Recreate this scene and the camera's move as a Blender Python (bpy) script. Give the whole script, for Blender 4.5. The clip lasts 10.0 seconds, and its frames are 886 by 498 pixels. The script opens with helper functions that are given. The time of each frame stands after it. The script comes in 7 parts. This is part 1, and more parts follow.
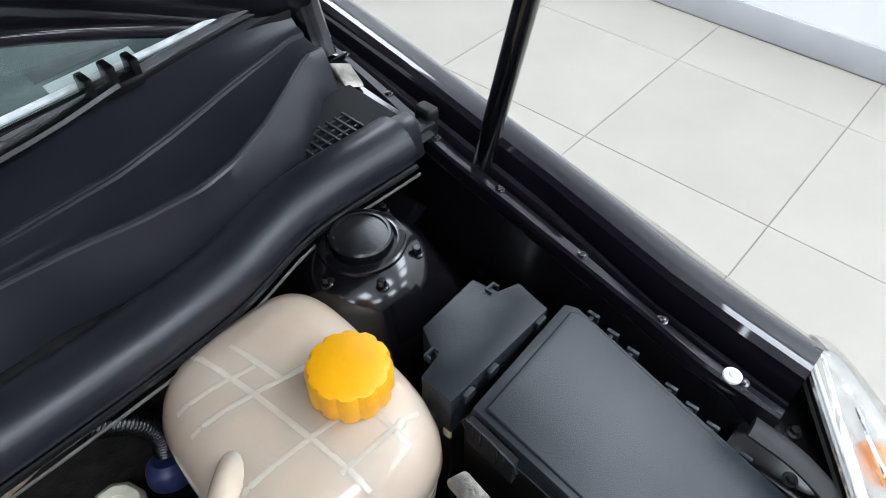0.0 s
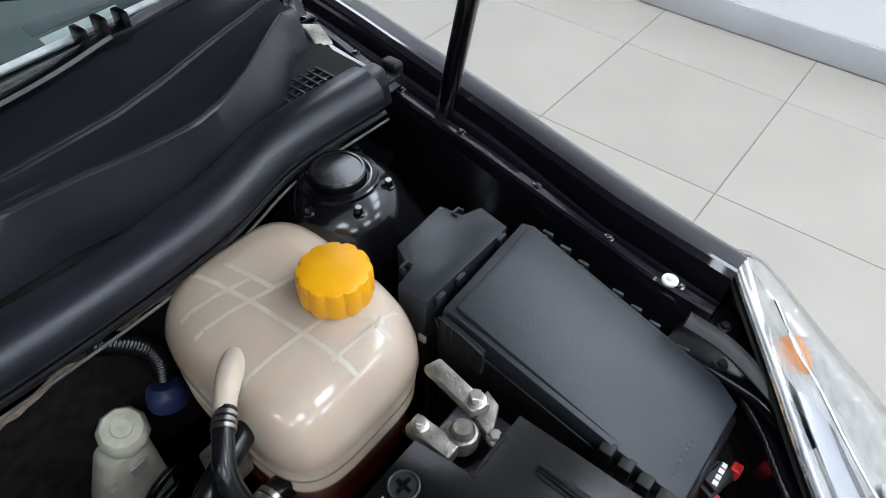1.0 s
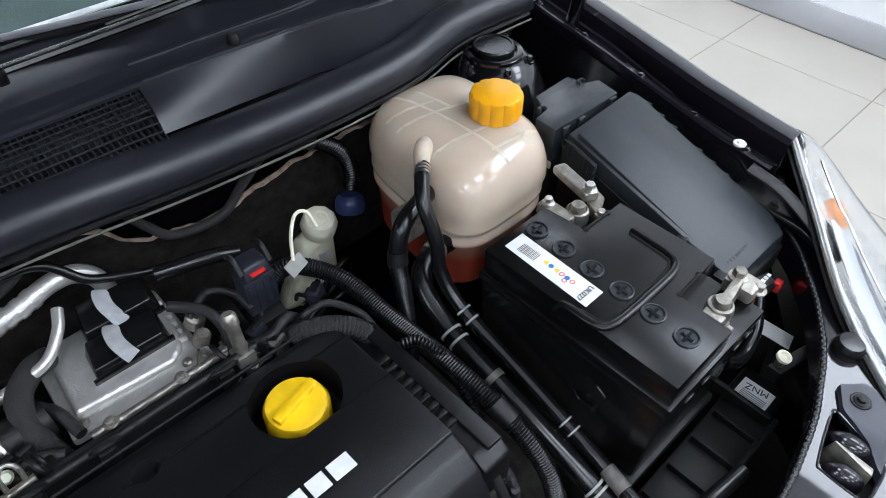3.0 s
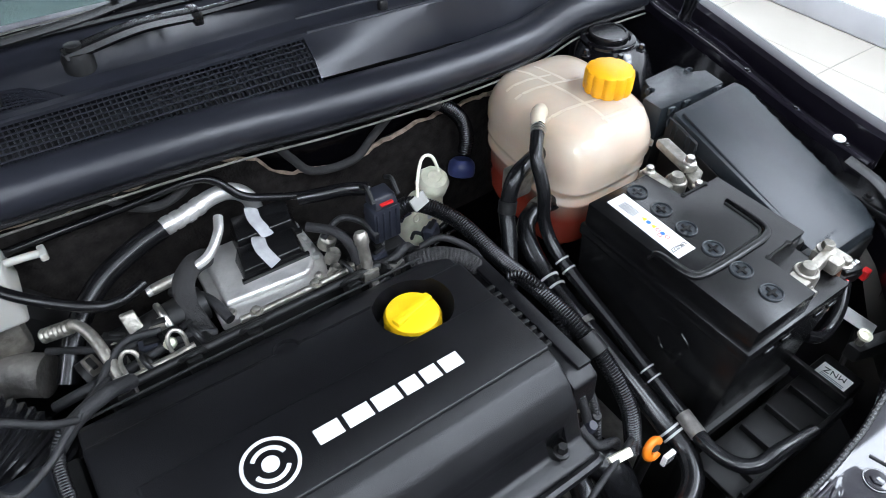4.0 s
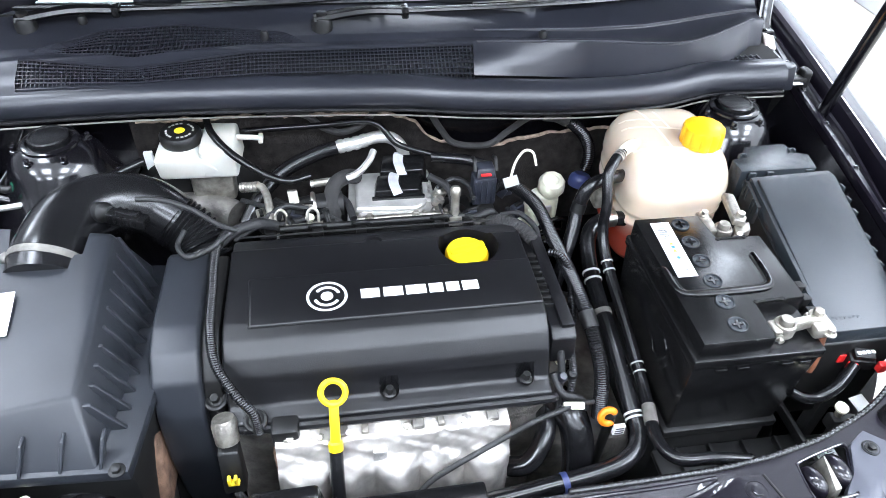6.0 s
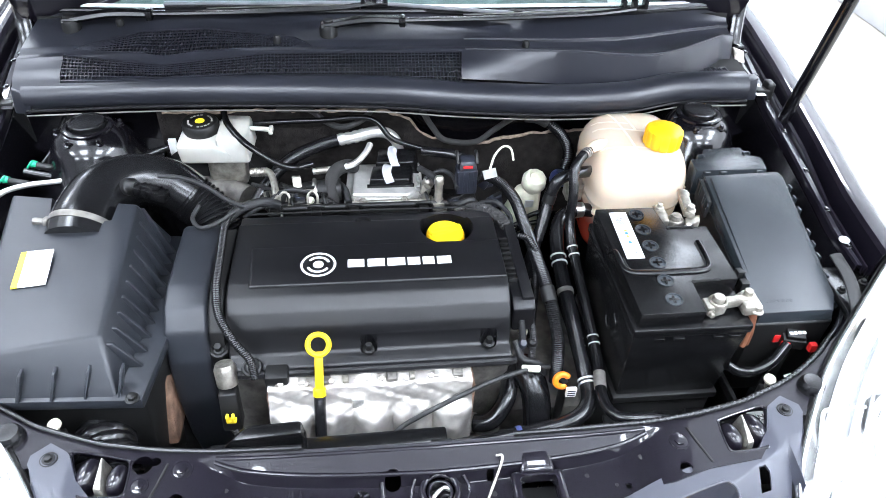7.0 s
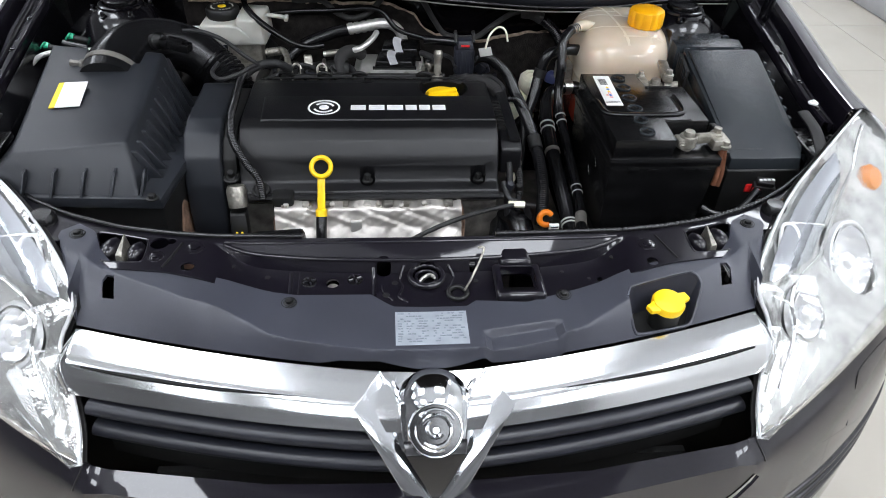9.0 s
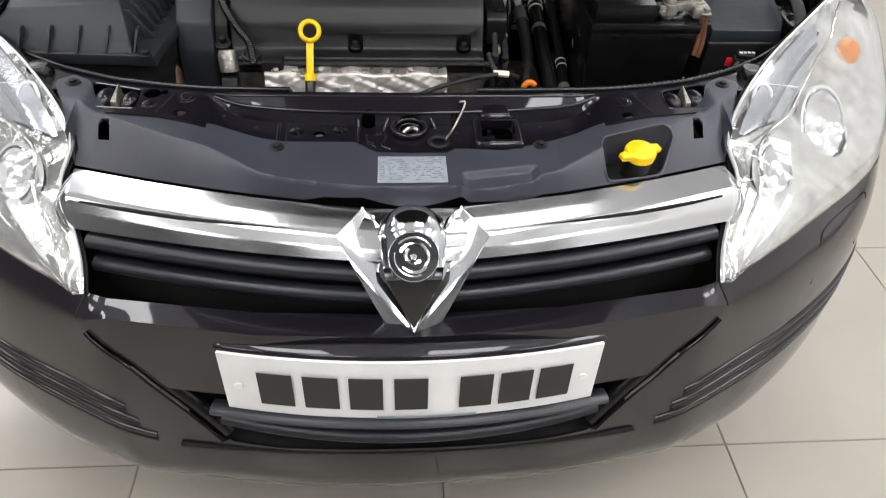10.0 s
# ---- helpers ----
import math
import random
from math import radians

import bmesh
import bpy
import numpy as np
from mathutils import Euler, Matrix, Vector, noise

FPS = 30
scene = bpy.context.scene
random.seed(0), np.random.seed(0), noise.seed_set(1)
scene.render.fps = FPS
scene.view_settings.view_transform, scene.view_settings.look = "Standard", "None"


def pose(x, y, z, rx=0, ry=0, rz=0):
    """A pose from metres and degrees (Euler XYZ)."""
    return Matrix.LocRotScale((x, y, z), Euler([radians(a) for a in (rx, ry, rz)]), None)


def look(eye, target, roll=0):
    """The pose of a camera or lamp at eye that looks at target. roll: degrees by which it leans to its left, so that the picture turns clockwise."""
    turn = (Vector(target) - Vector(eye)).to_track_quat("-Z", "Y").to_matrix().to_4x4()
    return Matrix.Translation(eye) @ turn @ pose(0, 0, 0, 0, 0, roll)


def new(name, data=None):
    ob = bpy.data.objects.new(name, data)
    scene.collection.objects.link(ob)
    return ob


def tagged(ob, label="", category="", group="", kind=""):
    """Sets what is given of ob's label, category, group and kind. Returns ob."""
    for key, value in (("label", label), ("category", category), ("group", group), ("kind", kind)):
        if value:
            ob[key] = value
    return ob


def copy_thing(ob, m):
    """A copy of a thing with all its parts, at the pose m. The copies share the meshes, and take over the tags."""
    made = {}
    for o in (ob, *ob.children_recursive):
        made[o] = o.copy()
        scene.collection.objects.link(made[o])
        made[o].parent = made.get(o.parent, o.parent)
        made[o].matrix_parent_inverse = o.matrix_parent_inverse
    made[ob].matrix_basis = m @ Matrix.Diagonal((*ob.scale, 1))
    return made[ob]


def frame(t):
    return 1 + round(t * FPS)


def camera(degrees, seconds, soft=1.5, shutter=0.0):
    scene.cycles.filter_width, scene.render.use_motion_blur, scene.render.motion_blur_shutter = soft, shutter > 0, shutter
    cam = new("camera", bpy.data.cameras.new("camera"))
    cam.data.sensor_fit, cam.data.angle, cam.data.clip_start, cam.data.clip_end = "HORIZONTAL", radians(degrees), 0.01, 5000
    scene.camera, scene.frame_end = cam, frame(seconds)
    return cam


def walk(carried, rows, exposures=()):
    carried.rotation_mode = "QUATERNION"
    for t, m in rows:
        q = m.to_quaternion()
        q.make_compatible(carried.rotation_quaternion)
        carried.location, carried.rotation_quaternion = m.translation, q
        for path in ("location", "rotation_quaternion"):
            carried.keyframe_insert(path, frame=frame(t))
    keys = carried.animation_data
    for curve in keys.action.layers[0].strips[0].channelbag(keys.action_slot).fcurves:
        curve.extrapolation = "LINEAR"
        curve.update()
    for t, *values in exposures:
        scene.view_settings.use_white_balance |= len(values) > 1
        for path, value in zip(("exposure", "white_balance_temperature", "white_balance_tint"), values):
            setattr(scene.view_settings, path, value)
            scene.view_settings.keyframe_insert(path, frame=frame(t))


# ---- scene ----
cam = camera(65.7, 10.0, soft=0.75, shutter=0.15)
PATH = [
    (0, (0.274, -0.351, 1.34), (1.301, 0.558, -0.115), 0.3),
    (0.5, (0.269, -0.357, 1.332), (1.373, 0.455, -0.125), 1.0),
    (1, (0.193, -0.413, 1.343), (1.289, 0.418, -0.109), 1.4),
    (1.5, (0.114, -0.464, 1.35), (1.203, 0.398, -0.09), 1.2),
    (2, (0.038, -0.499, 1.353), (1.112, 0.4, -0.075), 1.5),
    (2.5, (-0.041, -0.54, 1.364), (0.998, 0.397, -0.065), 1.6),
    (4, (-0.209, -0.643, 1.366), (0.634, 0.524, -0.022), 0.9),
    (4.5, (-0.28, -0.706, 1.377), (0.457, 0.555, 0.011), 1.6),
    (5, (-0.292, -0.791, 1.406), (0.22, 0.586, 0.048), 2.0),
    (5.5, (-0.205, -0.879, 1.438), (0.127, 0.57, 0.1), 2.4),
    (6, (-0.121, -0.959, 1.47), (0.15, 0.508, 0.138), 2.7),
    (7.5, (-0.07, -1.152, 1.532), (0.105, 0.365, 0.241), 2.8),
    (8, (-0.07, -1.207, 1.493), (0.085, 0.329, 0.223), 2.7),
    (8.5, (-0.054, -1.296, 1.415), (0.097, 0.256, 0.163), 2.5),
    (9, (-0.049, -1.365, 1.35), (0.105, 0.195, 0.107), 2.5),
    (9.5, (-0.043, -1.417, 1.306), (0.117, 0.126, 0.044), 2.7),
    (10, (-0.023, -1.49, 1.272), (0.117, -0.023, -0.079), 2.9),
]
walk(cam, [(t, look(eye, target, roll)) for t, eye, target, roll in PATH],
     exposures=[(0, -0.30, 6180, 11.5), (1, -0.62, 6180, 12), (2.5, -0.50, 6130, 12.5), (4, 0.16, 6080, 12), (4.5, 0.74, 6020, 12.5), (6, 1.04, 6050, 12.5),
                (7.5, 0.79, 6150, 12.5), (8.5, -0.20, 6280, 12.5), (9.0, -0.52, 6500, 13), (10, -0.70, 7050, 14)])

# ---- light of the room: a faint sky, the ceiling lamps do the rest ----
world = bpy.data.worlds.new("world")
scene.world = world
world.use_nodes = True
sky = world.node_tree.nodes.new("ShaderNodeTexSky")
sky.sky_type, sky.sun_disc = "NISHITA", False
sky.sun_elevation, sky.sun_rotation = radians(35), radians(200)
world.node_tree.links.new(sky.outputs[0], world.node_tree.nodes["Background"].inputs[0])
world.node_tree.nodes["Background"].inputs[1].default_value = 0.05
LAMP = 16.8


# ---- materials ----
def material(name, col, rough=0.5, metal=0.0, grain=(400, 0.0), vary=(12, 0.0), coat=0.0, trans=0.0,
             sss=0.0, spec=0.5, emit=0.0, dust=0.0, island=0.0, rvary=0.0, ior=1.5, crough=0.04):
    """Principled surface: grain = (scale, bump), vary = (scale, share of colour), dust = pale film in patches."""
    m = bpy.data.materials.new(name)
    m.use_nodes = True
    nt = m.node_tree
    b = nt.nodes["Principled BSDF"]
    i = b.inputs
    i["Base Color"].default_value = (*col, 1)
    i["Roughness"].default_value = rough
    i["Metallic"].default_value = metal
    i["IOR"].default_value = ior
    i["Specular IOR Level"].default_value = spec
    i["Coat Weight"].default_value = coat
    i["Coat Roughness"].default_value = crough
    i["Transmission Weight"].default_value = trans
    if sss:
        i["Subsurface Weight"].default_value = sss
        i["Subsurface Radius"].default_value = (0.02, 0.013, 0.009)
        i["Subsurface Scale"].default_value = 1.0
    if emit:
        i["Emission Color"].default_value = (*col, 1)
        i["Emission Strength"].default_value = emit
    co = nt.nodes.new("ShaderNodeTexCoord")

    def tex(scale, detail=4):
        n = nt.nodes.new("ShaderNodeTexNoise")
        n.inputs["Scale"].default_value, n.inputs["Detail"].default_value = scale, detail
        nt.links.new(co.outputs["Object"], n.inputs["Vector"])
        return n.outputs["Fac"]

    def span(src, lo, hi, a=0.3, z=0.7):
        n = nt.nodes.new("ShaderNodeMapRange")
        for k, v in zip((1, 2, 3, 4), (a, z, lo, hi)):
            n.inputs[k].default_value = v
        nt.links.new(src, n.inputs[0])
        return n.outputs[0]

    def mix(fac, a, c, kind="MIX"):
        n = nt.nodes.new("ShaderNodeMix")
        n.data_type, n.blend_type = "RGBA", kind
        for sock, v in ((n.inputs[0], fac), (n.inputs[6], a), (n.inputs[7], c)):
            if isinstance(v, (tuple, float, int)):
                sock.default_value = v
            else:
                nt.links.new(v, sock)
        return n.outputs[2]

    colour = (*col, 1)
    if vary[1]:
        lo, hi = [tuple(min(1, c * k) for c in col) + (1,) for k in (1 - vary[1], 1 + vary[1])]
        colour = mix(span(tex(vary[0]), 0, 1), lo, hi)
    if dust:
        f = nt.nodes.new("ShaderNodeMath")
        f.operation = "MULTIPLY"
        nt.links.new(span(tex(9, 3), 0, dust * 0.6, 0.40, 0.8), f.inputs[0])
        nt.links.new(span(tex(260, 3), 0.2, 1), f.inputs[1])
        colour = mix(f.outputs[0], colour, (0.30, 0.27, 0.23, 1))
    if island:
        oi = nt.nodes.new("ShaderNodeObjectInfo")
        colour = mix(1.0, colour, span(oi.outputs["Random"], 1 - island, 1.0, 0, 1), "MULTIPLY")
    if not isinstance(colour, tuple):
        nt.links.new(colour, i["Base Color"])
    if rvary:
        nt.links.new(span(tex(14, 2), max(0.02, rough - rvary * 0.4), min(1, rough + rvary * 0.4)), i["Roughness"])
    if grain[1]:
        bump = nt.nodes.new("ShaderNodeBump")
        bump.inputs["Strength"].default_value = grain[1]
        bump.inputs["Distance"].default_value = 0.002
        nt.links.new(tex(grain[0], 3), bump.inputs["Height"])
        nt.links.new(bump.outputs[0], i["Normal"])
    return m


PAINT = material("black_metallic_paint", (0.006, 0.005, 0.0085), 0.4, 0.0, vary=(900, 0.5), coat=1.0, spec=0.12)
BAYPAINT = material("black_bay_paint", (0.0035, 0.0032, 0.0045), 0.25, 0.0, grain=(25, 0.03), coat=1.0, spec=0.2, rvary=0.06, crough=0.13)
COVER = material("black_moulded_plastic", (0.0055, 0.0055, 0.0065), 0.31, grain=(1300, 0.22), vary=(20, 0.2), dust=0.01, rvary=0.05, spec=0.45)
BOXGREY = material("grey_moulded_plastic", (0.018, 0.020, 0.0245), 0.33, grain=(1500, 0.15), vary=(15, 0.12), dust=0.03, rvary=0.06, spec=0.38)
GREYTRIM = material("slate_moulded_plastic", (0.036, 0.038, 0.051), 0.37, grain=(1600, 0.16), vary=(10, 0.12), dust=0.03, rvary=0.06, spec=0.55)
FUSE = material("satin_black_lid_plastic", (0.021, 0.025, 0.029), 0.25, grain=(1000, 0.18), vary=(14, 0.10), spec=0.42)
TRIM = material("soft_black_trim_plastic", (0.0155, 0.0165, 0.022), 0.31, grain=(1800, 0.07), vary=(10, 0.15), dust=0.015, rvary=0.06, spec=0.48)
DARK = material("dull_black_plastic", (0.0055, 0.0055, 0.0055), 0.5, grain=(500, 0.12), vary=(14, 0.3), dust=0.01, spec=0.4)
RUBBER = material("black_hose_rubber", (0.007, 0.007, 0.0078), 0.22, grain=(700, 0.05), vary=(18, 0.3), dust=0.01, rvary=0.08, spec=0.5)
BATT = material("black_battery_case", (0.005, 0.005, 0.0054), 0.22, grain=(1600, 0.06), vary=(25, 0.25), spec=0.38, dust=0.015, rvary=0.1)
PIT = material("painted_shade_black", (0.004, 0.004, 0.004), 0.85, vary=(20, 0.4))
FELT = material("charcoal_felt", (0.016, 0.014, 0.013), 0.95, grain=(300, 1.0), vary=(60, 0.5), spec=0.1)
FELTEDGE = material("torn_beige_felt_edge", (0.34, 0.26, 0.20), 0.95, grain=(500, 1.0), vary=(120, 0.4), spec=0.1)
CHROME = material("chrome", (0.70, 0.71, 0.72), 0.09, 1.0, rvary=0.02)
STEEL = material("zinc_plated_steel", (0.55, 0.53, 0.49), 0.32, 1.0, grain=(300, 0.2), vary=(60, 0.25), rvary=0.1)
LEAD = material("grey_clamp_metal", (0.33, 0.31, 0.27), 0.36, 0.75, grain=(250, 0.5), vary=(70, 0.4), rvary=0.12)
ALU = material("cast_aluminium", (0.62, 0.605, 0.58), 0.34, 0.68, grain=(350, 0.35), vary=(40, 0.15), rvary=0.1)
DULLALU = material("dirty_cast_aluminium", (0.17, 0.16, 0.145), 0.55, 0.6, grain=(200, 0.6), vary=(40, 0.45))
FOIL = material("crinkled_heat_shield_aluminium", (0.52, 0.49, 0.455), 0.48, 0.75, grain=(55, 0.5), vary=(22, 0.45), rvary=0.2)
RUST = material("rusty_iron", (0.20, 0.12, 0.08), 0.85, 0.2, grain=(150, 0.8), vary=(45, 0.5))
COPPER = material("copper_strap", (0.19, 0.075, 0.04), 0.5, 0.5, vary=(60, 0.3))
YELLOW = material("yellow_cap_plastic", (0.95, 0.60, 0.005), 0.35, grain=(600, 0.15), vary=(40, 0.05), rvary=0.05)
ORANGE = material("amber_cap_plastic", (1.0, 0.45, 0.004), 0.35, grain=(600, 0.15), vary=(40, 0.05), rvary=0.05)
DEEPORANGE = material("deep_orange_plastic", (0.80, 0.20, 0.008), 0.4, vary=(60, 0.1))
WHITE = material("white_plastic", (0.47, 0.46, 0.415), 0.4, grain=(500, 0.1), vary=(25, 0.06), sss=0.15)
IVORY = material("aged_ivory_plastic", (0.90, 0.84, 0.66), 0.45, grain=(300, 0.3), vary=(35, 0.2))
PAPER = material("white_label_paper", (0.82, 0.82, 0.80), 0.45, vary=(40, 0.05))
SILVERPAPER = material("silver_label_film", (0.33, 0.36, 0.40), 0.35, 0.2, vary=(60, 0.1))
PRINT = material("black_print", (0.02, 0.02, 0.02), 0.5)
PRINTGREY = material("grey_print", (0.22, 0.25, 0.28), 0.5)
LETTER = material("white_raised_print", (0.78, 0.78, 0.77), 0.4, vary=(90, 0.05))
BLUEPRINT = material("blue_print", (0.02, 0.16, 0.55), 0.5)
YELPRINT = material("yellow_print", (0.85, 0.62, 0.02), 0.5)
REDPRINT = material("red_print", (0.7, 0.05, 0.04), 0.5)
REDCLIP = material("red_clip_plastic", (0.65, 0.02, 0.02), 0.4)
GREENCAP = material("green_port_cap", (0.02, 0.42, 0.22), 0.4)
BLUECAP = material("blue_plastic", (0.035, 0.045, 0.13), 0.4)
CONN = material("slate_connector_plastic", (0.018, 0.020, 0.029), 0.40, vary=(60, 0.2), dust=0.05)
TAPE = material("grey_foam_strap", (0.36, 0.36, 0.37), 0.8, grain=(300, 0.5), vary=(60, 0.15))
CABLE = material("woven_grey_sleeve", (0.022, 0.021, 0.021), 0.75, grain=(900, 0.9), vary=(50, 0.3))
BRAID = material("dusty_black_sleeve", (0.013, 0.013, 0.014), 0.5, grain=(800, 0.6), vary=(40, 0.3), dust=0.05)
WORNGREY = material("worn_grey_wiper_rubber", (0.13, 0.13, 0.14), 0.35, grain=(600, 0.2), vary=(30, 0.25))
BARCHROME = material("satin_worn_chrome", (0.64, 0.645, 0.645), 0.15, 1.0, rvary=0.04)
GLASS = material("windscreen_glass", (0.62, 0.70, 0.68), 0.0, trans=1.0, ior=1.45)
LENS = material("clear_lamp_lens", (0.97, 0.975, 0.965), 0.07, trans=1.0, ior=1.42)
REFLECT = material("lamp_reflector", (0.66, 0.66, 0.65), 0.16, 0.85, grain=(60, 0.7), vary=(26, 0.25), rvary=0.1)
AMBER = material("amber_bulb_cover", (0.9, 0.30, 0.03), 0.2, trans=0.5)
BANDGREY = material("grey_hose_print", (0.42, 0.42, 0.41), 0.5)
FLAG = material("greyed_paper", (0.28, 0.275, 0.255), 0.6, vary=(60, 0.1))
PLATE = material("number_plate_acrylic", (0.82, 0.82, 0.82), 0.2, vary=(30, 0.03), coat=0.5)
TILE = material("glazed_floor_tile", (0.405, 0.375, 0.325), 0.2, grain=(60, 0.02), vary=(3, 0.04), island=0.05, rvary=0.06)
GROUT = material("dark_tile_grout", (0.20, 0.19, 0.17), 0.9, grain=(200, 0.4), vary=(8, 0.2))
WALLM = material("white_wall_paint", (0.82, 0.82, 0.82), 0.7, grain=(120, 0.1), vary=(1.5, 0.03))
SKIRT = material("grey_skirting_paint", (0.42, 0.42, 0.43), 0.5, vary=(4, 0.08))
WALLG = material("dark_reflection_wall", (0.14, 0.14, 0.145), 0.7, grain=(120, 0.1), vary=(0.7, 0.3))
CEIL = material("grey_ceiling_paint", (0.54, 0.545, 0.555), 0.8, vary=(1, 0.04))
PANEL = material("lit_lamp_diffuser", (0.885, 0.945, 1.0), 0.5, emit=LAMP)
GLASSEDGE = material("glass_edge_highlight", (0.80, 0.84, 0.83), 0.15, vary=(60, 0.2))
FROST = material("clear_ribbed_plastic", (0.93, 0.94, 0.95), 0.18, trans=0.35, spec=0.6)
DIMCHROME = material("tinted_reflector", (0.55, 0.57, 0.60), 0.18, 0.75, grain=(40, 0.4))
BOWL = material("polished_reflector", (0.92, 0.92, 0.93), 0.14, 0.6, grain=(40, 0.3), rvary=0.08)
CABIN = material("dark_cabin_trim", (0.10, 0.12, 0.117), 0.7, grain=(300, 0.3), vary=(10, 0.2))
TYRE = material("tyre_rubber", (0.02, 0.02, 0.02), 0.8, grain=(200, 0.3), vary=(20, 0.2))
# coolant bottle: milky plastic, pink below the liquid's level
BOTTLERIB = material("pale_bottle_wall", (0.69, 0.59, 0.46), 0.16, sss=0.5, vary=(30, 0.1))
BOTTLE = material("milky_bottle_plastic", (0.585, 0.48, 0.37), 0.14, sss=0.55, grain=(60, 0.10), vary=(11, 0.12), rvary=0.06, coat=0.3)


def liquid_tint(m, lo, hi, low_col, high_col):
    """Colour by height through the bottle's wall: the liquid below, empty above."""
    nt = m.node_tree
    co = nt.nodes.new("ShaderNodeTexCoord")
    sep = nt.nodes.new("ShaderNodeSeparateXYZ")
    ns = nt.nodes.new("ShaderNodeTexNoise")
    ns.inputs["Scale"].default_value = 10
    add = nt.nodes.new("ShaderNodeMath")
    add.operation = "MULTIPLY_ADD"
    add.inputs[1].default_value = 0.02
    mr = nt.nodes.new("ShaderNodeMapRange")
    mr.inputs[1].default_value, mr.inputs[2].default_value = lo + 0.01, hi + 0.01
    mx = nt.nodes.new("ShaderNodeMix")
    mx.data_type = "RGBA"
    mx.inputs[6].default_value, mx.inputs[7].default_value = (*low_col, 1), (*high_col, 1)
    old = nt.nodes["Principled BSDF"].inputs["Base Color"]
    top = old.links[0].from_socket if old.links else None
    nt.links.new(co.outputs["Object"], sep.inputs[0])
    nt.links.new(co.outputs["Object"], ns.inputs["Vector"])
    nt.links.new(ns.outputs["Fac"], add.inputs[0])
    nt.links.new(sep.outputs["Z"], add.inputs[2])
    nt.links.new(add.outputs[0], mr.inputs[0])
    nt.links.new(mr.outputs[0], mx.inputs[0])
    if top:
        nt.links.new(top, mx.inputs[7])
    nt.links.new(mx.outputs[2], old)


liquid_tint(BOTTLE, 0.748, 0.790, (0.52, 0.085, 0.05), (0.585, 0.48, 0.37))

from mathutils.bvhtree import BVHTree




# ---- shape helpers ----
WORLD = {}


def thing(name, loc, label, category, group="", kind=""):
    ob = new(name)
    ob.empty_display_size = 0.03
    ob.location = loc
    WORLD[ob] = Vector(loc)
    return tagged(ob, label, category, group, kind)


def mesh_of(name, bm, mat, smooth=True, sharp=38):
    bmesh.ops.recalc_face_normals(bm, faces=bm.faces)
    me = bpy.data.meshes.new(name)
    bm.to_mesh(me)
    bm.free()
    me.materials.append(mat)
    if smooth:
        me.polygons.foreach_set("use_smooth", [True] * len(me.polygons))
        me.set_sharp_from_angle(angle=radians(sharp))
    return me


def part(name, bm, mat, parent, label="", smooth=True, sharp=38):
    """Link a bmesh (in world metres) as one mesh under a thing or a part."""
    ob = new(name, bm if isinstance(bm, bpy.types.Mesh) else mesh_of(name, bm, mat, smooth, sharp))
    ob.parent = parent
    ob.matrix_parent_inverse = Matrix.Translation(-WORLD.get(parent, Vector()))
    return tagged(ob, label)


def lone(name, bm, mat, label, category, group="", kind="", smooth=True):
    """A thing that is one mesh, its origin at the middle of its base."""
    vs = [v.co for v in bm.verts]
    base = Vector(((min(v.x for v in vs) + max(v.x for v in vs)) / 2, (min(v.y for v in vs) + max(v.y for v in vs)) / 2, min(v.z for v in vs)))
    bmesh.ops.translate(bm, verts=bm.verts, vec=-base)
    ob = new(name, mesh_of(name, bm, mat, smooth))
    ob.location = base
    WORLD[ob] = base
    return tagged(ob, label, category, group, kind)


def soften(bm, b, seg=2, limit=12):
    if b:
        es = [e for e in bm.edges if len(e.link_faces) == 2 and e.calc_face_angle(0) > radians(limit)]
        bmesh.ops.bevel(bm, geom=es, offset=b, segments=seg, affect="EDGES", profile=0.5, clamp_overlap=True)
    return bm


def frustum(low, high, b=0.0, seg=2):
    """Solid between two rings of 3D points of the same count."""
    bm = bmesh.new()
    lo, hi = [bm.verts.new(p) for p in low], [bm.verts.new(p) for p in high]
    n = len(lo)
    bm.faces.new(lo[::-1]), bm.faces.new(hi)
    for k in range(n):
        bm.faces.new((lo[k], lo[(k + 1) % n], hi[(k + 1) % n], hi[k]))
    bmesh.ops.recalc_face_normals(bm, faces=bm.faces)
    return soften(bm, b, seg)


def block(x0, x1, y0, y1, z0, z1, b=0.003, seg=2):
    r = [(x0, y0), (x1, y0), (x1, y1), (x0, y1)]
    return frustum([(x, y, z0) for x, y in r], [(x, y, z1) for x, y in r], b, seg)


def prism(poly, z0, z1, b=0.0, seg=2, inset=0.0):
    cx, cy = sum(p[0] for p in poly) / len(poly), sum(p[1] for p in poly) / len(poly)
    top = [(x + (cx - x) * inset, y + (cy - y) * inset, z1) for x, y in poly]
    return frustum([(x, y, z0) for x, y in poly], top, b, seg)


def extrude_x(prof, x0, x1, b=0.0, seg=2):
    """Profile of (y, z) drawn out along x."""
    return frustum([(x0, y, z) for y, z in prof], [(x1, y, z) for y, z in prof], b, seg)


def moved(bm, m):
    bmesh.ops.transform(bm, matrix=m, verts=bm.verts)
    return bm


def joined(*bms):
    out = bmesh.new()
    for b in bms:
        me = bpy.data.meshes.new("tmp")
        b.to_mesh(me)
        b.free()
        out.from_mesh(me)
        bpy.data.meshes.remove(me)
    return out


def mirrored(bm):
    """The same on the other side of the car."""
    moved(bm, Matrix.Diagonal((-1, 1, 1, 1)))
    bmesh.ops.reverse_faces(bm, faces=bm.faces)
    return bm


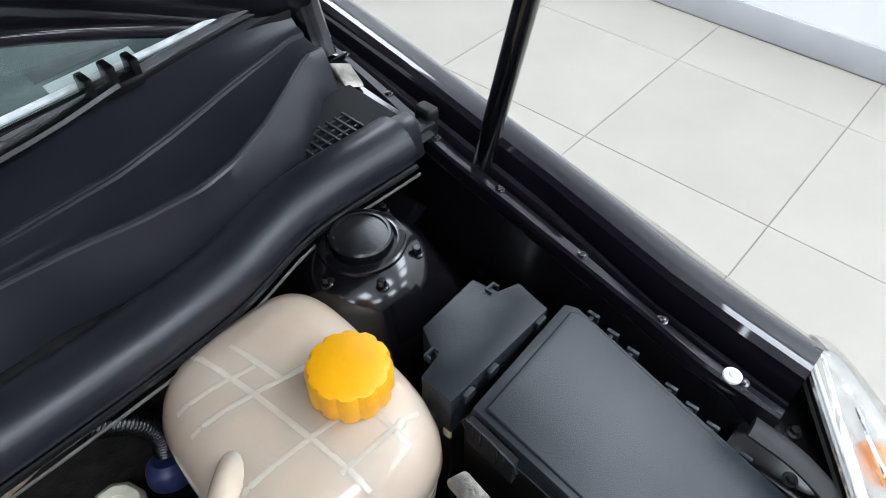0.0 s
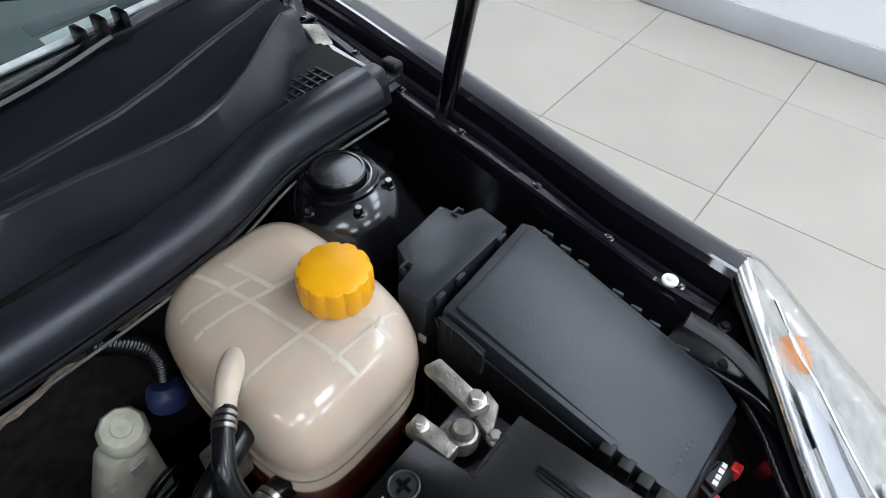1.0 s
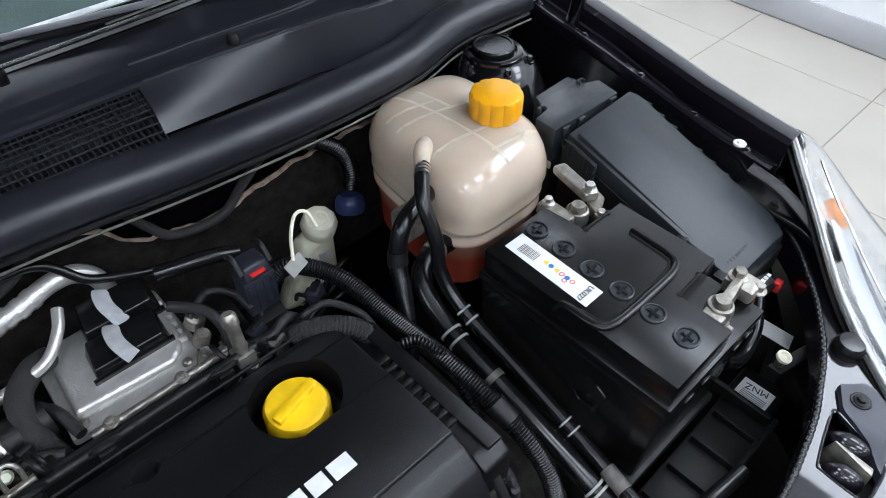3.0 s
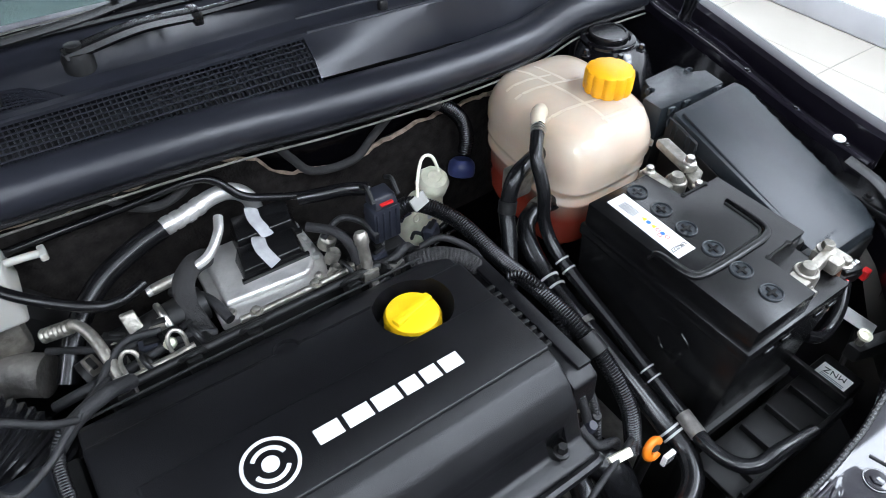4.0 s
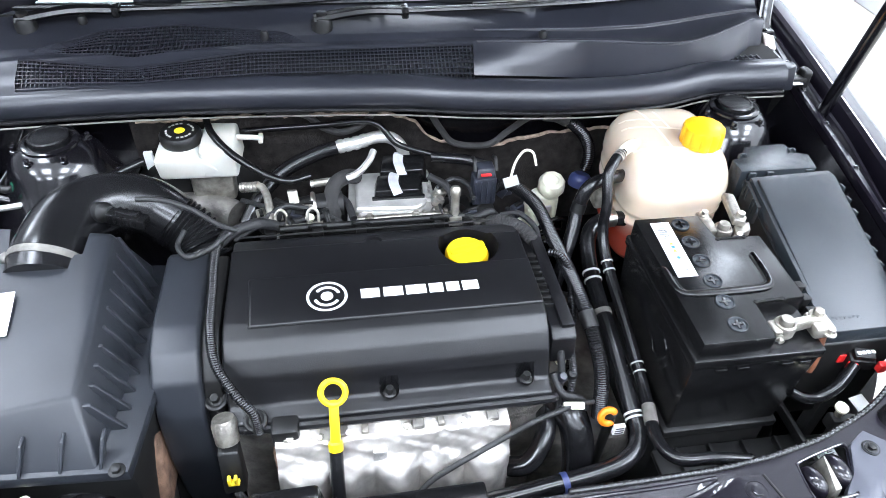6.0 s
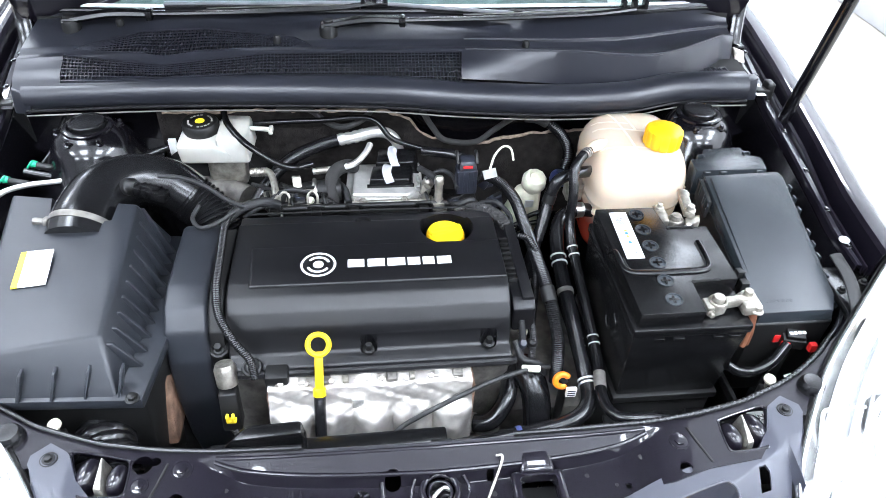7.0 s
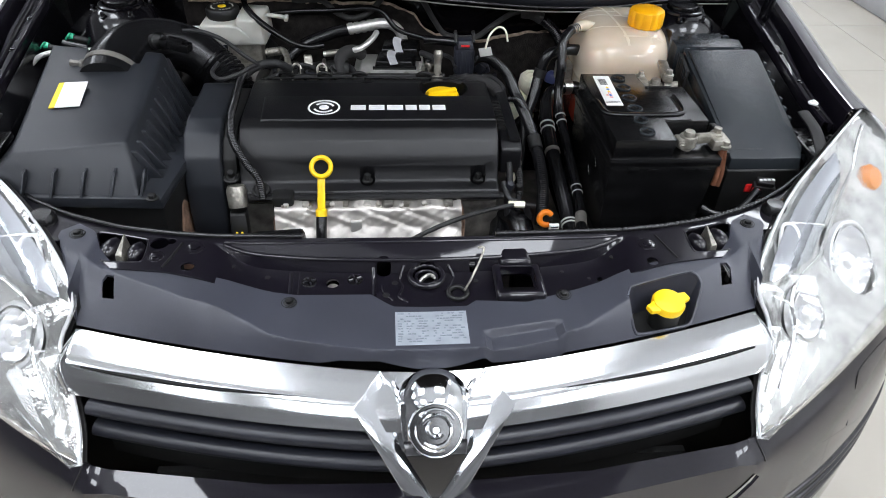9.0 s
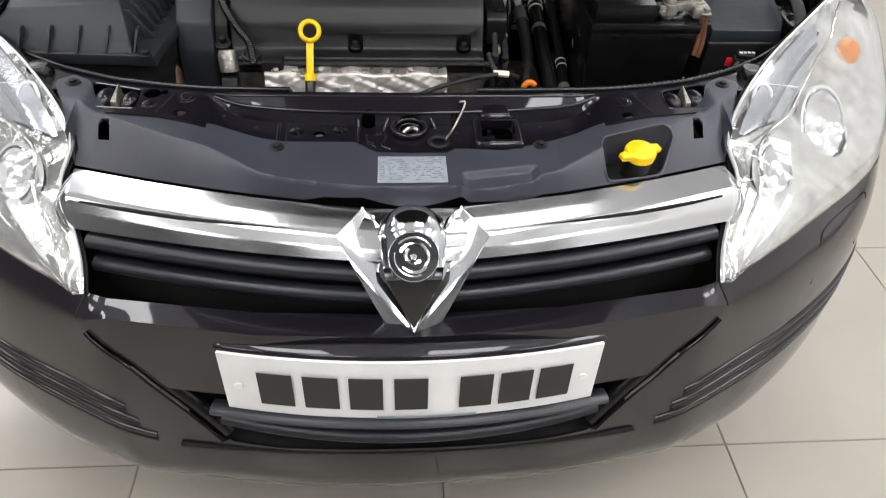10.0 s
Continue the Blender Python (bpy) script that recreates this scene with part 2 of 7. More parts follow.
def spline(pts, per=8):
    """Smooth line through the points."""
    p = [Vector(q) for q in pts]
    p = [p[0] * 2 - p[1]] + p + [p[-1] * 2 - p[-2]]
    out = []
    for k in range(1, len(p) - 2):
        a, b, c, d = p[k - 1:k + 3]
        for j in range(per):
            t = j / per
            out.append(0.5 * (2 * b + (c - a) * t + (2 * a - 5 * b + 4 * c - d) * t * t + (3 * b - a - 3 * c + d) * t ** 3))
    return out + [p[-2]]


def along(line, step):
    """Even steps along a line of points."""
    out, left = [line[0].copy()], step
    for a, b in zip(line, line[1:]):
        d, done = (b - a).length, 0.0
        while d - done >= left:
            done += left
            out.append(a.lerp(b, done / d))
            left = step
        left -= d - done
    return out


def tube(pts, r, n=12, per=8, rib=0.0, pitch=0.006, flat=1.0, ends=None):
    """Hose or bar along a smooth line; rib: depth of its corrugation; flat: height against width; ends: (r0, r1)."""
    line = spline(pts, per) if len(pts) > 2 else [Vector(q) for q in pts]
    if rib:
        line = along(spline(pts, 24), pitch / 4)
    bm = bmesh.new()
    t0 = (line[1] - line[0]).normalized()
    up = Vector((0, 0, 1)) if abs(t0.z) < 0.9 else Vector((0, 1, 0))
    nrm = (up - t0 * up.dot(t0)).normalized()
    rings = []
    for k, p in enumerate(line):
        t = (line[min(k + 1, len(line) - 1)] - line[max(k - 1, 0)]).normalized()
        nrm = (nrm - t * nrm.dot(t)).normalized()
        bi = t.cross(nrm)
        q = r
        if ends:
            q = ends[0] + (ends[1] - ends[0]) * k / (len(line) - 1)
        if rib:
            q += rib * (0, 0.7, 1, 0.7)[k % 4] - rib
        rings.append([bm.verts.new(p + nrm * (math.cos(2 * math.pi * j / n) * q * flat) + bi * (math.sin(2 * math.pi * j / n) * q)) for j in range(n)])
    for a, b in zip(rings, rings[1:]):
        for j in range(n):
            bm.faces.new((a[j], a[(j + 1) % n], b[(j + 1) % n], b[j]))
    bm.faces.new(rings[0][::-1]), bm.faces.new(rings[-1])
    return bm


def lathe(prof, at=(0, 0, 0), axis=(0, 0, 1), n=32):
    """Turned solid: profile of (radius, height) about an axis."""
    bm = bmesh.new()
    m = Matrix.Translation(at) @ Vector((0, 0, 1)).rotation_difference(Vector(axis).normalized()).to_matrix().to_4x4()
    rings = []
    for r, h in prof:
        if r < 1e-6:
            rings.append([bm.verts.new(m @ Vector((0, 0, h)))])
        else:
            rings.append([bm.verts.new(m @ Vector((r * math.cos(2 * math.pi * j / n), r * math.sin(2 * math.pi * j / n), h))) for j in range(n)])
    for a, b in zip(rings, rings[1:]):
        for j in range(n):
            i, k = j, (j + 1) % n
            q = [a[i], a[k], b[k], b[i]] if len(a) > 1 and len(b) > 1 else ([a[0], b[k], b[i]] if len(a) == 1 and len(b) > 1 else [a[i], a[k], b[0]])
            if len(a) > 1 or len(b) > 1:
                bm.faces.new(q)
    for ring, flip in ((rings[0], True), (rings[-1], False)):
        if len(ring) > 1:
            bm.faces.new(ring[::-1] if flip else ring)
    bmesh.ops.recalc_face_normals(bm, faces=bm.faces)
    return bm


def disc(r, h, at, axis=(0, 0, 1), n=24, b=0.001):
    b = min(b, h / 3, r / 3)
    return lathe([(r, 0), (r, h - b), (r - b, h), (0, h)], at, axis, n)


def ring(r, t, at, axis=(0, 0, 1), n=32, m=10, flat=1.0):
    """Torus of radius r and thickness t."""
    bm = bmesh.new()
    mat = Matrix.Translation(at) @ Vector((0, 0, 1)).rotation_difference(Vector(axis).normalized()).to_matrix().to_4x4()
    v = [[bm.verts.new(mat @ Vector(((r + t * math.cos(2 * math.pi * k / m)) * math.cos(2 * math.pi * j / n),
                                     (r + t * math.cos(2 * math.pi * k / m)) * math.sin(2 * math.pi * j / n),
                                     flat * t * math.sin(2 * math.pi * k / m)))) for k in range(m)] for j in range(n)]
    for j in range(n):
        for k in range(m):
            bm.faces.new((v[j][k], v[(j + 1) % n][k], v[(j + 1) % n][(k + 1) % m], v[j][(k + 1) % m]))
    return bm


def bolt(at, r=0.007, h=0.006, axis=(0, 0, 1)):
    """Flanged hexagon head."""
    a = Vector(axis).normalized()
    return joined(lathe([(r * 1.5, 0), (r * 1.5, h * 0.25), (r * 1.1, h * 0.4), (0, h * 0.4)], at, axis, 20),
                  lathe([(r, 0), (r, h * 0.9), (r * 0.85, h), (0, h)], Vector(at) + a * h * 0.3, axis, 6))


def sheet(rows, thick=0.002, closed=False):
    """Surface through rows of points, given a thickness along its normals."""
    bm = bmesh.new()
    v = [[bm.verts.new(p) for p in row] for row in rows]
    for a, b in zip(v, v[1:]):
        for k in range(len(a) - 1):
            bm.faces.new((a[k], a[k + 1], b[k + 1], b[k]))
    bmesh.ops.recalc_face_normals(bm, faces=bm.faces)
    if thick:
        bmesh.ops.solidify(bm, geom=bm.faces[:], thickness=thick)
    return bm


def interp(x, xs, ys):
    return float(np.interp(x, xs, ys))


def steps(a, b, n):
    return [a + (b - a) * k / n for k in range(n + 1)]


def cut(bm, *tools):
    """bm with the tools' solids taken away."""
    def temp(b):
        me = bpy.data.meshes.new("tmp")
        bmesh.ops.recalc_face_normals(b, faces=b.faces)
        b.to_mesh(me)
        b.free()
        return new("tmp", me)
    base, t = temp(bm), temp(joined(*tools))
    md = base.modifiers.new("cut", "BOOLEAN")
    md.operation, md.object, md.solver, md.use_self = "DIFFERENCE", t, "EXACT", True
    me = bpy.data.meshes.new_from_object(base.evaluated_get(bpy.context.evaluated_depsgraph_get()))
    out = bmesh.new()
    out.from_mesh(me)
    for o in (base, t):
        bpy.data.objects.remove(o)
    bpy.data.meshes.remove(me)
    return out


def superring(cx, cy, a, b, z, p=3.5, n=40):
    out = []
    for k in range(n):
        w = 2 * math.pi * k / n
        c, s = math.cos(w), math.sin(w)
        out.append((cx + a * math.copysign(abs(c) ** (2 / p), c), cy + b * math.copysign(abs(s) ** (2 / p), s), z))
    return out


def loft(rings, caps=True):
    bm = bmesh.new()
    v = [[bm.verts.new(p) for p in r] for r in rings]
    n = len(v[0])
    for a, b in zip(v, v[1:]):
        for k in range(n):
            bm.faces.new((a[k], a[(k + 1) % n], b[(k + 1) % n], b[k]))
    if caps:
        bm.faces.new(v[0][::-1]), bm.faces.new(v[-1])
    bmesh.ops.recalc_face_normals(bm, faces=bm.faces)
    return bm


def words(text, size, m, mat, parent, name="lettering", depth=0.0004):
    """Printed words as a thin mesh at the pose m."""
    cu = bpy.data.curves.new("tmp", "FONT")
    cu.body, cu.size, cu.extrude, cu.align_x, cu.align_y = text, size, depth, "CENTER", "CENTER"
    ob = new("tmp", cu)
    me = bpy.data.meshes.new_from_object(ob.evaluated_get(bpy.context.evaluated_depsgraph_get()))
    bpy.data.objects.remove(ob)
    me.transform(m)
    me.materials.clear()
    me.materials.append(mat)
    return part(name, me, mat, parent)


# ---- showroom ----
RX0, RX1, RY0, RY1, RZ, CZ = -4.2, 2.84, -4.6, 4.6, 2.9, 3.7
tagged(lone("wall_east", block(RX1, RX1 + 0.15, RY0 - 0.15, RY1 + 0.15, -0.05, CZ, 0), WALLM, "plain white painted showroom wall with grey skirting", "wall", kind="structure"))
lone("wall_west", block(RX0 - 0.15, RX0, RY0 - 0.15, RY1 + 0.15, -0.05, CZ, 0), WALLG, "unseen dark grey wall that darkens the car's reflections", "wall", kind="structure")
lone("wall_north", block(RX0, RX1, RY1, RY1 + 0.15, -0.05, CZ, 0), WALLG, "unseen dark grey wall that darkens the car's reflections", "wall", kind="structure")
lone("wall_south", block(RX0, RX1, RY0 - 0.15, RY0, -0.05, CZ, 0), WALLG, "unseen dark grey wall that darkens the car's reflections", "wall", kind="structure")
lone("ceiling", block(RX0 - 0.15, RX1 + 0.15, RY0 - 0.15, RY1 + 0.15, CZ, CZ + 0.1, 0), CEIL, "plain grey showroom ceiling", "ceiling", kind="structure")
lone("baseboard", block(RX1 - 0.014, RX1 - 0.001, RY0, RY1, 0.004, 0.115, 0.003), SKIRT, "grey painted skirting board along the white wall", "skirting", kind="structure")

lamp = thing("ceiling_light", (0, 0, RZ), "square white lamp panel hung below the ceiling, switched on", "ceiling light", "ceiling lamps")
part("diffuser", block(-0.40, 0.40, -0.40, 0.40, RZ - 0.016, RZ - 0.008, 0), PANEL, lamp)
part("rim", cut(block(-0.42, 0.42, -0.42, 0.42, RZ - 0.022, RZ - 0.001, 0.002), block(-0.398, 0.398, -0.398, 0.398, RZ - 0.1, RZ + 0.1, 0)), WALLM, lamp)
for x, y in ((-0.4, -0.4), (0.4, -0.4), (0.4, 0.4), (-0.4, 0.4)):
    part("hanging_wire", tube([(x, y, RZ - 0.01), (x, y, CZ)], 0.0015, 6), STEEL, lamp)
part("back_plate", block(-0.30, 0.30, -0.30, 0.30, RZ - 0.006, RZ - 0.003, 0), WALLM, lamp)
spots = [(x, y) for x in (-3.0, -1.2, 0.6) for y in (-3.6, -1.8, 0.0, 1.8, 3.6)] + [(2.2, y) for y in (-3.6, -1.85, -0.85, 1.8, 3.6)]
lamp.location = (*spots[0], RZ)
for x, y in spots[1:]:
    copy_thing(lamp, pose(x, y, RZ))


# ---- the car's own body ----
car = thing("car", (0, 0.6, 0), "black hatchback car with its bonnet propped open", "car")

# front wings with the drain channel of the bonnet along their inner edge
WY = [-0.38, -0.30, -0.23, -0.08, 0.04, 0.17, 0.33, 0.55]
WXE = [0.735, 0.738, 0.742, 0.764, 0.778, 0.793, 0.806, 0.815]
WXG = [0.690, 0.686, 0.695, 0.702, 0.714, 0.738, 0.764, 0.778]
WZT = [0.842, 0.850, 0.858, 0.873, 0.886, 0.900, 0.918, 0.940]
WZG = [0.818, 0.829, 0.836, 0.861, 0.872, 0.884, 0.900, 0.915]


def wing_section(y):
    e, g, zt, zg = (interp(y, WY, q) for q in (WXE, WXG, WZT, WZG))
    o = interp(y, [-0.38, -0.2, 0.0, 0.3], [0.845, 0.868, 0.876, 0.878])
    w = max(0.016, e - 0.024 - g)
    return [Vector((x, y, z)) for x, z in ((g - 0.004, zg - 0.040), (g - 0.004, zg - 0.012), (g - 0.003, zg - 0.003), (g, zg), (g + min(0.013, 0.36 * w), zg - 0.002), (g + min(0.017, 0.46 * w), zg - 0.006), (g + min(0.020, 0.54 * w), zg - 0.017), (g + 0.62 * w, zg - 0.019),
            (g + 0.66 * w, zg - 0.008), (g + 0.72 * w, zg - 0.005), (g + 0.94 * w, zg - 0.007), (g + w, zg - 0.014), (e - 0.021, zg - 0.030), (e - 0.017, zg - 0.026), (e - 0.013, zt - 0.007), (e - 0.007, zt - 0.001), (e + 0.012, zt + 0.001), (e + 0.03, zt - 0.008), ((e + o) / 2 + 0.02, zt - 0.05),
            (o - 0.006, zt - 0.13), (o, 0.66), (o - 0.004, 0.55))]


rows = [wing_section(y) for y in steps(-0.37, 0.55, 46)]
part("front_wing", sheet(rows, 0.002), PAINT, car, "glossy black wing")
part("front_wing", mirrored(sheet(rows, 0.002)), PAINT, car, "glossy black wing")


def inner_wing():
    """Sheet that closes the engine bay at the side."""
    return sheet([[(interp(y, WY, WXG) - 0.006, y, interp(y, WY, WZG) - 0.014 - 0.8 * max(0, -0.33 - y)), (interp(y, WY, WXG) - 0.03, y, 0.74), (interp(y, WY, WXG) - 0.06, y, 0.55), (interp(y, WY, WXG) - 0.03, y, 0.30)]
                  for y in steps(-0.42, 0.12, 12)], 0.003)


part("inner_wing", inner_wing(), BAYPAINT, car)
part("inner_wing", mirrored(inner_wing()), BAYPAINT, car)
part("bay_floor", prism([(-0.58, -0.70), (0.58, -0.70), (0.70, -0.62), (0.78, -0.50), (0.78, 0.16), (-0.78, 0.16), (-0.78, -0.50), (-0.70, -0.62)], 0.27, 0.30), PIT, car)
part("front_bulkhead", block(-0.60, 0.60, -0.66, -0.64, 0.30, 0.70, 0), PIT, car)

# firewall, strut towers
part("firewall", sheet([[(x, 0.10, 0.30), (x, 0.10, 0.72), (x, 0.105, 0.86), (x, 0.085, 0.885)] for x in steps(-0.70, 0.70, 20)], 0.003), BAYPAINT, car)


def tower(s):
    """Turret over the suspension strut with its rubber-capped top."""
    c = (s * 0.556, 0.0)
    prof = [(0.125, 0.60), (0.12, 0.72), (0.112, 0.765), (0.094, 0.79), (0.086, 0.815), (0.076, 0.828), (0.068, 0.852), (0.056, 0.868), (0.044, 0.876), (0.036, 0.879), (0.0, 0.879)]
    t = part("strut_tower", moved(lathe([(r, h - 0.6) for r, h in prof], (0, 0, 0), n=40), Matrix.Translation((*c, 0.6))), BAYPAINT, car)
    part("top_mount", lathe([(0.042, 0), (0.042, 0.005), (0.039, 0.007), (0.034, 0.007), (0.033, 0.003), (0, 0.003)], (*c, 0.876), n=36), BAYPAINT, t)
    part("rubber_cap", lathe([(0.030, 0), (0.030, 0.011), (0.028, 0.013), (0.0255, 0.013), (0.025, 0.0115), (0, 0.0120)], (*c, 0.878), n=40), RUBBER, t, "round black rubber cap")
    for w in (0.4, 1.3, 2.2, 3.3, 4.3, 5.3):
        part("nut", bolt((c[0] + 0.052 * math.cos(w), c[1] + 0.052 * math.sin(w), 0.869), 0.0042, 0.008), BAYPAINT, t)
    part("tower_shelf", sheet([[(c[0] + s * dx, y, 0.80 + 0.02 * (dx > 0.1) - 0.12 * max(0, -dx)) for dx in steps(-0.1, 0.12, 6)] for y in steps(0.03, 0.1, 3)], 0.003), BAYPAINT, t)


tower(1), tower(-1)

# rounded plastic seal over the bulkhead
seal_line = [(-0.665, 0.066, 0.908), (-0.45, 0.064, 0.914), (-0.25, 0.056, 0.916), (-0.04, 0.042, 0.916), (0.1, 0.038, 0.905), (0.27, 0.042, 0.893), (0.42, 0.045, 0.895), (0.53, 0.062, 0.903), (0.66, 0.055, 0.908)]
seal = part("bulkhead_seal", tube(seal_line, 0.031, 20, 10, flat=0.85), TRIM, car, "thick rounded black bulkhead seal")
part("seal_lip", tube([(x, y - 0.028, z - 0.018) for x, y, z in seal_line], 0.0035, 8, 10), RUBBER, seal)
part("steel_edge", tube([(x, y - 0.033, z - 0.025) for x, y, z in seal_line], 0.0015, 8, 10), DULLALU, seal)
for s in (-1, 1):
    part("end_bracket", frustum([(s * 0.655, 0.034, 0.885), (s * 0.685, 0.036, 0.885), (s * 0.69, 0.070, 0.885), (s * 0.66, 0.080, 0.885)],
                                [(s * 0.655, 0.038, 0.922), (s * 0.682, 0.044, 0.930), (s * 0.686, 0.066, 0.928), (s * 0.66, 0.076, 0.922)], 0.004), TRIM, seal)


# scuttle panel under the windscreen
def glass_foot(x):
    return 0.208 + 0.045 * (x / 0.7) ** 2


def scuttle_row(x):
    """Section of the panel at x: (y, z) from the bulkhead seal to the glass, with a trough on the side without air slots."""
    w = min(1.0, max(0.0, (x - 0.10) / 0.20))
    drop = 0.010 * (abs(x) / 0.66) ** 4
    f = (interp(x, [0.1, 0.20, 0.313, 0.407, 0.488, 0.556, 0.60, 0.66], [0.046, 0.066, 0.085, 0.067, 0.073, 0.084, 0.110, 0.160]), 0.936 - 0.033 * w)
    c = (interp(x, [0.1, 0.301, 0.355, 0.406, 0.46, 0.501, 0.553, 0.608, 0.657], [0.100, 0.097, 0.092, 0.083, 0.080, 0.090, 0.115, 0.150, 0.182]), 0.970 - 0.004 * w)
    r = (interp(x, [0.1, 0.323, 0.42, 0.483, 0.561, 0.626, 0.66], [0.130, 0.130, 0.138, 0.154, 0.180, 0.200, 0.212]), 0.976 - 0.003 * w)
    d = interp(x, [0.12, 0.25, 0.38, 0.55, 0.66], [0.0, 0.002, 0.003, 0.003, 0.002])
    u, e = r[0] - c[0], max(glass_foot(x) - 0.006, r[0] + 0.018)
    pts = [f, (f[0] + 0.3 * (c[0] - f[0]), f[1] + 0.48 * (c[1] - f[1])), (c[0] - 0.004, c[1] - 0.003), (c[0], c[1]), (c[0] + 0.06 * u + 0.001, c[1] - 0.12 * d), (c[0] + 0.25 * u, c[1] - 0.75 * d), (c[0] + 0.42 * u, c[1] - d),
           (c[0] + 0.65 * u, c[1] + 0.5 * (r[1] - c[1]) - 0.9 * d - 0.003 * w), (r[0] - 0.05 * u, r[1] - 0.10 * d - 0.005 * w), r, (r[0] + 0.3 * (e - r[0]), r[1] + 0.004), (e - 0.012, 0.988), (e, 0.995)]
    return [(y, z - drop) for y, z in pts]


def scuttle_z(x, y):
    q = scuttle_row(x)
    return interp(y, [k[0] for k in q], [k[1] for k in q])


def scuttle():
    rows = []
    for x in steps(-0.68, 0.68, 120):
        q = scuttle_row(x)
        row = []
        for (y0, z0), (y1, z1) in zip(q, q[1:]):
            row += [(x, y0, z0), (x, (y0 + y1) / 2, (z0 + z1) / 2)]
        rows.append(row + [(x, *q[-1])])
    return sheet(rows, 0.003)


sc = part("scuttle_panel", cut(scuttle(), prism([(-0.60, 0.052), (-0.43, 0.048), (-0.25, 0.050), (0.103, 0.045), (0.108, 0.096), (-0.25, 0.097), (-0.43, 0.077), (-0.60, 0.104)], 0.9, 1.05),
                             prism([(-0.59, 0.120), (-0.43, 0.094), (-0.25, 0.114), (-0.165, 0.112), (-0.20, 0.140), (-0.36, 0.172), (-0.48, 0.168)], 0.9, 1.05)), TRIM, car, "matt black scuttle panel with air slots")


def slats(x0, x1, ylo, yhi, gap=0.0064):
    """Comb of thin bars over an air slot, with the bars across them."""
    out = []
    x = x0
    while x < x1:
        a, b = ylo(x), yhi(x)
        if b - a > 0.006:
            out.append(frustum([(x - 0.0009, a, scuttle_z(x, a) - 0.010), (x + 0.0009, a, scuttle_z(x, a) - 0.010), (x + 0.0009, b, scuttle_z(x, b) - 0.010), (x - 0.0009, b, scuttle_z(x, b) - 0.010)],
                               [(x - 0.0007, a, scuttle_z(x, a) - 0.0035), (x + 0.0007, a, scuttle_z(x, a) - 0.0035), (x + 0.0007, b, scuttle_z(x, b) - 0.0035), (x - 0.0007, b, scuttle_z(x, b) - 0.0035)]))
        x += gap
    for k in range(1, 8):
        row = [(x, ylo(x) + (yhi(x) - ylo(x)) * k / 8) for x in steps(x0, x1, 24)]
        out.append(tube([(x, y, scuttle_z(x, y) - 0.0022) for x, y in row], 0.0012, 6, 2))
    return joined(*out)


part("air_slot_grille", slats(-0.60, 0.105, lambda x: interp(x, [-0.6, 0.1], [0.049, 0.044]), lambda x: interp(x, [-0.60, -0.43, -0.25, 0.11], [0.105, 0.078, 0.098, 0.097])), TRIM, sc)
part("air_slot_grille", slats(-0.58, -0.17, lambda x: interp(x, [-0.59, -0.43, -0.25, -0.165], [0.119, 0.093, 0.113, 0.111]), lambda x: interp(x, [-0.59, -0.48, -0.36, -0.20, -0.165], [0.121, 0.169, 0.173, 0.141, 0.113])), TRIM, sc)
for k, name, r in ((3, "lip_bead", 0.0022), (9, "step_bead", 0.0026)):
    part(name, tube([(x, scuttle_row(x)[k][0], scuttle_row(x)[k][1] - 0.0006) for x in steps(0.115, 0.66, 40)], r, 8, 2), TRIM, sc)
part("end_shelf", sheet([[(x, y, 0.905 + 0.06 * (y - 0.07)) for y in steps(0.066, 0.20, 4)] for x in (0.565, 0.63, 0.695)], 0.003), PIT, sc)
for k in range(7):
    part("drain_bar", block(0.585 + 0.011 * k, 0.588 + 0.011 * k, 0.088, 0.128, 0.905, 0.912, 0.0008), TRIM, sc)
for k in range(4):
    part("drain_bar", block(0.582, 0.656, 0.090 + 0.011 * k, 0.092 + 0.011 * k, 0.905, 0.911, 0.0006), TRIM, sc)
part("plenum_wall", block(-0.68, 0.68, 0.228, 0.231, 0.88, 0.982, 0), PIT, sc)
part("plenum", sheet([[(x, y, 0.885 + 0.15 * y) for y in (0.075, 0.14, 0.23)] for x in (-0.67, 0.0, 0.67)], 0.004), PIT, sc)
for x, y in ((-0.23, 0.125), (0.232, 0.112), (-0.52, 0.19)):
    part("stud", lathe([(0.007, 0), (0.0075, 0.009), (0.005, 0.014), (0, 0.015)], (x, y, scuttle_z(x, y) - 0.002), n=20), DARK, sc)


# windscreen and what is behind it
def screen(x, u):
    return Vector((x * (1 - 0.14 * u), glass_foot(x) + 0.72 * u + 0.10 * u * (x / 0.7) ** 2, 1.0 + 0.42 * u - 0.035 * u * u - 0.012 * (x / 0.7) ** 2))


ws = part("windscreen", sheet([[screen(x, u) for u in steps(0, 1, 10)] for x in steps(-0.70, 0.70, 24)], 0.005), GLASS, car, "raked windscreen glass over a dark cabin")
ws.visible_shadow = False
part("windscreen_seal", tube([screen(x, 0) + Vector((0, -0.006, 0.0)) for x in steps(-0.70, 0.70, 12)], 0.005, 8, 3), RUBBER, ws)
part("glass_edge", tube([screen(x, 0.004) + Vector((0, 0, 0.004)) for x in steps(-0.70, 0.70, 12)], 0.0035, 8, 3), GLASSEDGE, ws, "glass edge with a painted pale highlight")
part("dashboard", sheet([[(x, 0.27, 0.93), (x, 0.40, 0.985), (x, 0.62, 1.00), (x, 0.70, 0.95), (x, 0.72, 0.7)] for x in steps(-0.70, 0.70, 10)], 0.01), CABIN, car)

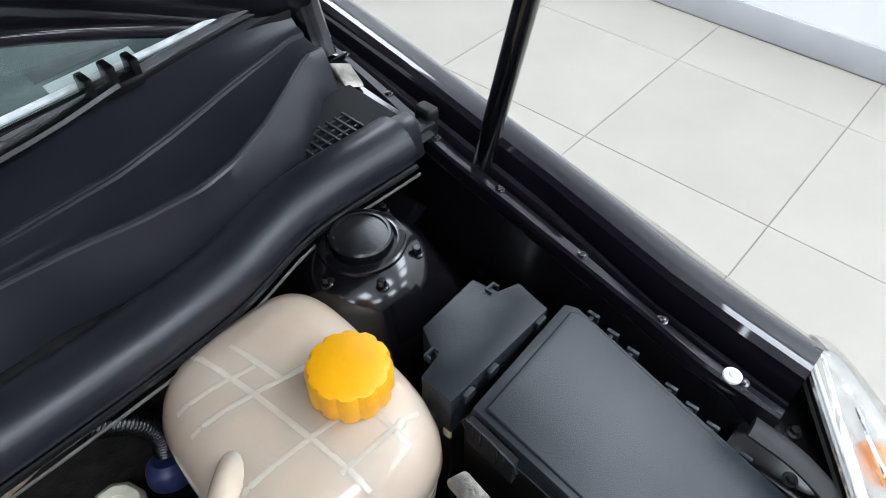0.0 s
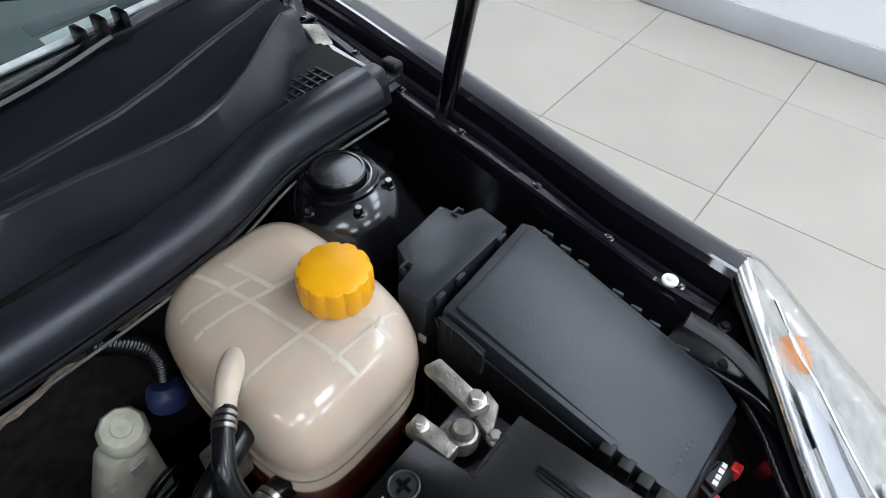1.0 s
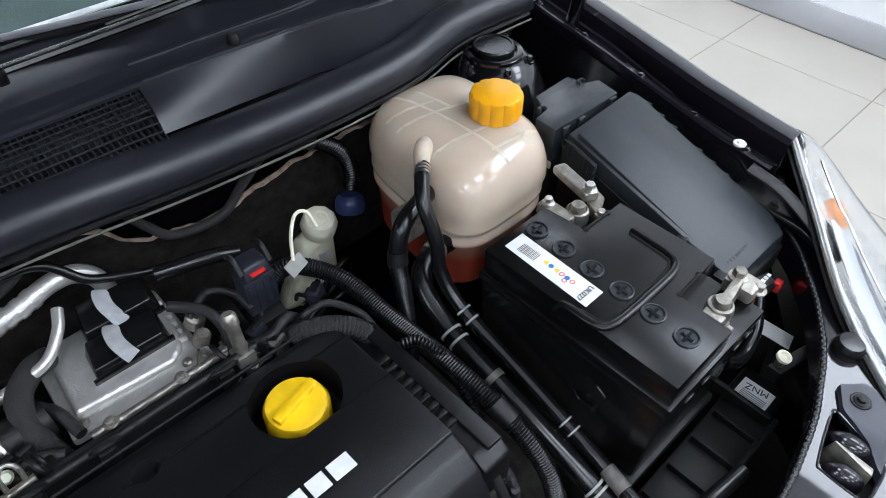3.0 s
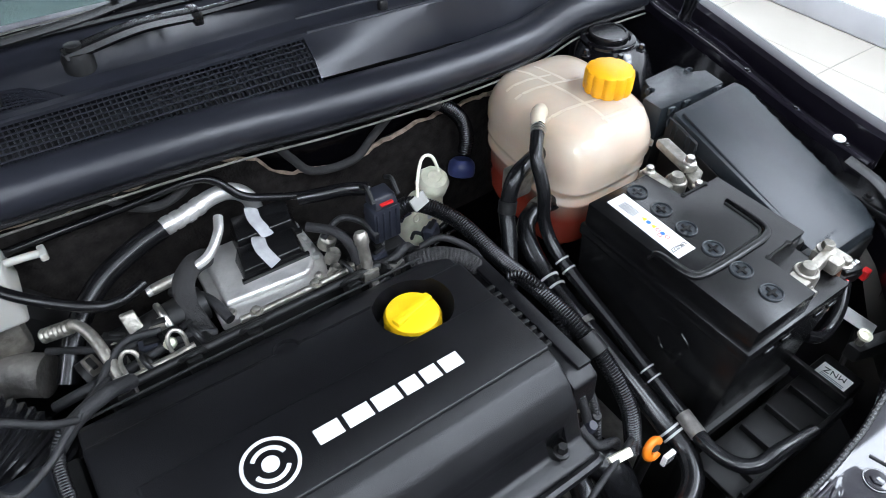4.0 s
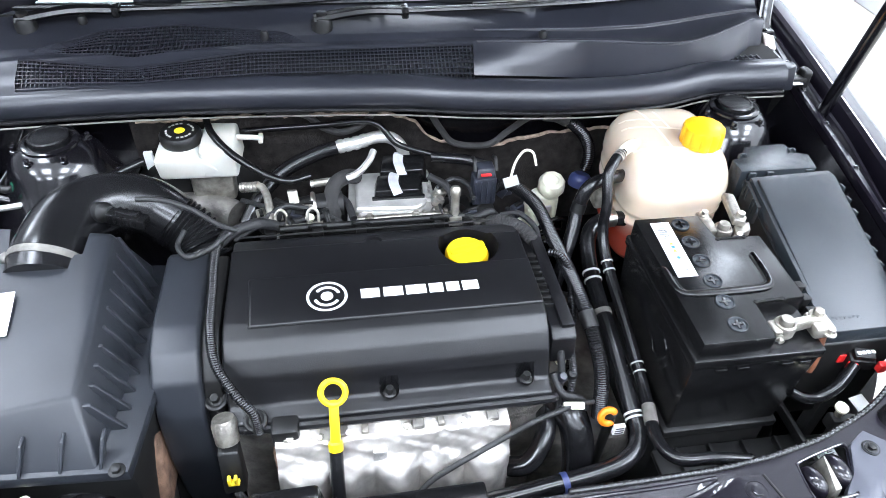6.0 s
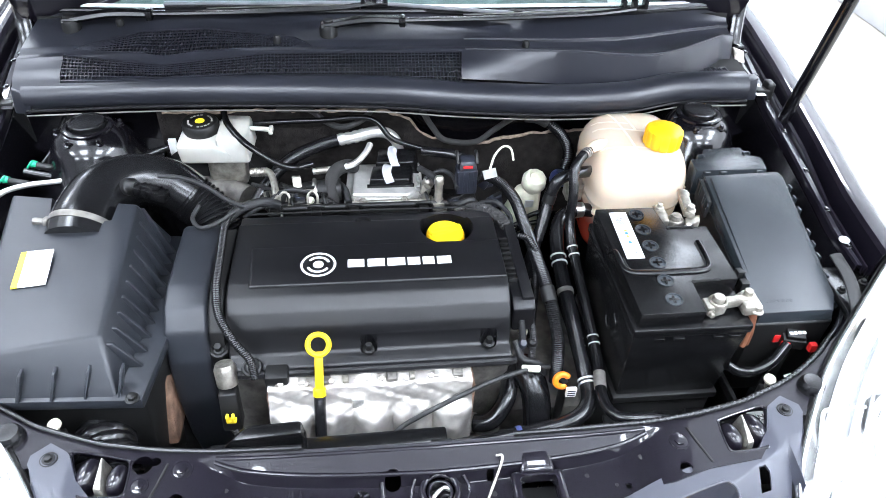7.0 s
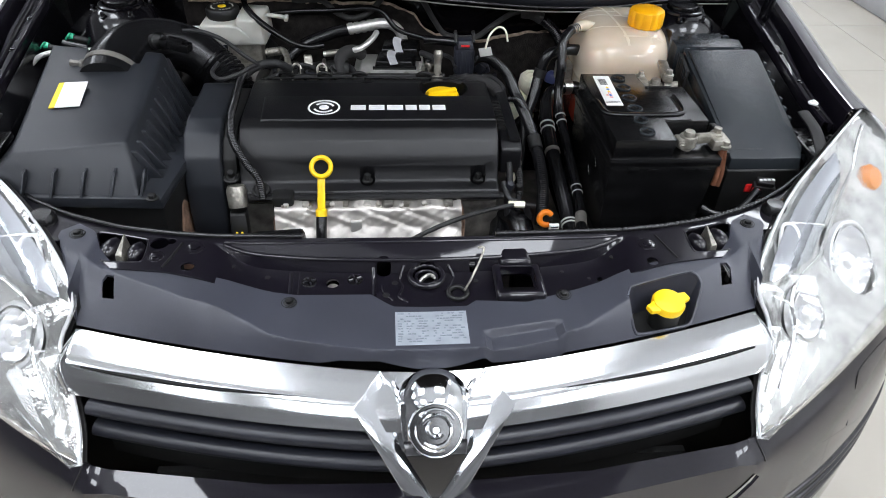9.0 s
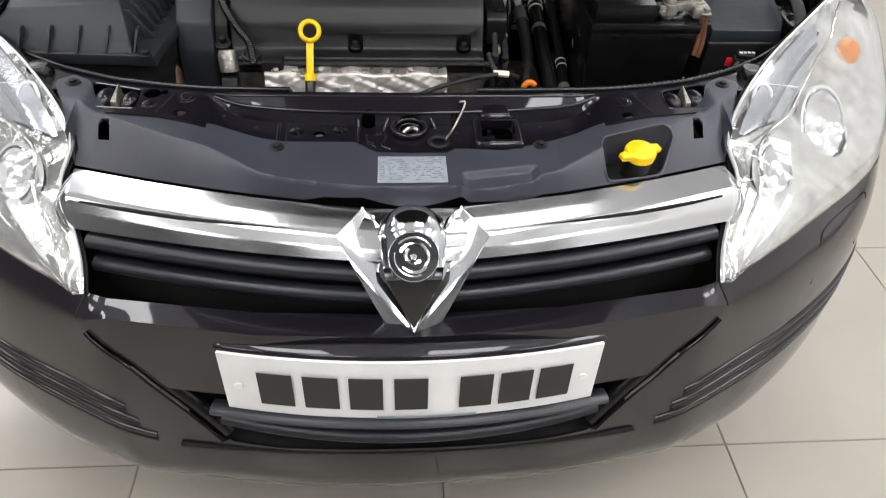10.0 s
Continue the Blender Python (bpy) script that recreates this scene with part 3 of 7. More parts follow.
chassis_plate = part("chassis_plate", sheet([[screen(x, u) - Vector((0, -0.006, 0.010)) for u in (0.016, 0.030)] for x in steps(0.428, 0.515, 6)], 0.001), PAPER, ws, "pale striped plate under the glass")
part("plate_stripe", sheet([[screen(x, u) - Vector((0, -0.006, 0.0085)) for u in (0.0335, 0.050)] for x in steps(0.424, 0.511, 6)], 0.001), WORNGREY, chassis_plate)

# closed shell of the rest of the car
part("cabin_roof", sheet([[(x * 0.85, y, 1.38 + 0.06 * math.cos((y - 1.5) * 1.1) - 0.04 * (x / 0.7) ** 2) for y in steps(0.86, 2.5, 8)] for x in steps(-0.70, 0.70, 8)], 0.02), PAINT, car)


def shell_side():
    return sheet([[(0.70, y, 0.28), (0.86, y, 0.40), (0.878, y, 0.66), (0.86, y, 0.92), (0.80, y, 0.98), (0.72, y, 0.985)] for y in steps(0.56, 3.1, 12)], 0.02)


part("body_side", shell_side(), PAINT, car)
part("body_side", mirrored(shell_side()), PAINT, car)
part("tailgate", sheet([[(x, 3.12, 0.35), (x, 3.16, 0.6), (x, 3.10, 0.95), (x * 0.9, 2.5, 1.39)] for x in steps(-0.84, 0.84, 8)], 0.02), PAINT, car)
for s in (-1, 1):
    for pts in ([(0.70, 0.28, 0.99), (0.65, 0.62, 1.22), (0.60, 0.96, 1.38)], [(0.72, 1.45, 0.98), (0.66, 1.50, 1.25), (0.59, 1.55, 1.42)], [(0.74, 2.9, 0.97), (0.66, 2.7, 1.2), (0.59, 2.45, 1.39)]):
        part("pillar", tube([(s * x, y, z) for x, y, z in pts], 0.035, 10), PAINT, car)
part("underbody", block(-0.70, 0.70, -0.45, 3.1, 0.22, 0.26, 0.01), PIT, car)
for x in (-0.745, 0.745):
    for y in (-0.03, 2.58):
        w = part("wheel", lathe([(0.0, -0.08), (0.20, -0.09), (0.215, -0.10), (0.30, -0.10), (0.315, -0.085), (0.317, 0.0), (0.315, 0.085), (0.30, 0.10), (0.215, 0.10), (0.20, 0.09), (0, 0.08)], (x, y, 0.3165), (1, 0, 0), 40), TYRE, car)

# bonnet, propped open on a gas strut
HB, AB = Vector((0, 0.235, 1.080)), radians(54)


def bonnet_at(x, v, d=0.0):
    """Point of the raised bonnet: v from the hinge edge to its front edge, d towards its outer face."""
    rise = 0.035 * math.sin(math.pi * min(1, 0.15 + v * 0.85)) - 0.05 * (x / 0.72) ** 2 - 0.10 * (1 - v) ** 3 * (x / 0.72) ** 2
    p = Vector((x * (1 - 0.10 * v * v - 0.05 * (1 - v) ** 4), 0.0 - v * 1.02 + 0.10 * v * (x / 0.72) ** 2 + 0.05 * (1 - v) * (x / 0.72) ** 2, rise + 0.03 + d))
    return HB + Vector((p.x, 0.065 * (1 - v) ** 3 * (x / 0.72) ** 2 + p.y * math.cos(AB) + p.z * math.sin(AB), -p.y * math.sin(AB) + p.z * math.cos(AB) - 0.034 * (1 - v) ** 3 * (x / 0.72) ** 2))


bon = part("bonnet", sheet([[bonnet_at(x, v) for v in steps(0, 1, 14)] for x in steps(-0.735, 0.735, 24)], 0.003), PAINT, car, "black bonnet standing open")
part("inner_panel", sheet([[bonnet_at(x, v, -0.02 - 0.012 * math.cos(6 * x) ** 2) for v in steps(0.10, 0.96, 14)] for x in steps(-0.69, 0.69, 24)], 0.003), FELT, bon)
part("bonnet_edge", tube([bonnet_at(x, 0.004, -0.004) for x in steps(-0.73, 0.73, 16)], 0.008, 10, 3), PAINT, bon)
for s in (-1, 1):
    hg = part("hinge", joined(tube([(s * 0.700, 0.205, 0.925), (s * 0.702, 0.220, 0.955), (s * 0.705, 0.235, 1.0), (s * 0.705, 0.225, 1.06)], 0.016, 8, 6, flat=0.5), block(s * 0.712 - 0.014, s * 0.712 + 0.014, 0.20, 0.32, 0.912, 0.922, 0.002)), BAYPAINT, car)
    part("hinge_bolt", bolt((s * 0.712, 0.225, 0.922), 0.006, 0.006), BAYPAINT, hg)
    part("hinge_foot", frustum([(s * 0.694, 0.196, 0.914), (s * 0.716, 0.180, 0.910), (s * 0.708, 0.150, 0.906), (s * 0.688, 0.162, 0.908)], [(s * 0.696, 0.196, 0.924), (s * 0.716, 0.182, 0.920), (s * 0.708, 0.154, 0.910), (s * 0.690, 0.164, 0.912)], 0.002), LEAD, hg, "hinge foot, pale as black paint that mirrors a lamp")
    part("flange", sheet([[(s * (x + d), y, z) for d in (-0.010, 0.002, 0.010)] for x, y, z in ((0.700, 0.165, 0.904), (0.700, 0.125, 0.899), (0.702, 0.090, 0.895), (0.704, 0.050, 0.888))], 0.003), BAYPAINT, hg)
    part("stop_tab", joined(block(s * 0.729 - 0.009, s * 0.729 + 0.009, 0.064, 0.090, 0.868, 0.905, 0.006, 3), block(s * 0.712 - 0.014, s * 0.712 + 0.014, 0.060, 0.080, 0.884, 0.893, 0.002)), DARK, hg, "soft black stop block")
gs = part("gas_strut", tube([(0.733, 0.004, 0.835), (0.733, -0.10, 1.40)], 0.0115, 16), BAYPAINT, car, "slim black gas strut")
part("rod", tube([(0.733, 0.008, 0.815), (0.733, 0.004, 0.84)], 0.006, 12), STEEL, gs)
part("ball_joint", joined(lathe([(0.012, 0), (0.014, 0.008), (0.012, 0.018), (0, 0.02)], (0.733, 0.008, 0.808), n=20), block(0.70, 0.74, -0.005, 0.02, 0.80, 0.812, 0.002)), DARK, gs)
part("strut_bracket", frustum([(0.685, -0.02, 0.72), (0.70, -0.02, 0.72), (0.70, 0.02, 0.72), (0.685, 0.02, 0.72)], [(0.695, -0.03, 0.815), (0.735, -0.03, 0.815), (0.735, 0.03, 0.815), (0.695, 0.03, 0.815)], 0.003), BAYPAINT, gs)


# wipers
def wiper(pivot, mid, clip, blade_a, blade_b):
    ax, ay = pivot
    z0 = scuttle_z(ax, ay)
    w = part("wiper", lathe([(0.017, -0.03), (0.017, 0.012), (0.014, 0.019), (0.009, 0.020), (0.009, 0.027), (0, 0.028)], (ax, ay, z0), n=24), DARK, car, "black wiper arm and blade")
    a, b, c = Vector((ax, ay, z0 + 0.016)), Vector(mid), Vector(clip)
    part("arm", tube([a + Vector((-0.012, 0, 0)), a.lerp(b, 0.5) + Vector((0, 0.002, 0.006)), b], 0.013, 8, 8, flat=0.55), BATT, w)
    part("arm_joint", block(b.x - 0.006, b.x + 0.006, b.y - 0.014, b.y + 0.012, b.z - 0.010, b.z + 0.008, 0.003), BATT, w)
    part("arm_rod", tube([b, b.lerp(c, 0.4) + Vector((0, -0.010, 0.002)), b.lerp(c, 0.8) + Vector((0, -0.010, 0.004)), c + Vector((0, -0.006, 0.010))], 0.008, 8, 8, flat=0.55), BATT, w)
    part("rod_edge", tube([b.lerp(c, q) + Vector((0, -0.003, 0.008)) for q in (0.25, 0.5, 0.75, 0.95)], 0.0013, 6, 6), STEEL, w)
    pa, pb = Vector(blade_a), Vector(blade_b)
    bl = part("blade", tube([pa, pa.lerp(c, 0.5), c, c.lerp(pb, 0.5), pb], 0.004, 8, 10, flat=1.4), RUBBER, w)
    part("blade_spine", tube([q + Vector((0, 0, 0.007)) for q in (pa, pa.lerp(c, 0.5), c, c.lerp(pb, 0.5), pb)], 0.0065, 10, 10, flat=0.45), WORNGREY, bl, "worn grey blade spine")
    part("blade_clip", moved(joined(block(-0.026, 0.026, -0.011, 0.011, 0.0, 0.012, 0.003), block(-0.026, -0.018, -0.010, 0.010, 0.008, 0.026, 0.002), block(-0.004, 0.004, -0.010, 0.010, 0.008, 0.028, 0.002), block(0.018, 0.026, -0.010, 0.010, 0.008, 0.026, 0.002)), Matrix.Translation(c)), BATT, w)


wiper((-0.605, 0.185), (-0.465, 0.196, 1.000), (-0.050, 0.212, 1.004), (-0.44, 0.215, 1.004), (0.218, 0.182, 0.996))
wiper((-0.137, 0.147), (0.000, 0.150, 1.004), (0.470, 0.214, 0.990), (0.237, 0.186, 0.994), (0.640, 0.241, 0.990))


# ---- front end ----
SX = [0.0, 0.10, 0.18, 0.28, 0.35, 0.42, 0.50, 0.56, 0.62, 0.655]
SB = [-0.602, -0.601, -0.600, -0.597, -0.590, -0.577, -0.548, -0.512, -0.462, -0.420]


def slam_back(x):
    return interp(abs(x), SX, SB)


CX = [0.0, 0.05, 0.062, 0.13, 0.18, 0.23, 0.275, 0.34, 0.41, 0.432, 0.447, 0.472, 0.490]
CB = [-0.716, -0.716, -0.706, -0.712, -0.696, -0.687, -0.672, -0.655, -0.648, -0.624, -0.590, -0.575, -0.592]


CBL = [-0.716, -0.714, -0.708, -0.690, -0.689, -0.684, -0.672, -0.655, -0.648, -0.624, -0.590, -0.575, -0.592]
CXL = [0.0, 0.045, 0.054, 0.075, 0.172, 0.215, 0.275, 0.34, 0.41, 0.432, 0.447, 0.472, 0.490]


def cover_back(x):
    return interp(x, CX, CB) if x > 0 else interp(-x, CXL, CBL)


def slam_front(x):
    return max(cover_back(x) - 0.012, interp(abs(x), [0, 0.30, 0.42, 0.50, 0.60, 0.655], [-0.775, -0.745, -0.67, -0.62, -0.53, -0.45]))


def beam_front(x):
    """Front line of the sloping beam along the panel's rear edge: a long eye shape."""
    return slam_back(x) - 0.006 - 0.030 * max(0.0, 1 - (x / 0.285) ** 2) ** 0.6


def slam_y(x, y):
    """Height of the front panel: a beam at the rear edge, a shelf ahead of it in the middle, level ends."""
    side = interp(abs(x), [0, 0.30, 0.42, 0.50, 0.655], [0.764, 0.764, 0.767, 0.770, 0.774])
    mid = 1 / (1 + math.exp((abs(x) - 0.262) / 0.010))
    bf, d = beam_front(x), slam_back(x) - y
    beam = 0.764 - 0.012 * min(1.0, max(0.0, d / max(0.01, slam_back(x) - bf)))
    shelf = beam - 0.018 * min(1.0, max(0.0, (bf - y) / 0.007))
    return side * (1 - mid) + shelf * mid


def slam_z(x, v):
    return slam_y(x, slam_back(x) + (slam_front(x) - slam_back(x)) * v)


def slam_rows(x0, x1, n):
    out = []
    for x in steps(x0, x1, n):
        a, b, bf = slam_back(x), slam_front(x), beam_front(x)
        ys = [a, a - 0.003] + [a - 0.003 + (bf - a + 0.003) * q for q in (0.35, 0.7, 1.0)] + [bf - 0.0025, bf - 0.005, bf - 0.007]
        ys += [bf - 0.007 + (b - bf + 0.007) * q for q in steps(0.06, 1, 14)]
        out.append([(x, a + 0.002, 0.735)] + [(x, y, slam_y(x, y)) for y in ys])
    return out


holes = [(-0.360, -0.608, 0.0125), (-0.313, -0.657, 0.009), (-0.127, -0.662, 0.009), (-0.058, -0.640, 0.010), (0.065, -0.640, 0.005), (0.309, -0.664, 0.008), (0.239, -0.668, 0.004), (-0.345, -0.604, 0.006)]
KNOB = [(0.447, -0.588), (0.440, -0.584), (0.382, -0.598), (0.375, -0.606), (0.373, -0.640), (0.379, -0.648), (0.420, -0.646), (0.428, -0.640)]
slam = part("front_panel", cut(sheet(slam_rows(-0.655, 0.655, 160), 0.003), block(0.102, 0.146, -0.698, -0.650, 0.69, 0.85, 0.006), *[lathe([(r, 0), (r, 0.2), (0, 0.2)], (x, y, 0.67), n=20) for x, y, r in holes],
                               lathe([(0.020, 0), (0.020, 0.2), (0, 0.2)], (0.0, -0.656, 0.67), n=32), prism([(0.250, -0.682), (0.372, -0.676), (0.378, -0.78), (0.24, -0.78)], 0.7, 0.85), *[prism([(q * x, y) for x, y in KNOB], 0.7, 0.85) for q in (-1, 1)]), PAINT, car, "glossy black front panel with the bonnet catch", sharp=30)
part("edge_seal", tube([(x, slam_back(x) + 0.001, slam_z(x, 0) + 0.003) for x in steps(-0.65, -0.17, 20)], 0.0036, 10, 3), RUBBER, slam)
part("edge_seal", tube([(x, slam_back(x) + 0.001, slam_z(x, 0) + 0.003) for x in steps(0.10, 0.65, 20)], 0.0040, 10, 3, rib=0.0008, pitch=0.008), RUBBER, slam)
ZS = 0.737


def on_slam(x, y, d=0.0):
    return Vector((x, y, slam_y(x, y) + d))


# rolled edges of the beam
part("beam_edge", tube([on_slam(x, slam_back(x) - 0.006, -0.001) for x in steps(-0.275, 0.275, 24)], 0.0028, 10, 3), PAINT, slam)
part("beam_edge", tube([on_slam(x, beam_front(x) + 0.001, -0.0012) for x in steps(-0.275, 0.275, 30)], 0.0032, 10, 3), PAINT, slam)
# pressed beads round the catch and the clips
for line, q in (([(-0.184, -0.640), (-0.183, -0.662), (-0.181, -0.696)], 0.0034), ([(-0.172, -0.640), (-0.171, -0.662), (-0.170, -0.696)], 0.0022), ([(-0.072, -0.640), (-0.071, -0.662), (-0.070, -0.690)], 0.0034), ([(-0.060, -0.668), (-0.058, -0.682), (-0.046, -0.698)], 0.0022),
                ([(-0.030, -0.640), (-0.036, -0.655), (-0.033, -0.674), (-0.038, -0.692), (-0.026, -0.702)], 0.0026), ([(0.030, -0.640), (0.037, -0.652), (0.030, -0.672), (0.024, -0.684)], 0.0026)):
    part("pressed_bead", tube([on_slam(x, y, -0.0014) for x, y in line], q, 10, 6), PAINT, slam)
for x, y, d in ((-0.215, -0.648, 0.004), (-0.26, -0.640, 0.003), (0.19, -0.648, 0.003), (0.262, -0.636, 0.004), (0.225, -0.664, 0.0025), (-0.055, -0.688, 0.005), (0.067, -0.663, 0.004), (-0.043, -0.664, 0.0045)):
    part("panel_dimple", lathe([(d, 0), (d * 0.9, 0.0012), (0, 0.0014)], on_slam(x, y, -0.0004), n=16), DARK, slam)
for x, y in ((-0.158, -0.659), (-0.097, -0.656)):
    clip = part("panel_clip", lathe([(0.0105, -0.002), (0.0105, 0.0008), (0.008, 0.0016), (0, 0.0016)], on_slam(x, y), n=24), BAYPAINT, slam)
    for a in range(4):
        part("clip_tongue", tube([on_slam(x + r * math.cos(a * 1.571 + 0.4), y + r * math.sin(a * 1.571 + 0.4), 0.002) for r in (0.0028, 0.0088)], 0.0015, 8), PAINT, clip)
part("catch_frame", cut(block(0.090, 0.158, -0.708, -0.640, ZS - 0.006, ZS + 0.010, 0.006, 3), block(0.1005, 0.1475, -0.698, -0.650, 0.6, 0.9, 0.004)), PAINT, slam)
part("catch_plate", block(0.106, 0.128, -0.682, -0.668, ZS - 0.030, ZS - 0.026, 0.001), PAPER, slam)
part("catch_hood", frustum([(0.098, -0.648, ZS), (0.150, -0.648, ZS), (0.146, -0.612, ZS + 0.004), (0.102, -0.612, ZS + 0.004)], [(0.102, -0.646, ZS + 0.016), (0.146, -0.646, ZS + 0.016), (0.142, -0.618, ZS + 0.020), (0.106, -0.618, ZS + 0.020)], 0.005, 3), PAINT, slam)
part("hole_plug", disc(0.008, 0.002, (-0.127, -0.662, ZS - 0.012)), LEAD, slam)
la = part("bonnet_catch", ring(0.0225, 0.0040, (0.0, -0.656, ZS + 0.002), n=40), PAINT, slam, "round bonnet catch")
part("catch_cup", lathe([(0.0195, 0), (0.0195, 0.008), (0.015, 0.010), (0.013, 0.003), (0, 0.003)], (0.0, -0.656, ZS - 0.012), n=28), BAYPAINT, la)
part("catch_lip", ring(0.0145, 0.0022, (0.0, -0.656, ZS - 0.001), n=32), PAINT, la)
part("catch_pawl", tube([(-0.011, -0.664, ZS - 0.004), (-0.002, -0.655, ZS - 0.001), (0.006, -0.650, ZS - 0.002), (0.013, -0.652, ZS - 0.005)], 0.003, 8, 6), STEEL, la)
part("catch_eye", ring(0.0125, 0.0034, on_slam(0.040, -0.690, 0.003)), DARK, la)
part("catch_rod", tube([on_slam(0.049, -0.690, 0.008), on_slam(0.062, -0.665, 0.010), on_slam(0.080, -0.632, 0.010), on_slam(0.072, -0.628, 0.010)], 0.0017, 8), LEAD, la)
for x, y, r in ((-0.312, -0.617, 0.0072), (0.313, -0.626, 0.0072), (-0.358, -0.636, 0.006)):
    bm_at = on_slam(x, y)
    part("panel_bolt", joined(bolt(bm_at, r, r * 0.35), ring(r * 1.75, 0.0008, bm_at, n=28, m=6)), PAINT, slam)
for s in (-1, 1):
    part("rubber_buffer", lathe([(0.018, 0), (0.018, 0.004), (0.0165, 0.012), (0.013, 0.017), (0, 0.018)], (s * 0.526, -0.561, 0.768), n=28), RUBBER, slam)
    part("panel_seam", tube([on_slam(s * 0.330, -0.608, 0.0002), on_slam(s * 0.337, -0.634, 0.0002), on_slam(s * 0.345, -0.660, 0.0002)], 0.0018, 8), DARK, slam)
    # release grips of the headlamp: two domes and a wedge in a deep cut-out
    kn = part("lamp_release", prism([(s * x, y) for x, y in KNOB], 0.738, 0.742, 0.0, inset=-0.08), DARK, slam)
    part("cut_out_edge", tube([on_slam(s * x, y, -0.001) for x, y in KNOB + KNOB[:1]], 0.0018, 8, 4), PAINT, kn)
    for x, y, r in ((0.424, -0.612, 0.0150), (0.388, -0.621, 0.0135)):
        part("release_grip", moved(lathe([(1.0, 0), (1.0, 0.45), (0.92, 0.72), (0.70, 0.92), (0.36, 1.0), (0, 1.02)], (0, 0, 0), n=28), Matrix.Translation((s * x, y, 0.742)) @ pose(0, 0, 0, 0, 0, s * 12) @ Matrix.Diagonal((r * 0.86, r * 1.5, 0.029, 1))), PAINT, kn)
    part("release_wedge", frustum([(s * 0.398, -0.642, 0.742), (s * 0.412, -0.640, 0.742), (s * 0.412, -0.594, 0.742), (s * 0.402, -0.596, 0.742)], [(s * 0.400, -0.640, 0.770), (s * 0.409, -0.638, 0.770), (s * 0.4075, -0.600, 0.776), (s * 0.4055, -0.600, 0.776)], 0.0012), LEAD, kn)
    part("fill_panel", sheet([[(s * x, slam_front(x) + 0.012, 0.760), (s * x, slam_front(x) - 0.02, 0.725), (s * x, slam_front(x) - 0.03, 0.65)] for x in steps(0.46, 0.655, 8)], 0.003), DARK, slam)


# moulded cover between front panel and grille
def chrome_top(x):
    return -0.803 + 0.086 * (math.hypot(x, 0.02) / 0.448) ** 1.5


def chrome_top_z(x):
    return 0.709 + 0.007 * (x / 0.448) ** 2


def cover_front(x):
    return chrome_top(x) + 0.003 if abs(x) <= 0.446 else interp(abs(x), [0.446, 0.455, 0.470, 0.484, 0.490], [-0.715, -0.680, -0.650, -0.614, -0.604])


def soft(x, a, b, w=0.004):
    """1 between a and b, falling to 0 over w outside."""
    return max(0.0, min(1.0, (x - a) / w + 1, (b - x) / w + 1))


def cover_crease(x):
    return interp(abs(x), [0.0, 0.064, 0.112, 0.17, 0.20, 0.235, 0.27, 0.31, 0.438, 0.46], [-0.795, -0.794, -0.787, -0.774, -0.765, -0.745, -0.728, -0.716, -0.655, -0.640])


def cover_z(x, y):
    flat = interp(abs(x), [0, 0.17, 0.20, 0.23, 0.26, 0.29, 0.32, 0.42, 0.44, 0.49], [0.737, 0.7385, 0.741, 0.7475, 0.755, 0.7595, 0.7615, 0.765, 0.774, 0.778])
    c, b = cover_crease(x), cover_front(x)
    low = chrome_top_z(x) + 0.003 if abs(x) < 0.446 else flat - 0.012
    t = min(1.0, max(0.0, (c + 0.004 - y) / max(0.008, c + 0.004 - b)))
    z = flat + (low - flat) * (t * t * 0.35 + t * 0.65)
    # shallow pocket beside the label
    return z - 0.009 * soft(x, 0.074, 0.160, 0.008) * soft(y, -0.795 + 0.22 * (x - 0.115), -0.760 + 0.16 * (x - 0.115), 0.006)


cov_rows = []
for x in steps(-0.490, 0.490, 220):
    a, b = cover_back(x), cover_front(x)
    b = min(b, a - 0.010)
    cov_rows.append([(x, a + 0.001, cover_z(x, a) - 0.012)] + [(x, a + (b - a) * v, cover_z(x, a + (b - a) * v)) for v in [0, 0.02] + steps(0.05, 1, 44)])
well = [(0.259, -0.722), (0.264, -0.712), (0.274, -0.704), (0.344, -0.686), (0.358, -0.688), (0.365, -0.694), (0.366, -0.704), (0.353, -0.730), (0.347, -0.738), (0.336, -0.743), (0.275, -0.756), (0.266, -0.755), (0.262, -0.748)]
gc = part("grille_cover", cut(sheet(cov_rows, 0.003), prism(well, 0.70, 0.85), *[prism([(s * 0.399, -0.697), (s * 0.415, -0.693), (s * 0.417, -0.674), (s * 0.412, -0.668), (s * 0.402, -0.670)], 0.7, 0.85) for s in (-1, 1)]), GREYTRIM, car, "matt dark grey plastic cover ahead of the front panel", sharp=30)
def well_ring(g, d):
    """The pocket's outline drawn in by g and lowered by d."""
    return [(0.314 + (x - 0.314) * g, -0.727 + (y + 0.727) * g, cover_z(x, y) * (1 - d) + 0.708 * d) for x, y in well]


part("washer_well", loft([well_ring(1.0, 0.04), well_ring(0.97, 0.25), well_ring(0.86, 0.70), well_ring(0.80, 1.0)], False), GREYTRIM, gc)
part("well_floor", prism([(x, y) for x, y, z in well_ring(0.9, 1)], 0.700, 0.709), DARK, gc)
part("well_lip", tube([(x, y, cover_z(x, y) - 0.0012) for x, y in well + well[:1]], 0.0022, 8, 4), GREYTRIM, gc)
for x, y in ((-0.468, -0.598), (0.468, -0.598), (-0.180, -0.704), (0.181, -0.701)):
    part("cover_screw", joined(bolt((x, y, cover_z(x, y)), 0.005, 0.004), ring(0.0095, 0.0010, (x, y, cover_z(x, y)), n=24, m=6)), DARK, gc)


def label_strip(x0, x1, y0, y1, d, n=6):
    return sheet([[(x, y, cover_z(x, y) + d) for y in steps(y0, y1, n)] for x in steps(x0, x1, n)], 0.0004)


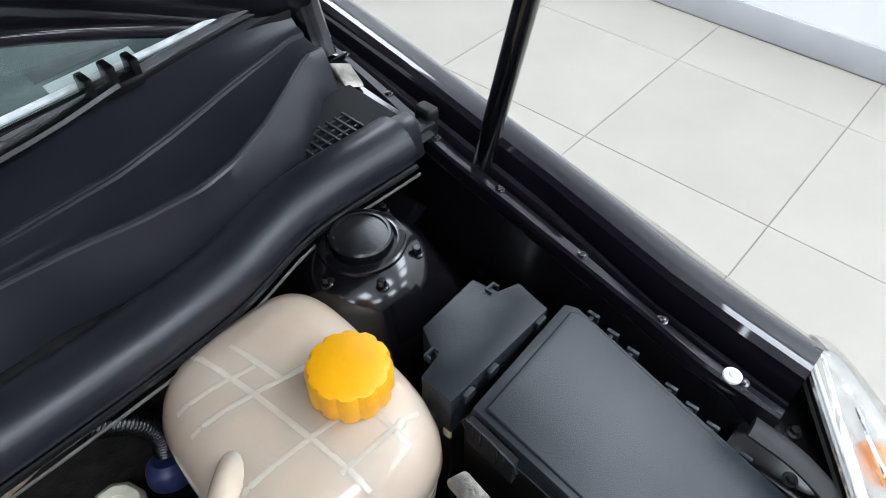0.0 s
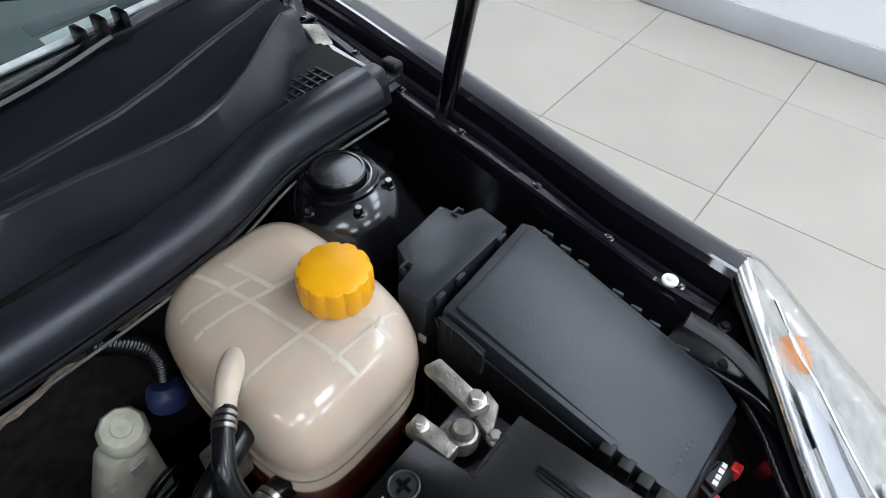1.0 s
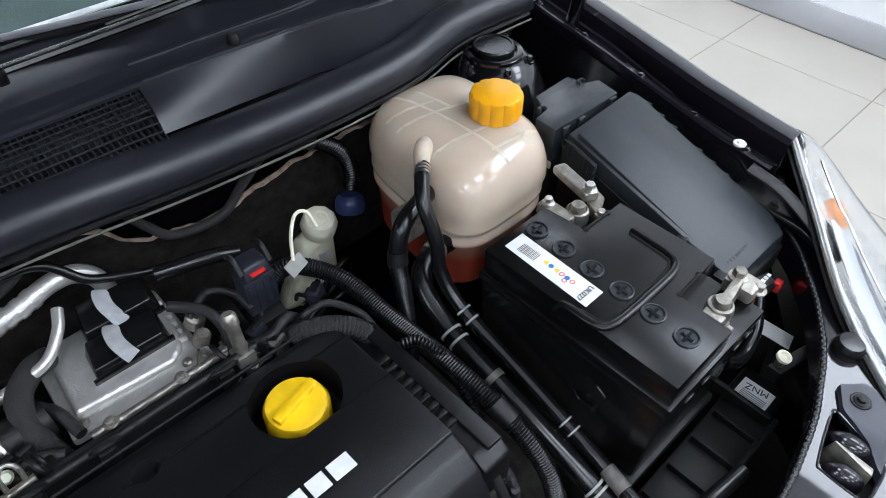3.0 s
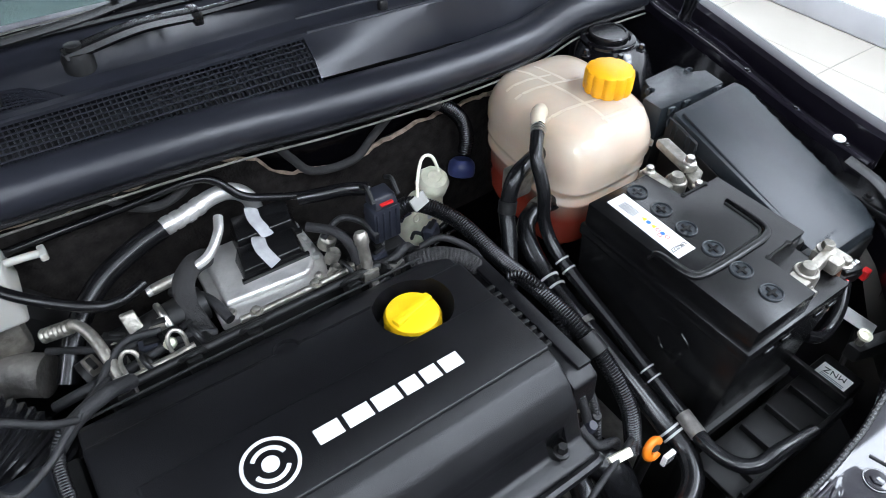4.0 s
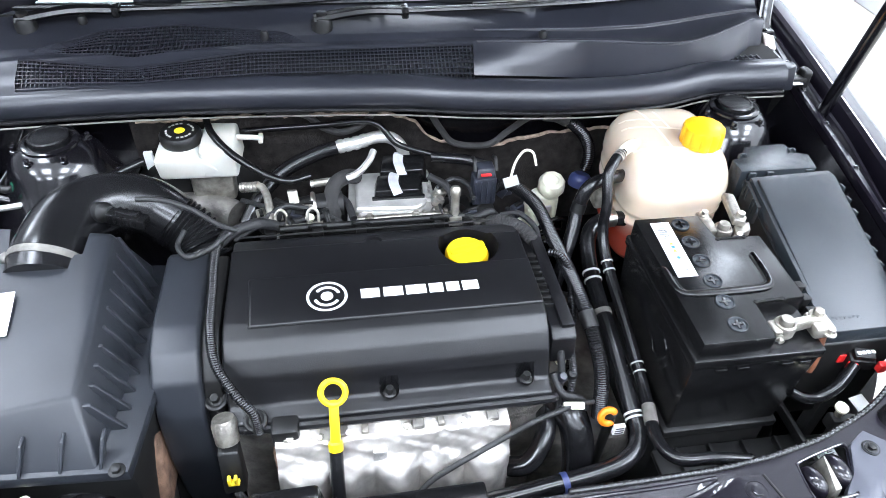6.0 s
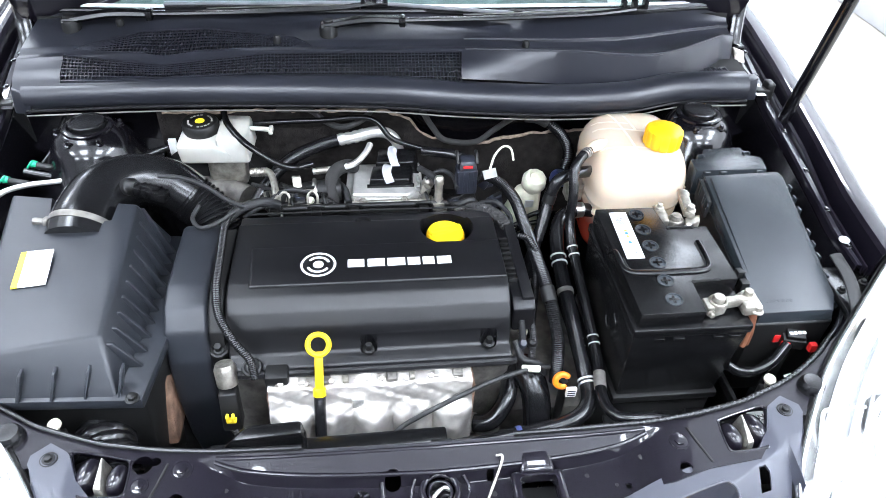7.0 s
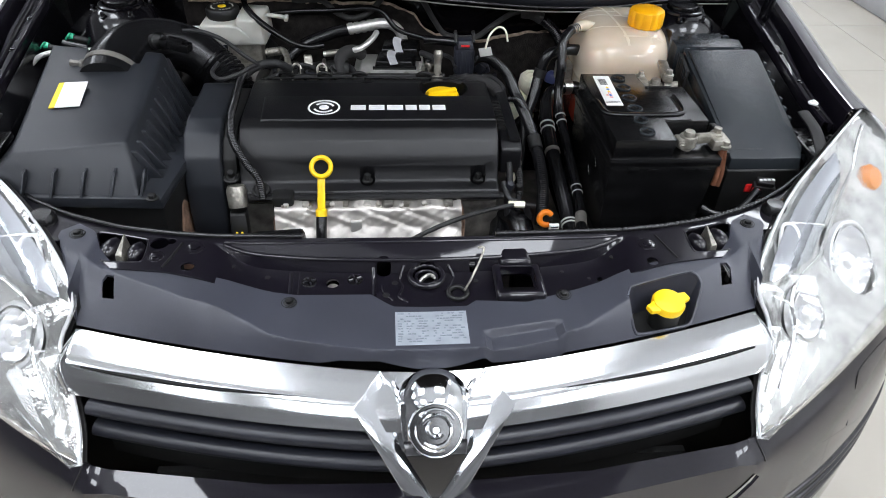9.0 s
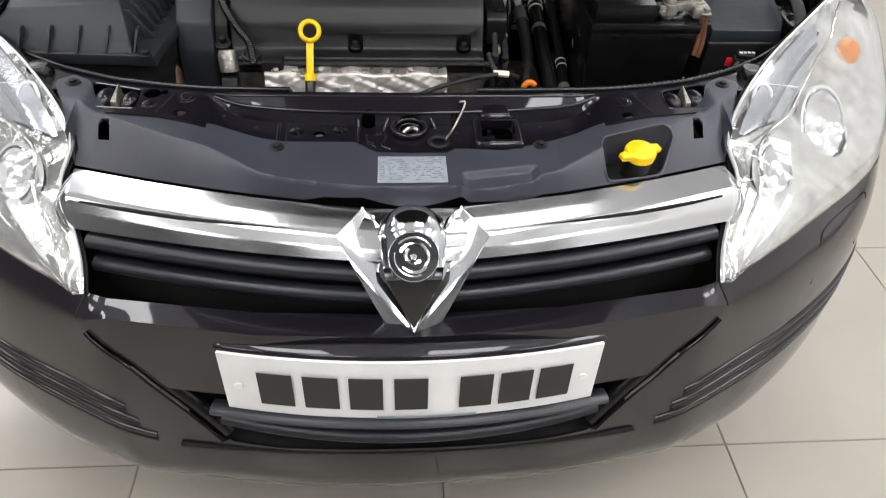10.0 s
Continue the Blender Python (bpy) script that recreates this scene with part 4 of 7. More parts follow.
lab = part("notice_label", label_strip(-0.044, 0.047, -0.784, -0.726, 0.0012, 10), SILVERPAPER, gc, "silver notice label with small print")
random.seed(4)
print_rows = []
for k in range(12):
    y = -0.7300 - 0.0044 * k
    row, x = [], -0.041
    while x < 0.040:
        w = random.uniform(0.0015, 0.007)
        if random.random() < 0.8 and not -0.004 < x < 0.002:
            row.append(label_strip(x, min(x + w, 0.044), y - 0.0008, y + 0.0008, 0.0019, 1))
        x += w + random.choice((0.001, 0.001, 0.006))
    print_rows += row
tagged(part("small_print", joined(*print_rows), PRINTGREY, lab, smooth=False), kind="stuff")

cap = thing("washer_filler_cap", (0.314, -0.727, 0.705), "yellow plastic screen-wash cap with two ears", "cap")
part("stem", lathe([(0.020, 0), (0.020, 0.036), (0, 0.036)], (0.314, -0.727, 0.705), n=28), DARK, cap)
part("lid", joined(lathe([(0.0212, 0), (0.022, 0.007), (0.020, 0.011), (0.012, 0.013), (0, 0.0135)], (0.314, -0.727, 0.739), (0, -0.12, 1), 36), moved(frustum([(-0.033, -0.006, 0), (0, -0.013, 0), (0.033, -0.006, 0), (0.033, 0.006, 0), (0, 0.013, 0), (-0.033, 0.006, 0)], [(-0.032, -0.006, 0.007), (0, -0.013, 0.008), (0.032, -0.006, 0.007), (0.032, 0.006, 0.007), (0, 0.013, 0.008), (-0.032, 0.006, 0.007)], 0.002), Matrix.Translation((0.314, -0.727, 0.741)) @ pose(0, 0, 0, 7, 0, 22))), YELLOW, cap)


# chrome bar of the grille
def chrome_point(x, v):
    k = (math.hypot(x, 0.02) / 0.44) ** 1.5
    yt, zt = chrome_top(x), chrome_top_z(x)
    yl, zl = -0.868 + 0.083 * k, 0.676 - 0.008 * k
    drop = interp(v, [0.0, 0.30, 0.56, 0.62, 0.68, 0.85, 1.0], [0.0, 0.115, 0.235, 0.275, 0.335, 0.63, 1.0])
    return (x, yt + (yl - yt) * v, zt + (zl - zt) * drop)


bar_rows = [[chrome_point(x, v) for v in steps(0, 1, 32)] + [(x, chrome_point(x, 1)[1] + 0.010, chrome_point(x, 1)[2] - 0.006)] for x in steps(-0.447, 0.447, 80)]
bar = part("grille_bar", sheet(bar_rows, 0.004), BARCHROME, car, "broad polished chrome grille bar", sharp=60)
for s in (-1, 1):
    ends = [chrome_point(s * 0.447, v) for v in steps(0, 1, 8)]
    part("bar_end", sheet([[(s * (0.447 + 0.024 * q * math.sin(math.pi * (0.12 + 0.76 * k / 8))), y, z - 0.02 * q * q) for q in steps(0, 1, 4)] for k, (x, y, z) in enumerate(ends)], 0.003), CHROME, bar, sharp=60)

# chrome V with the round badge
AXB = Vector((0, -0.70, 0.714)).normalized()
UPB = Vector((0, 0.714, 0.70)).normalized()


VA, VV = Vector((0.064, -0.803, 0.714)), Vector((0.0, -0.918, 0.602))


def vee_half(s):
    face = [(s * x, y, z) for x, y, z in (VA, (0.096, -0.856, 0.711), (0.029, -0.906, 0.582), (0.0, -0.910, 0.577), VV)]
    back = [(x * 0.9, y + 0.020, z - 0.022) for x, y, z in face]
    return frustum(back, face, 0.0015)


vb = part("badge_vee", vee_half(1), CHROME, car, "chrome V-shaped emblem")
part("badge_vee", vee_half(-1), CHROME, car, "chrome V-shaped emblem")
for s in (-1, 1):
    part("badge_fin", tube([(s * q.x, q.y - 0.001, q.z + 0.001) for q in (VA, VA.lerp(VV, 0.5), VV)], 0.0018, 10, 6), CHROME, vb)
# rounded nose between the two wings
keys = [(-0.790, 0.690, 0.034), (-0.797, 0.709, 0.038), (-0.808, 0.720, 0.040), (-0.828, 0.7235, 0.041), (-0.850, 0.7195, 0.041), (-0.864, 0.709, 0.040), (-0.878, 0.6945, 0.038), (-0.891, 0.680, 0.035), (-0.900, 0.667, 0.030), (-0.902, 0.655, 0.022)]
line = spline([Vector((w, y, z)) for y, z, w in keys], 4)
nose = []
for k, p in enumerate(line):
    d = (line[min(k + 1, len(line) - 1)] - line[max(k - 1, 0)])
    n = Vector((0, d.z, -d.y)).normalized()
    nose.append([(p.x * u, p.y - n.y * 0.020 * abs(u) ** 2.4, p.z - n.z * 0.020 * abs(u) ** 2.4) for u in steps(-1, 1, 24)])
part("badge_nose", sheet(nose, 0.002), CHROME, vb, sharp=70)
for s in (-1, 1):
    rim = [Vector(row[-1 if s > 0 else 0]) for row in nose][9:]
    part("badge_cheek", sheet([[e.lerp(Vector((s * f.x, f.y, f.z)), q) for q in steps(0, 1, 3)] for e, f in zip(rim, [VA.lerp(VV, 0.02 + 0.66 * k / (len(rim) - 1)) for k in range(len(rim))])], 0.0015), CHROME, vb)
part("badge_infill", frustum([(-0.038, -0.880, 0.680), (0.038, -0.880, 0.680), (0.0, -0.890, 0.600)], [(-0.035, -0.898, 0.676), (0.035, -0.898, 0.676), (0.0, -0.9165, 0.604)], 0.001), BAYPAINT, vb, "glossy black infill below the badge")
DC = Vector((0, -0.8785, 0.6965))
part("badge_collar", lathe([(0.0318, -0.012), (0.0318, 0.0005), (0.0308, 0.0020), (0.0300, 0.0020), (0.0298, 0.0), (0, 0.0)], DC, AXB, 48), CHROME, vb)
bd = part("badge_disc", lathe([(0.0300, 0), (0.0292, 0.0012), (0, 0.0016)], DC, AXB, 40), BAYPAINT, vb, "round dark emblem with a plain chrome motif")
dm = DC + AXB * 0.002
part("badge_motif", joined(*[tube([dm + UPB * (q * math.sin(w) + e) + Vector((q * math.cos(w), 0, 0)) for w in steps(w0, w0 + ww, 8)], r, 8, 2) for q, w0, ww, r, e in ((0.024, 0.5, 1.9, 0.0019, 0), (0.024, 2.9, 2.2, 0.0017, 0), (0.017, 0.2, 2.6, 0.0026, 0), (0.018, -0.9, 1.3, 0.0024, 0), (0.010, 2.2, 3.4, 0.0026, 0.002), (0.019, 3.9, 1.7, 0.0030, 0))], disc(0.004, 0.002, dm, AXB, 20)), CHROME, bd)

# dark bars of the grille, left and right of the badge
for s in (-1, 1):
    for z, e in ((0.650, 0.0), (0.614, 0.004)):
        part("grille_slat", tube([(s * x, -0.861 + 0.074 * (x / 0.43) ** 1.6 - e, z + 0.002 * (x / 0.42) ** 2) for x in steps(0.045, 0.424, 12)], 0.0125, 14, 4, flat=0.85), TRIM, car)
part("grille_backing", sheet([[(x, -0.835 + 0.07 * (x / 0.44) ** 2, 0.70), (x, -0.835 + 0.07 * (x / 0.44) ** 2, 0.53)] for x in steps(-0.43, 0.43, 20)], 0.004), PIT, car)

# bumper: bands in plan, from the edge under the grille over the crease down to the lip
BXT = [0, 0.2, 0.40, 0.425, 0.56, 0.70, 0.76, 0.81, 0.845, 0.86]
BYT = [-0.884, -0.876, -0.846, -0.842, -0.768, -0.672, -0.620, -0.540, -0.44, -0.36]
BZT = [0.598, 0.598, 0.599, 0.606, 0.632, 0.640, 0.652, 0.672, 0.698, 0.715]
BXC = [0, 0.2, 0.395, 0.437, 0.573, 0.70, 0.773, 0.828, 0.861, 0.872]
BYC = [-0.926, -0.915, -0.876, -0.866, -0.799, -0.711, -0.646, -0.558, -0.447, -0.36]
BZC = [0.600, 0.599, 0.593, 0.580, 0.572, 0.572, 0.575, 0.590, 0.610, 0.620]
BXM = [0, 0.2, 0.40, 0.44, 0.58, 0.70, 0.78, 0.838, 0.870, 0.878]
BYM = [-0.936, -0.926, -0.893, -0.882, -0.815, -0.732, -0.66, -0.568, -0.45, -0.36]
BXL = [0, 0.2, 0.40, 0.44, 0.57, 0.68, 0.77, 0.838, 0.874, 0.880]
BYL = [-0.957, -0.948, -0.914, -0.905, -0.842, -0.762, -0.682, -0.588, -0.47, -0.36]


def bumper_point(u, v):
    t, c, m, l = [[interp(u, range(10), q) for q in band] for band in ((BXT, BYT, BZT), (BXC, BYC, BZC), (BXM, BYM), (BXL, BYL))]
    xs = [t[0], c[0], m[0], l[0], l[0] * 0.993, l[0] * 0.93]
    ys = [t[1], c[1], m[1], l[1], l[1] + 0.006, l[1] + 0.05]
    zs = [t[2], c[2], 0.46, 0.31, 0.255, 0.225]
    vv = [0, 0.2, 0.42, 0.72, 0.9, 1]
    return (interp(v, vv, xs), interp(v, vv, ys), interp(v, vv, zs))


half = [[Vector(bumper_point(k, v)) for v in steps(0, 1, 30)] for k in steps(0, 9, 54)]
for _ in range(10):
    # round the skin off between its bands, the crease of the middle less
    half = [[half[k][j] if k in (0, len(half) - 1) or j in (0, len(half[0]) - 1) else half[k][j].lerp((half[k][j] * 2 + half[k - 1][j] + half[k + 1][j] + half[k][j - 1] + half[k][j + 1]) / 6, 0.0 if k < 18 and j < 9 else 1.0) for j in range(len(half[0]))] for k in range(len(half))]
    half[0] = [Vector((0.0, p.y, p.z)) for p in half[1]]


def skin(k, v, d=0.0):
    """Point on the rounded bumper skin, d proud of it."""
    i, j = min(53, int(k * 6)), min(29, int(v * 30))
    p = half[i][j].lerp(half[i + 1][j], k * 6 - i)
    q = half[i][j + 1].lerp(half[i + 1][j + 1], k * 6 - i)
    n = (half[i + 1][j] - half[i][j]).cross(half[i][j + 1] - half[i][j]).normalized()
    return p.lerp(q, v * 30 - j) + n * (d if n.y < 0 else -d)


def skin_near(x, z):
    """Point of the skin nearest to a width and a height."""
    return min((skin(k, v) for k in steps(0, 5, 200) for v in steps(0.05, 0.95, 120)), key=lambda p: (p.x - x) ** 2 + (p.z - z) ** 2)


full = [[Vector((-p.x, p.y, p.z)) for p in row] for row in half[:0:-1]] + half
MOUTH = [(-0.345, 0.476), (0.345, 0.476), (0.262, 0.378), (0.20, 0.372), (-0.20, 0.372), (-0.262, 0.378)]
intake = frustum([(x, -1.1, z) for x, z in MOUTH], [(x, -0.7, z) for x, z in MOUTH])
VEE = spline([skin_near(x, z) for x, z in ((0.432, 0.560), (0.410, 0.538), (0.382, 0.510), (0.352, 0.478), (0.318, 0.440), (0.290, 0.405), (0.272, 0.378))], 3)


def vee_line(s, r, d):
    return tube([(s * q.x, q.y + d, q.z) for q in VEE], r, 10, 2)


bmp = part("bumper", cut(sheet(full, 0.004), intake, vee_line(1, 0.0105, 0), vee_line(-1, 0.0105, 0)), PAINT, car, "glossy black front bumper", sharp=45)
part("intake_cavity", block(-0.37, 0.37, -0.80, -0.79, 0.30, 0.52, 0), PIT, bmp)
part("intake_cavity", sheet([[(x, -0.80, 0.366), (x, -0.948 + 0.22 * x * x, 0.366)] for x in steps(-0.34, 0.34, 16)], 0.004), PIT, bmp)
for s in (-1, 1):
    # groove in a V from the lamp's corner to the lower intake
    part("vee_groove", vee_line(s, 0.0145, 0.0200), BATT, bmp)
    part("corner_seam", tube([(s * q.x, q.y, q.z) for q in (skin(2.95, 0.03), skin(2.93, 0.08), skin(2.95, 0.14), skin(2.98, 0.19))], 0.0015, 6), DARK, bmp)
    for k in range(3):
        line = [skin(u, v + 0.052 * k, -0.0012) for u, v in ((2.35 - 0.2 * k, 0.487), (2.8 - 0.15 * k, 0.470), (3.4, 0.445), (4.0, 0.43), (4.6, 0.425), (5.4, 0.415), (6.2, 0.40), (6.9, 0.385))]
        part("side_slat", tube([(s * q.x, q.y, q.z) for q in line], 0.0050, 10, 6), PAINT, bmp)
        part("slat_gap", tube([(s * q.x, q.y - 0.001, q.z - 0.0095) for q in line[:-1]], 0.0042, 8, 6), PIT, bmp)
    fl_line = [skin(k, v, -0.0003) for k, v in ((4.45, 0.30), (4.45, 0.14), (4.55, 0.08), (5.2, 0.07), (5.6, 0.10), (5.65, 0.30))]
    part("washer_flap", tube([(s * q.x, q.y, q.z) for q in fl_line], 0.0014, 6, 6), DARK, bmp)
for z, w, e in ((0.420, 0.268, 0.0),):
    part("lower_slat", tube([(x, -0.950 + 0.045 * (x / 0.3) ** 2 + e, z + 0.008 * (x / 0.3) ** 2) for x in steps(-w, w, 10)], 0.014, 12, 4, flat=0.75), TRIM, bmp)

# number plate, bent round the bumper
def plate_at(x, z, d=0.0):
    k = (x / 0.26) ** 2
    return (x, -0.951 + 0.036 * k - (0.555 - z) * 0.05 - d, z + 0.022 - 0.012 * k)


pl = part("number_plate", sheet([[plate_at(x, z) for z in steps(0.447, 0.558, 4)] for x in steps(-0.255, 0.255, 30)], 0.004), PLATE, bmp, "white number plate with dark bars for its characters")
for x, w in ((-0.182, 0.046), (-0.122, 0.046), (-0.063, 0.044), (-0.004, 0.044), (0.082, 0.044), (0.136, 0.044), (0.191, 0.046)):
    part("character_bar", sheet([[plate_at(q, z, 0.0035) for z in (0.469, 0.500, 0.531)] for q in steps(x - w / 2, x + w / 2, 4)], 0.001), PRINT, pl)
part("small_print", sheet([[plate_at(q, z, 0.0035) for z in (0.4505, 0.4545)] for q in steps(-0.05, 0.085, 8)], 0.0008), PRINTGREY, pl)
for x in (-0.232, 0.232):
    part("plate_screw", moved(disc(0.006, 0.002, (0, 0, 0), (0, -1, 0), 16), Matrix.Translation(plate_at(x, 0.503, 0.004))), PAPER, pl)
# moulded step of the bumper that carries the plate
part("plate_plinth", sheet([[(x, y + 0.036 * (x / 0.26) ** 2 + 0.030 * interp(abs(x), [0, 0.258, 0.266, 0.284], [0, 0, 0.25, 1]), z - 0.012 * (x / 0.26) ** 2) for y, z in ((-0.925, 0.589), (-0.942, 0.586), (-0.9465, 0.580), (-0.945, 0.560), (-0.940, 0.50), (-0.938, 0.455))] for x in steps(-0.284, 0.284, 60)], 0.003), PAINT, bmp, sharp=50)
part("plate_shelf", tube([plate_at(x, 0.438, -0.002) for x in steps(-0.280, 0.280, 8)], 0.013, 10, 4, flat=0.6), TRIM, bmp)


# headlamps
INNER = [(0.431, -0.846, 0.608), (0.433, -0.815, 0.640), (0.452, -0.765, 0.674), (0.466, -0.730, 0.702), (0.447, -0.704, 0.746), (0.478, -0.645, 0.770), (0.56, -0.540, 0.788), (0.66, -0.445, 0.815), (0.755, -0.358, 0.838)]
OUTER = [(0.431, -0.846, 0.608), (0.49, -0.818, 0.622), (0.58, -0.762, 0.640), (0.68, -0.690, 0.648), (0.75, -0.628, 0.660), (0.81, -0.535, 0.682), (0.845, -0.43, 0.715), (0.835, -0.36, 0.775), (0.755, -0.358, 0.838)]


def even(pts, n):
    line = spline(pts, 12)
    total = sum((b - a).length for a, b in zip(line, line[1:]))
    out = along(line, total / n * 0.99999)
    return (out + [line[-1]] * 3)[:n + 1]


OFF = Vector((0.50, -0.62, 0.60)).normalized()


def lamp_skin(n, m, bulge, inset=0.0, flute=0.0):
    a, b = even(INNER, n), even(OUTER, n)
    rows = []
    for k in range(n + 1):
        row = []
        for j in range(m + 1):
            v, u = j / m, k / n
            lift = math.sin(math.pi * v) ** 0.8 * math.sin(math.pi * min(0.995, 0.04 + 0.95 * u)) ** 0.6
            row.append(a[k].lerp(b[k], v) + OFF * (bulge * lift - inset + flute * max(0, v - 0.45) * math.sin(k * math.pi / 2)))
        rows.append(row)
    return rows


def headlamp(s):
    hl = thing("headlamp", (s * 0.63, -0.6, 0.60), "clear-lens headlamp with bright chrome reflectors", "headlight", "front headlamps")
    fix = (lambda b: mirrored(b)) if s < 0 else (lambda b: b)
    ln = part("lens", fix(sheet(lamp_skin(34, 16, 0.045), 0.003)), LENS, hl, "clear plastic lens", sharp=80)
    ln.visible_shadow = False
    ax = Vector((0.46, -0.66, 0.59)).normalized()
    bowls = (((0.638, -0.616, 0.716), 0.052, 0.030), ((0.524, -0.714, 0.704), 0.034, 0.024))
    housing = sheet(lamp_skin(120, 18, 0.010, 0.004, 0.004), 0.003)
    part("housing", fix(cut(housing, *[lathe([(r - 0.001, -0.10), (r - 0.001, 0.05), (0, 0.05)], c, ax, 36) for c, r, d in bowls])), REFLECT, hl, "bright fluted reflector housing", sharp=60)
    part("back_shell", fix(cut(sheet(lamp_skin(40, 10, 0.004, 0.010), 0.003), *[lathe([(r + 0.004, -0.10), (r + 0.004, 0.05), (0, 0.05)], c, ax, 36) for c, r, d in bowls])), DARK, hl)
    for c, r, d in bowls:
        part("bowl_case", fix(lathe([(0, -d - 0.009), (r * 0.7, -d - 0.009), (r + 0.003, -d * 0.6), (r + 0.004, -0.003), (r + 0.007, -0.003), (r + 0.007, -d * 0.6), (r * 0.72, -d - 0.014), (0, -d - 0.014)], c, ax, 32)), DARK, hl)
        bowl = part("reflector_bowl", fix(lathe([(0, -d), (0.012, -d), (r * 0.5, -d * 0.87), (r * 0.75, -d * 0.65), (r * 0.93, -d * 0.3), (r, 0.004), (r + 0.009, 0.0035), (r + 0.010, -0.004), (r + 0.002, -d * 0.3), (r * 0.8, -d * 0.75), (r * 0.5, -d - 0.004), (0, -d - 0.004)], c, ax, 40)), BOWL, hl)
        part("bezel", fix(ring(r + 0.002, 0.0022, Vector(c) + ax * 0.004, ax, 40, 8)), CHROME, bowl)
        part("bulb", fix(lathe([(0.007, -d - 0.005), (0.007, -d + 0.02), (0.005, -d + 0.03), (0, -d + 0.031)], c, ax, 16)), FROST, bowl)
        part("bulb_shield", fix(lathe([(0.012, -d + 0.020), (0.014, -d + 0.028), (0.009, -d + 0.034), (0, -d + 0.035)], c, ax, 20)), BOWL, bowl)
    part("indicator_bulb", fix(lathe([(0.023, 0), (0.024, 0.008), (0.017, 0.016), (0, 0.019)], (0.742, -0.452, 0.755), (0.4, -0.7, 0.6), 24)), AMBER, hl, "amber indicator cover")
    # dark well between the inner edge and the bright ridge
    a, b = even(INNER, 40), even(OUTER, 40)
    part("inner_well", fix(sheet([[a[k].lerp(b[k], v) + OFF * (0.014 * math.sin(math.pi * v / 0.3) + 0.006) for v in steps(0.03, interp(k, [13, 17, 27, 31], [0.05, 0.24, 0.20, 0.05]), 4)] for k in range(13, 32)], 0.002)), DIMCHROME, hl, "dark tinted inner well")
    part("lens_ridge", fix(tube([a[k].lerp(b[k], interp(k, [4, 13, 17, 30, 36], [0.10, 0.16, 0.25, 0.22, 0.08])) + OFF * 0.021 for k in range(4, 37)], 0.0028, 8, 1, flat=0.6)), REFLECT, hl)
    for k in (20,):
        part("well_rib", fix(tube([a[k].lerp(b[k], 0.04) + OFF * 0.012, a[k + 1].lerp(b[k + 1], 0.20) + OFF * 0.022], 0.002, 8)), BOWL, hl)
    part("lens_edge", fix(tube([p + Vector((0, 0, 0.001)) for p in even(INNER, 40)], 0.0022, 8, 1)), FROST, hl)
    part("mounting_lug", fix(tube([(0.497, -0.648, 0.762), (0.508, -0.622, 0.776), (0.518, -0.607, 0.780), (0.530, -0.608, 0.780), (0.533, -0.622, 0.776), (0.526, -0.644, 0.764)], 0.0028, 10, 6)), FROST, hl)
    part("back_case", fix(cut(frustum([(0.47, -0.66, 0.60), (0.60, -0.72, 0.58), (0.80, -0.50, 0.62), (0.75, -0.40, 0.64), (0.60, -0.52, 0.62)], [(0.47, -0.65, 0.720), (0.50, -0.68, 0.66), (0.76, -0.44, 0.67), (0.735, -0.385, 0.775), (0.58, -0.53, 0.735)], 0.004), *[lathe([(r + 0.006, -0.05), (r + 0.006, 0.08), (0, 0.08)], c, ax, 36) for c, r, d in bowls])), DARK, hl)
    return hl


headlamp(1), headlamp(-1)


# ---- engine ----
eng = thing("engine", (-0.08, -0.3, 0.30), "four-cylinder engine under a black moulded cover", "engine")
part("block", block(-0.30, 0.14, -0.42, -0.10, 0.31, 0.70, 0.02), DULLALU, eng)
part("gearbox", block(0.13, 0.30, -0.42, -0.08, 0.31, 0.56, 0.03), DULLALU, eng)
PROF = [(-0.170, 0.700), (-0.170, 0.798), (-0.182, 0.806), (-0.204, 0.808), (-0.208, 0.815), (-0.350, 0.818), (-0.376, 0.813), (-0.394, 0.800), (-0.408, 0.780), (-0.418, 0.755), (-0.424, 0.742), (-0.446, 0.738), (-0.448, 0.722), (-0.42, 0.70)]
scallops = [lathe([(0.0125, 0), (0.0125, 0.12), (0, 0.12)], (x, -0.414, 0.715), (0, -0.25, 1), 28) for x in (-0.083, 0.096)]
scallops += [moved(block(x - 0.0125, x + 0.0125, -0.50, -0.414, 0.746, 0.80, 0), Matrix()) for x in (-0.083, 0.096)]
scallops.append(lathe([(0.044, 0), (0.044, 0.2), (0, 0.2)], (0.050, -0.232, 0.765), n=40))
scallops.append(lathe([(0.014, 0), (0.014, 0.2), (0, 0.2)], (-0.085, -0.203, 0.80), n=24))
cvr = part("engine_cover", cut(extrude_x(PROF, -0.285, 0.130, 0.007, 3), *scallops), COVER, eng, "black textured plastic engine cover", sharp=32)
part("logo_panel", frustum([(-0.254, -0.361, 0.8168), (0.129, -0.361, 0.8168), (0.129, -0.272, 0.8163), (-0.258, -0.272, 0.8163)], [(-0.250, -0.359, 0.8205), (0.128, -0.359, 0.8205), (0.128, -0.274, 0.8195), (-0.254, -0.274, 0.8195)], 0.0012), COVER, cvr)
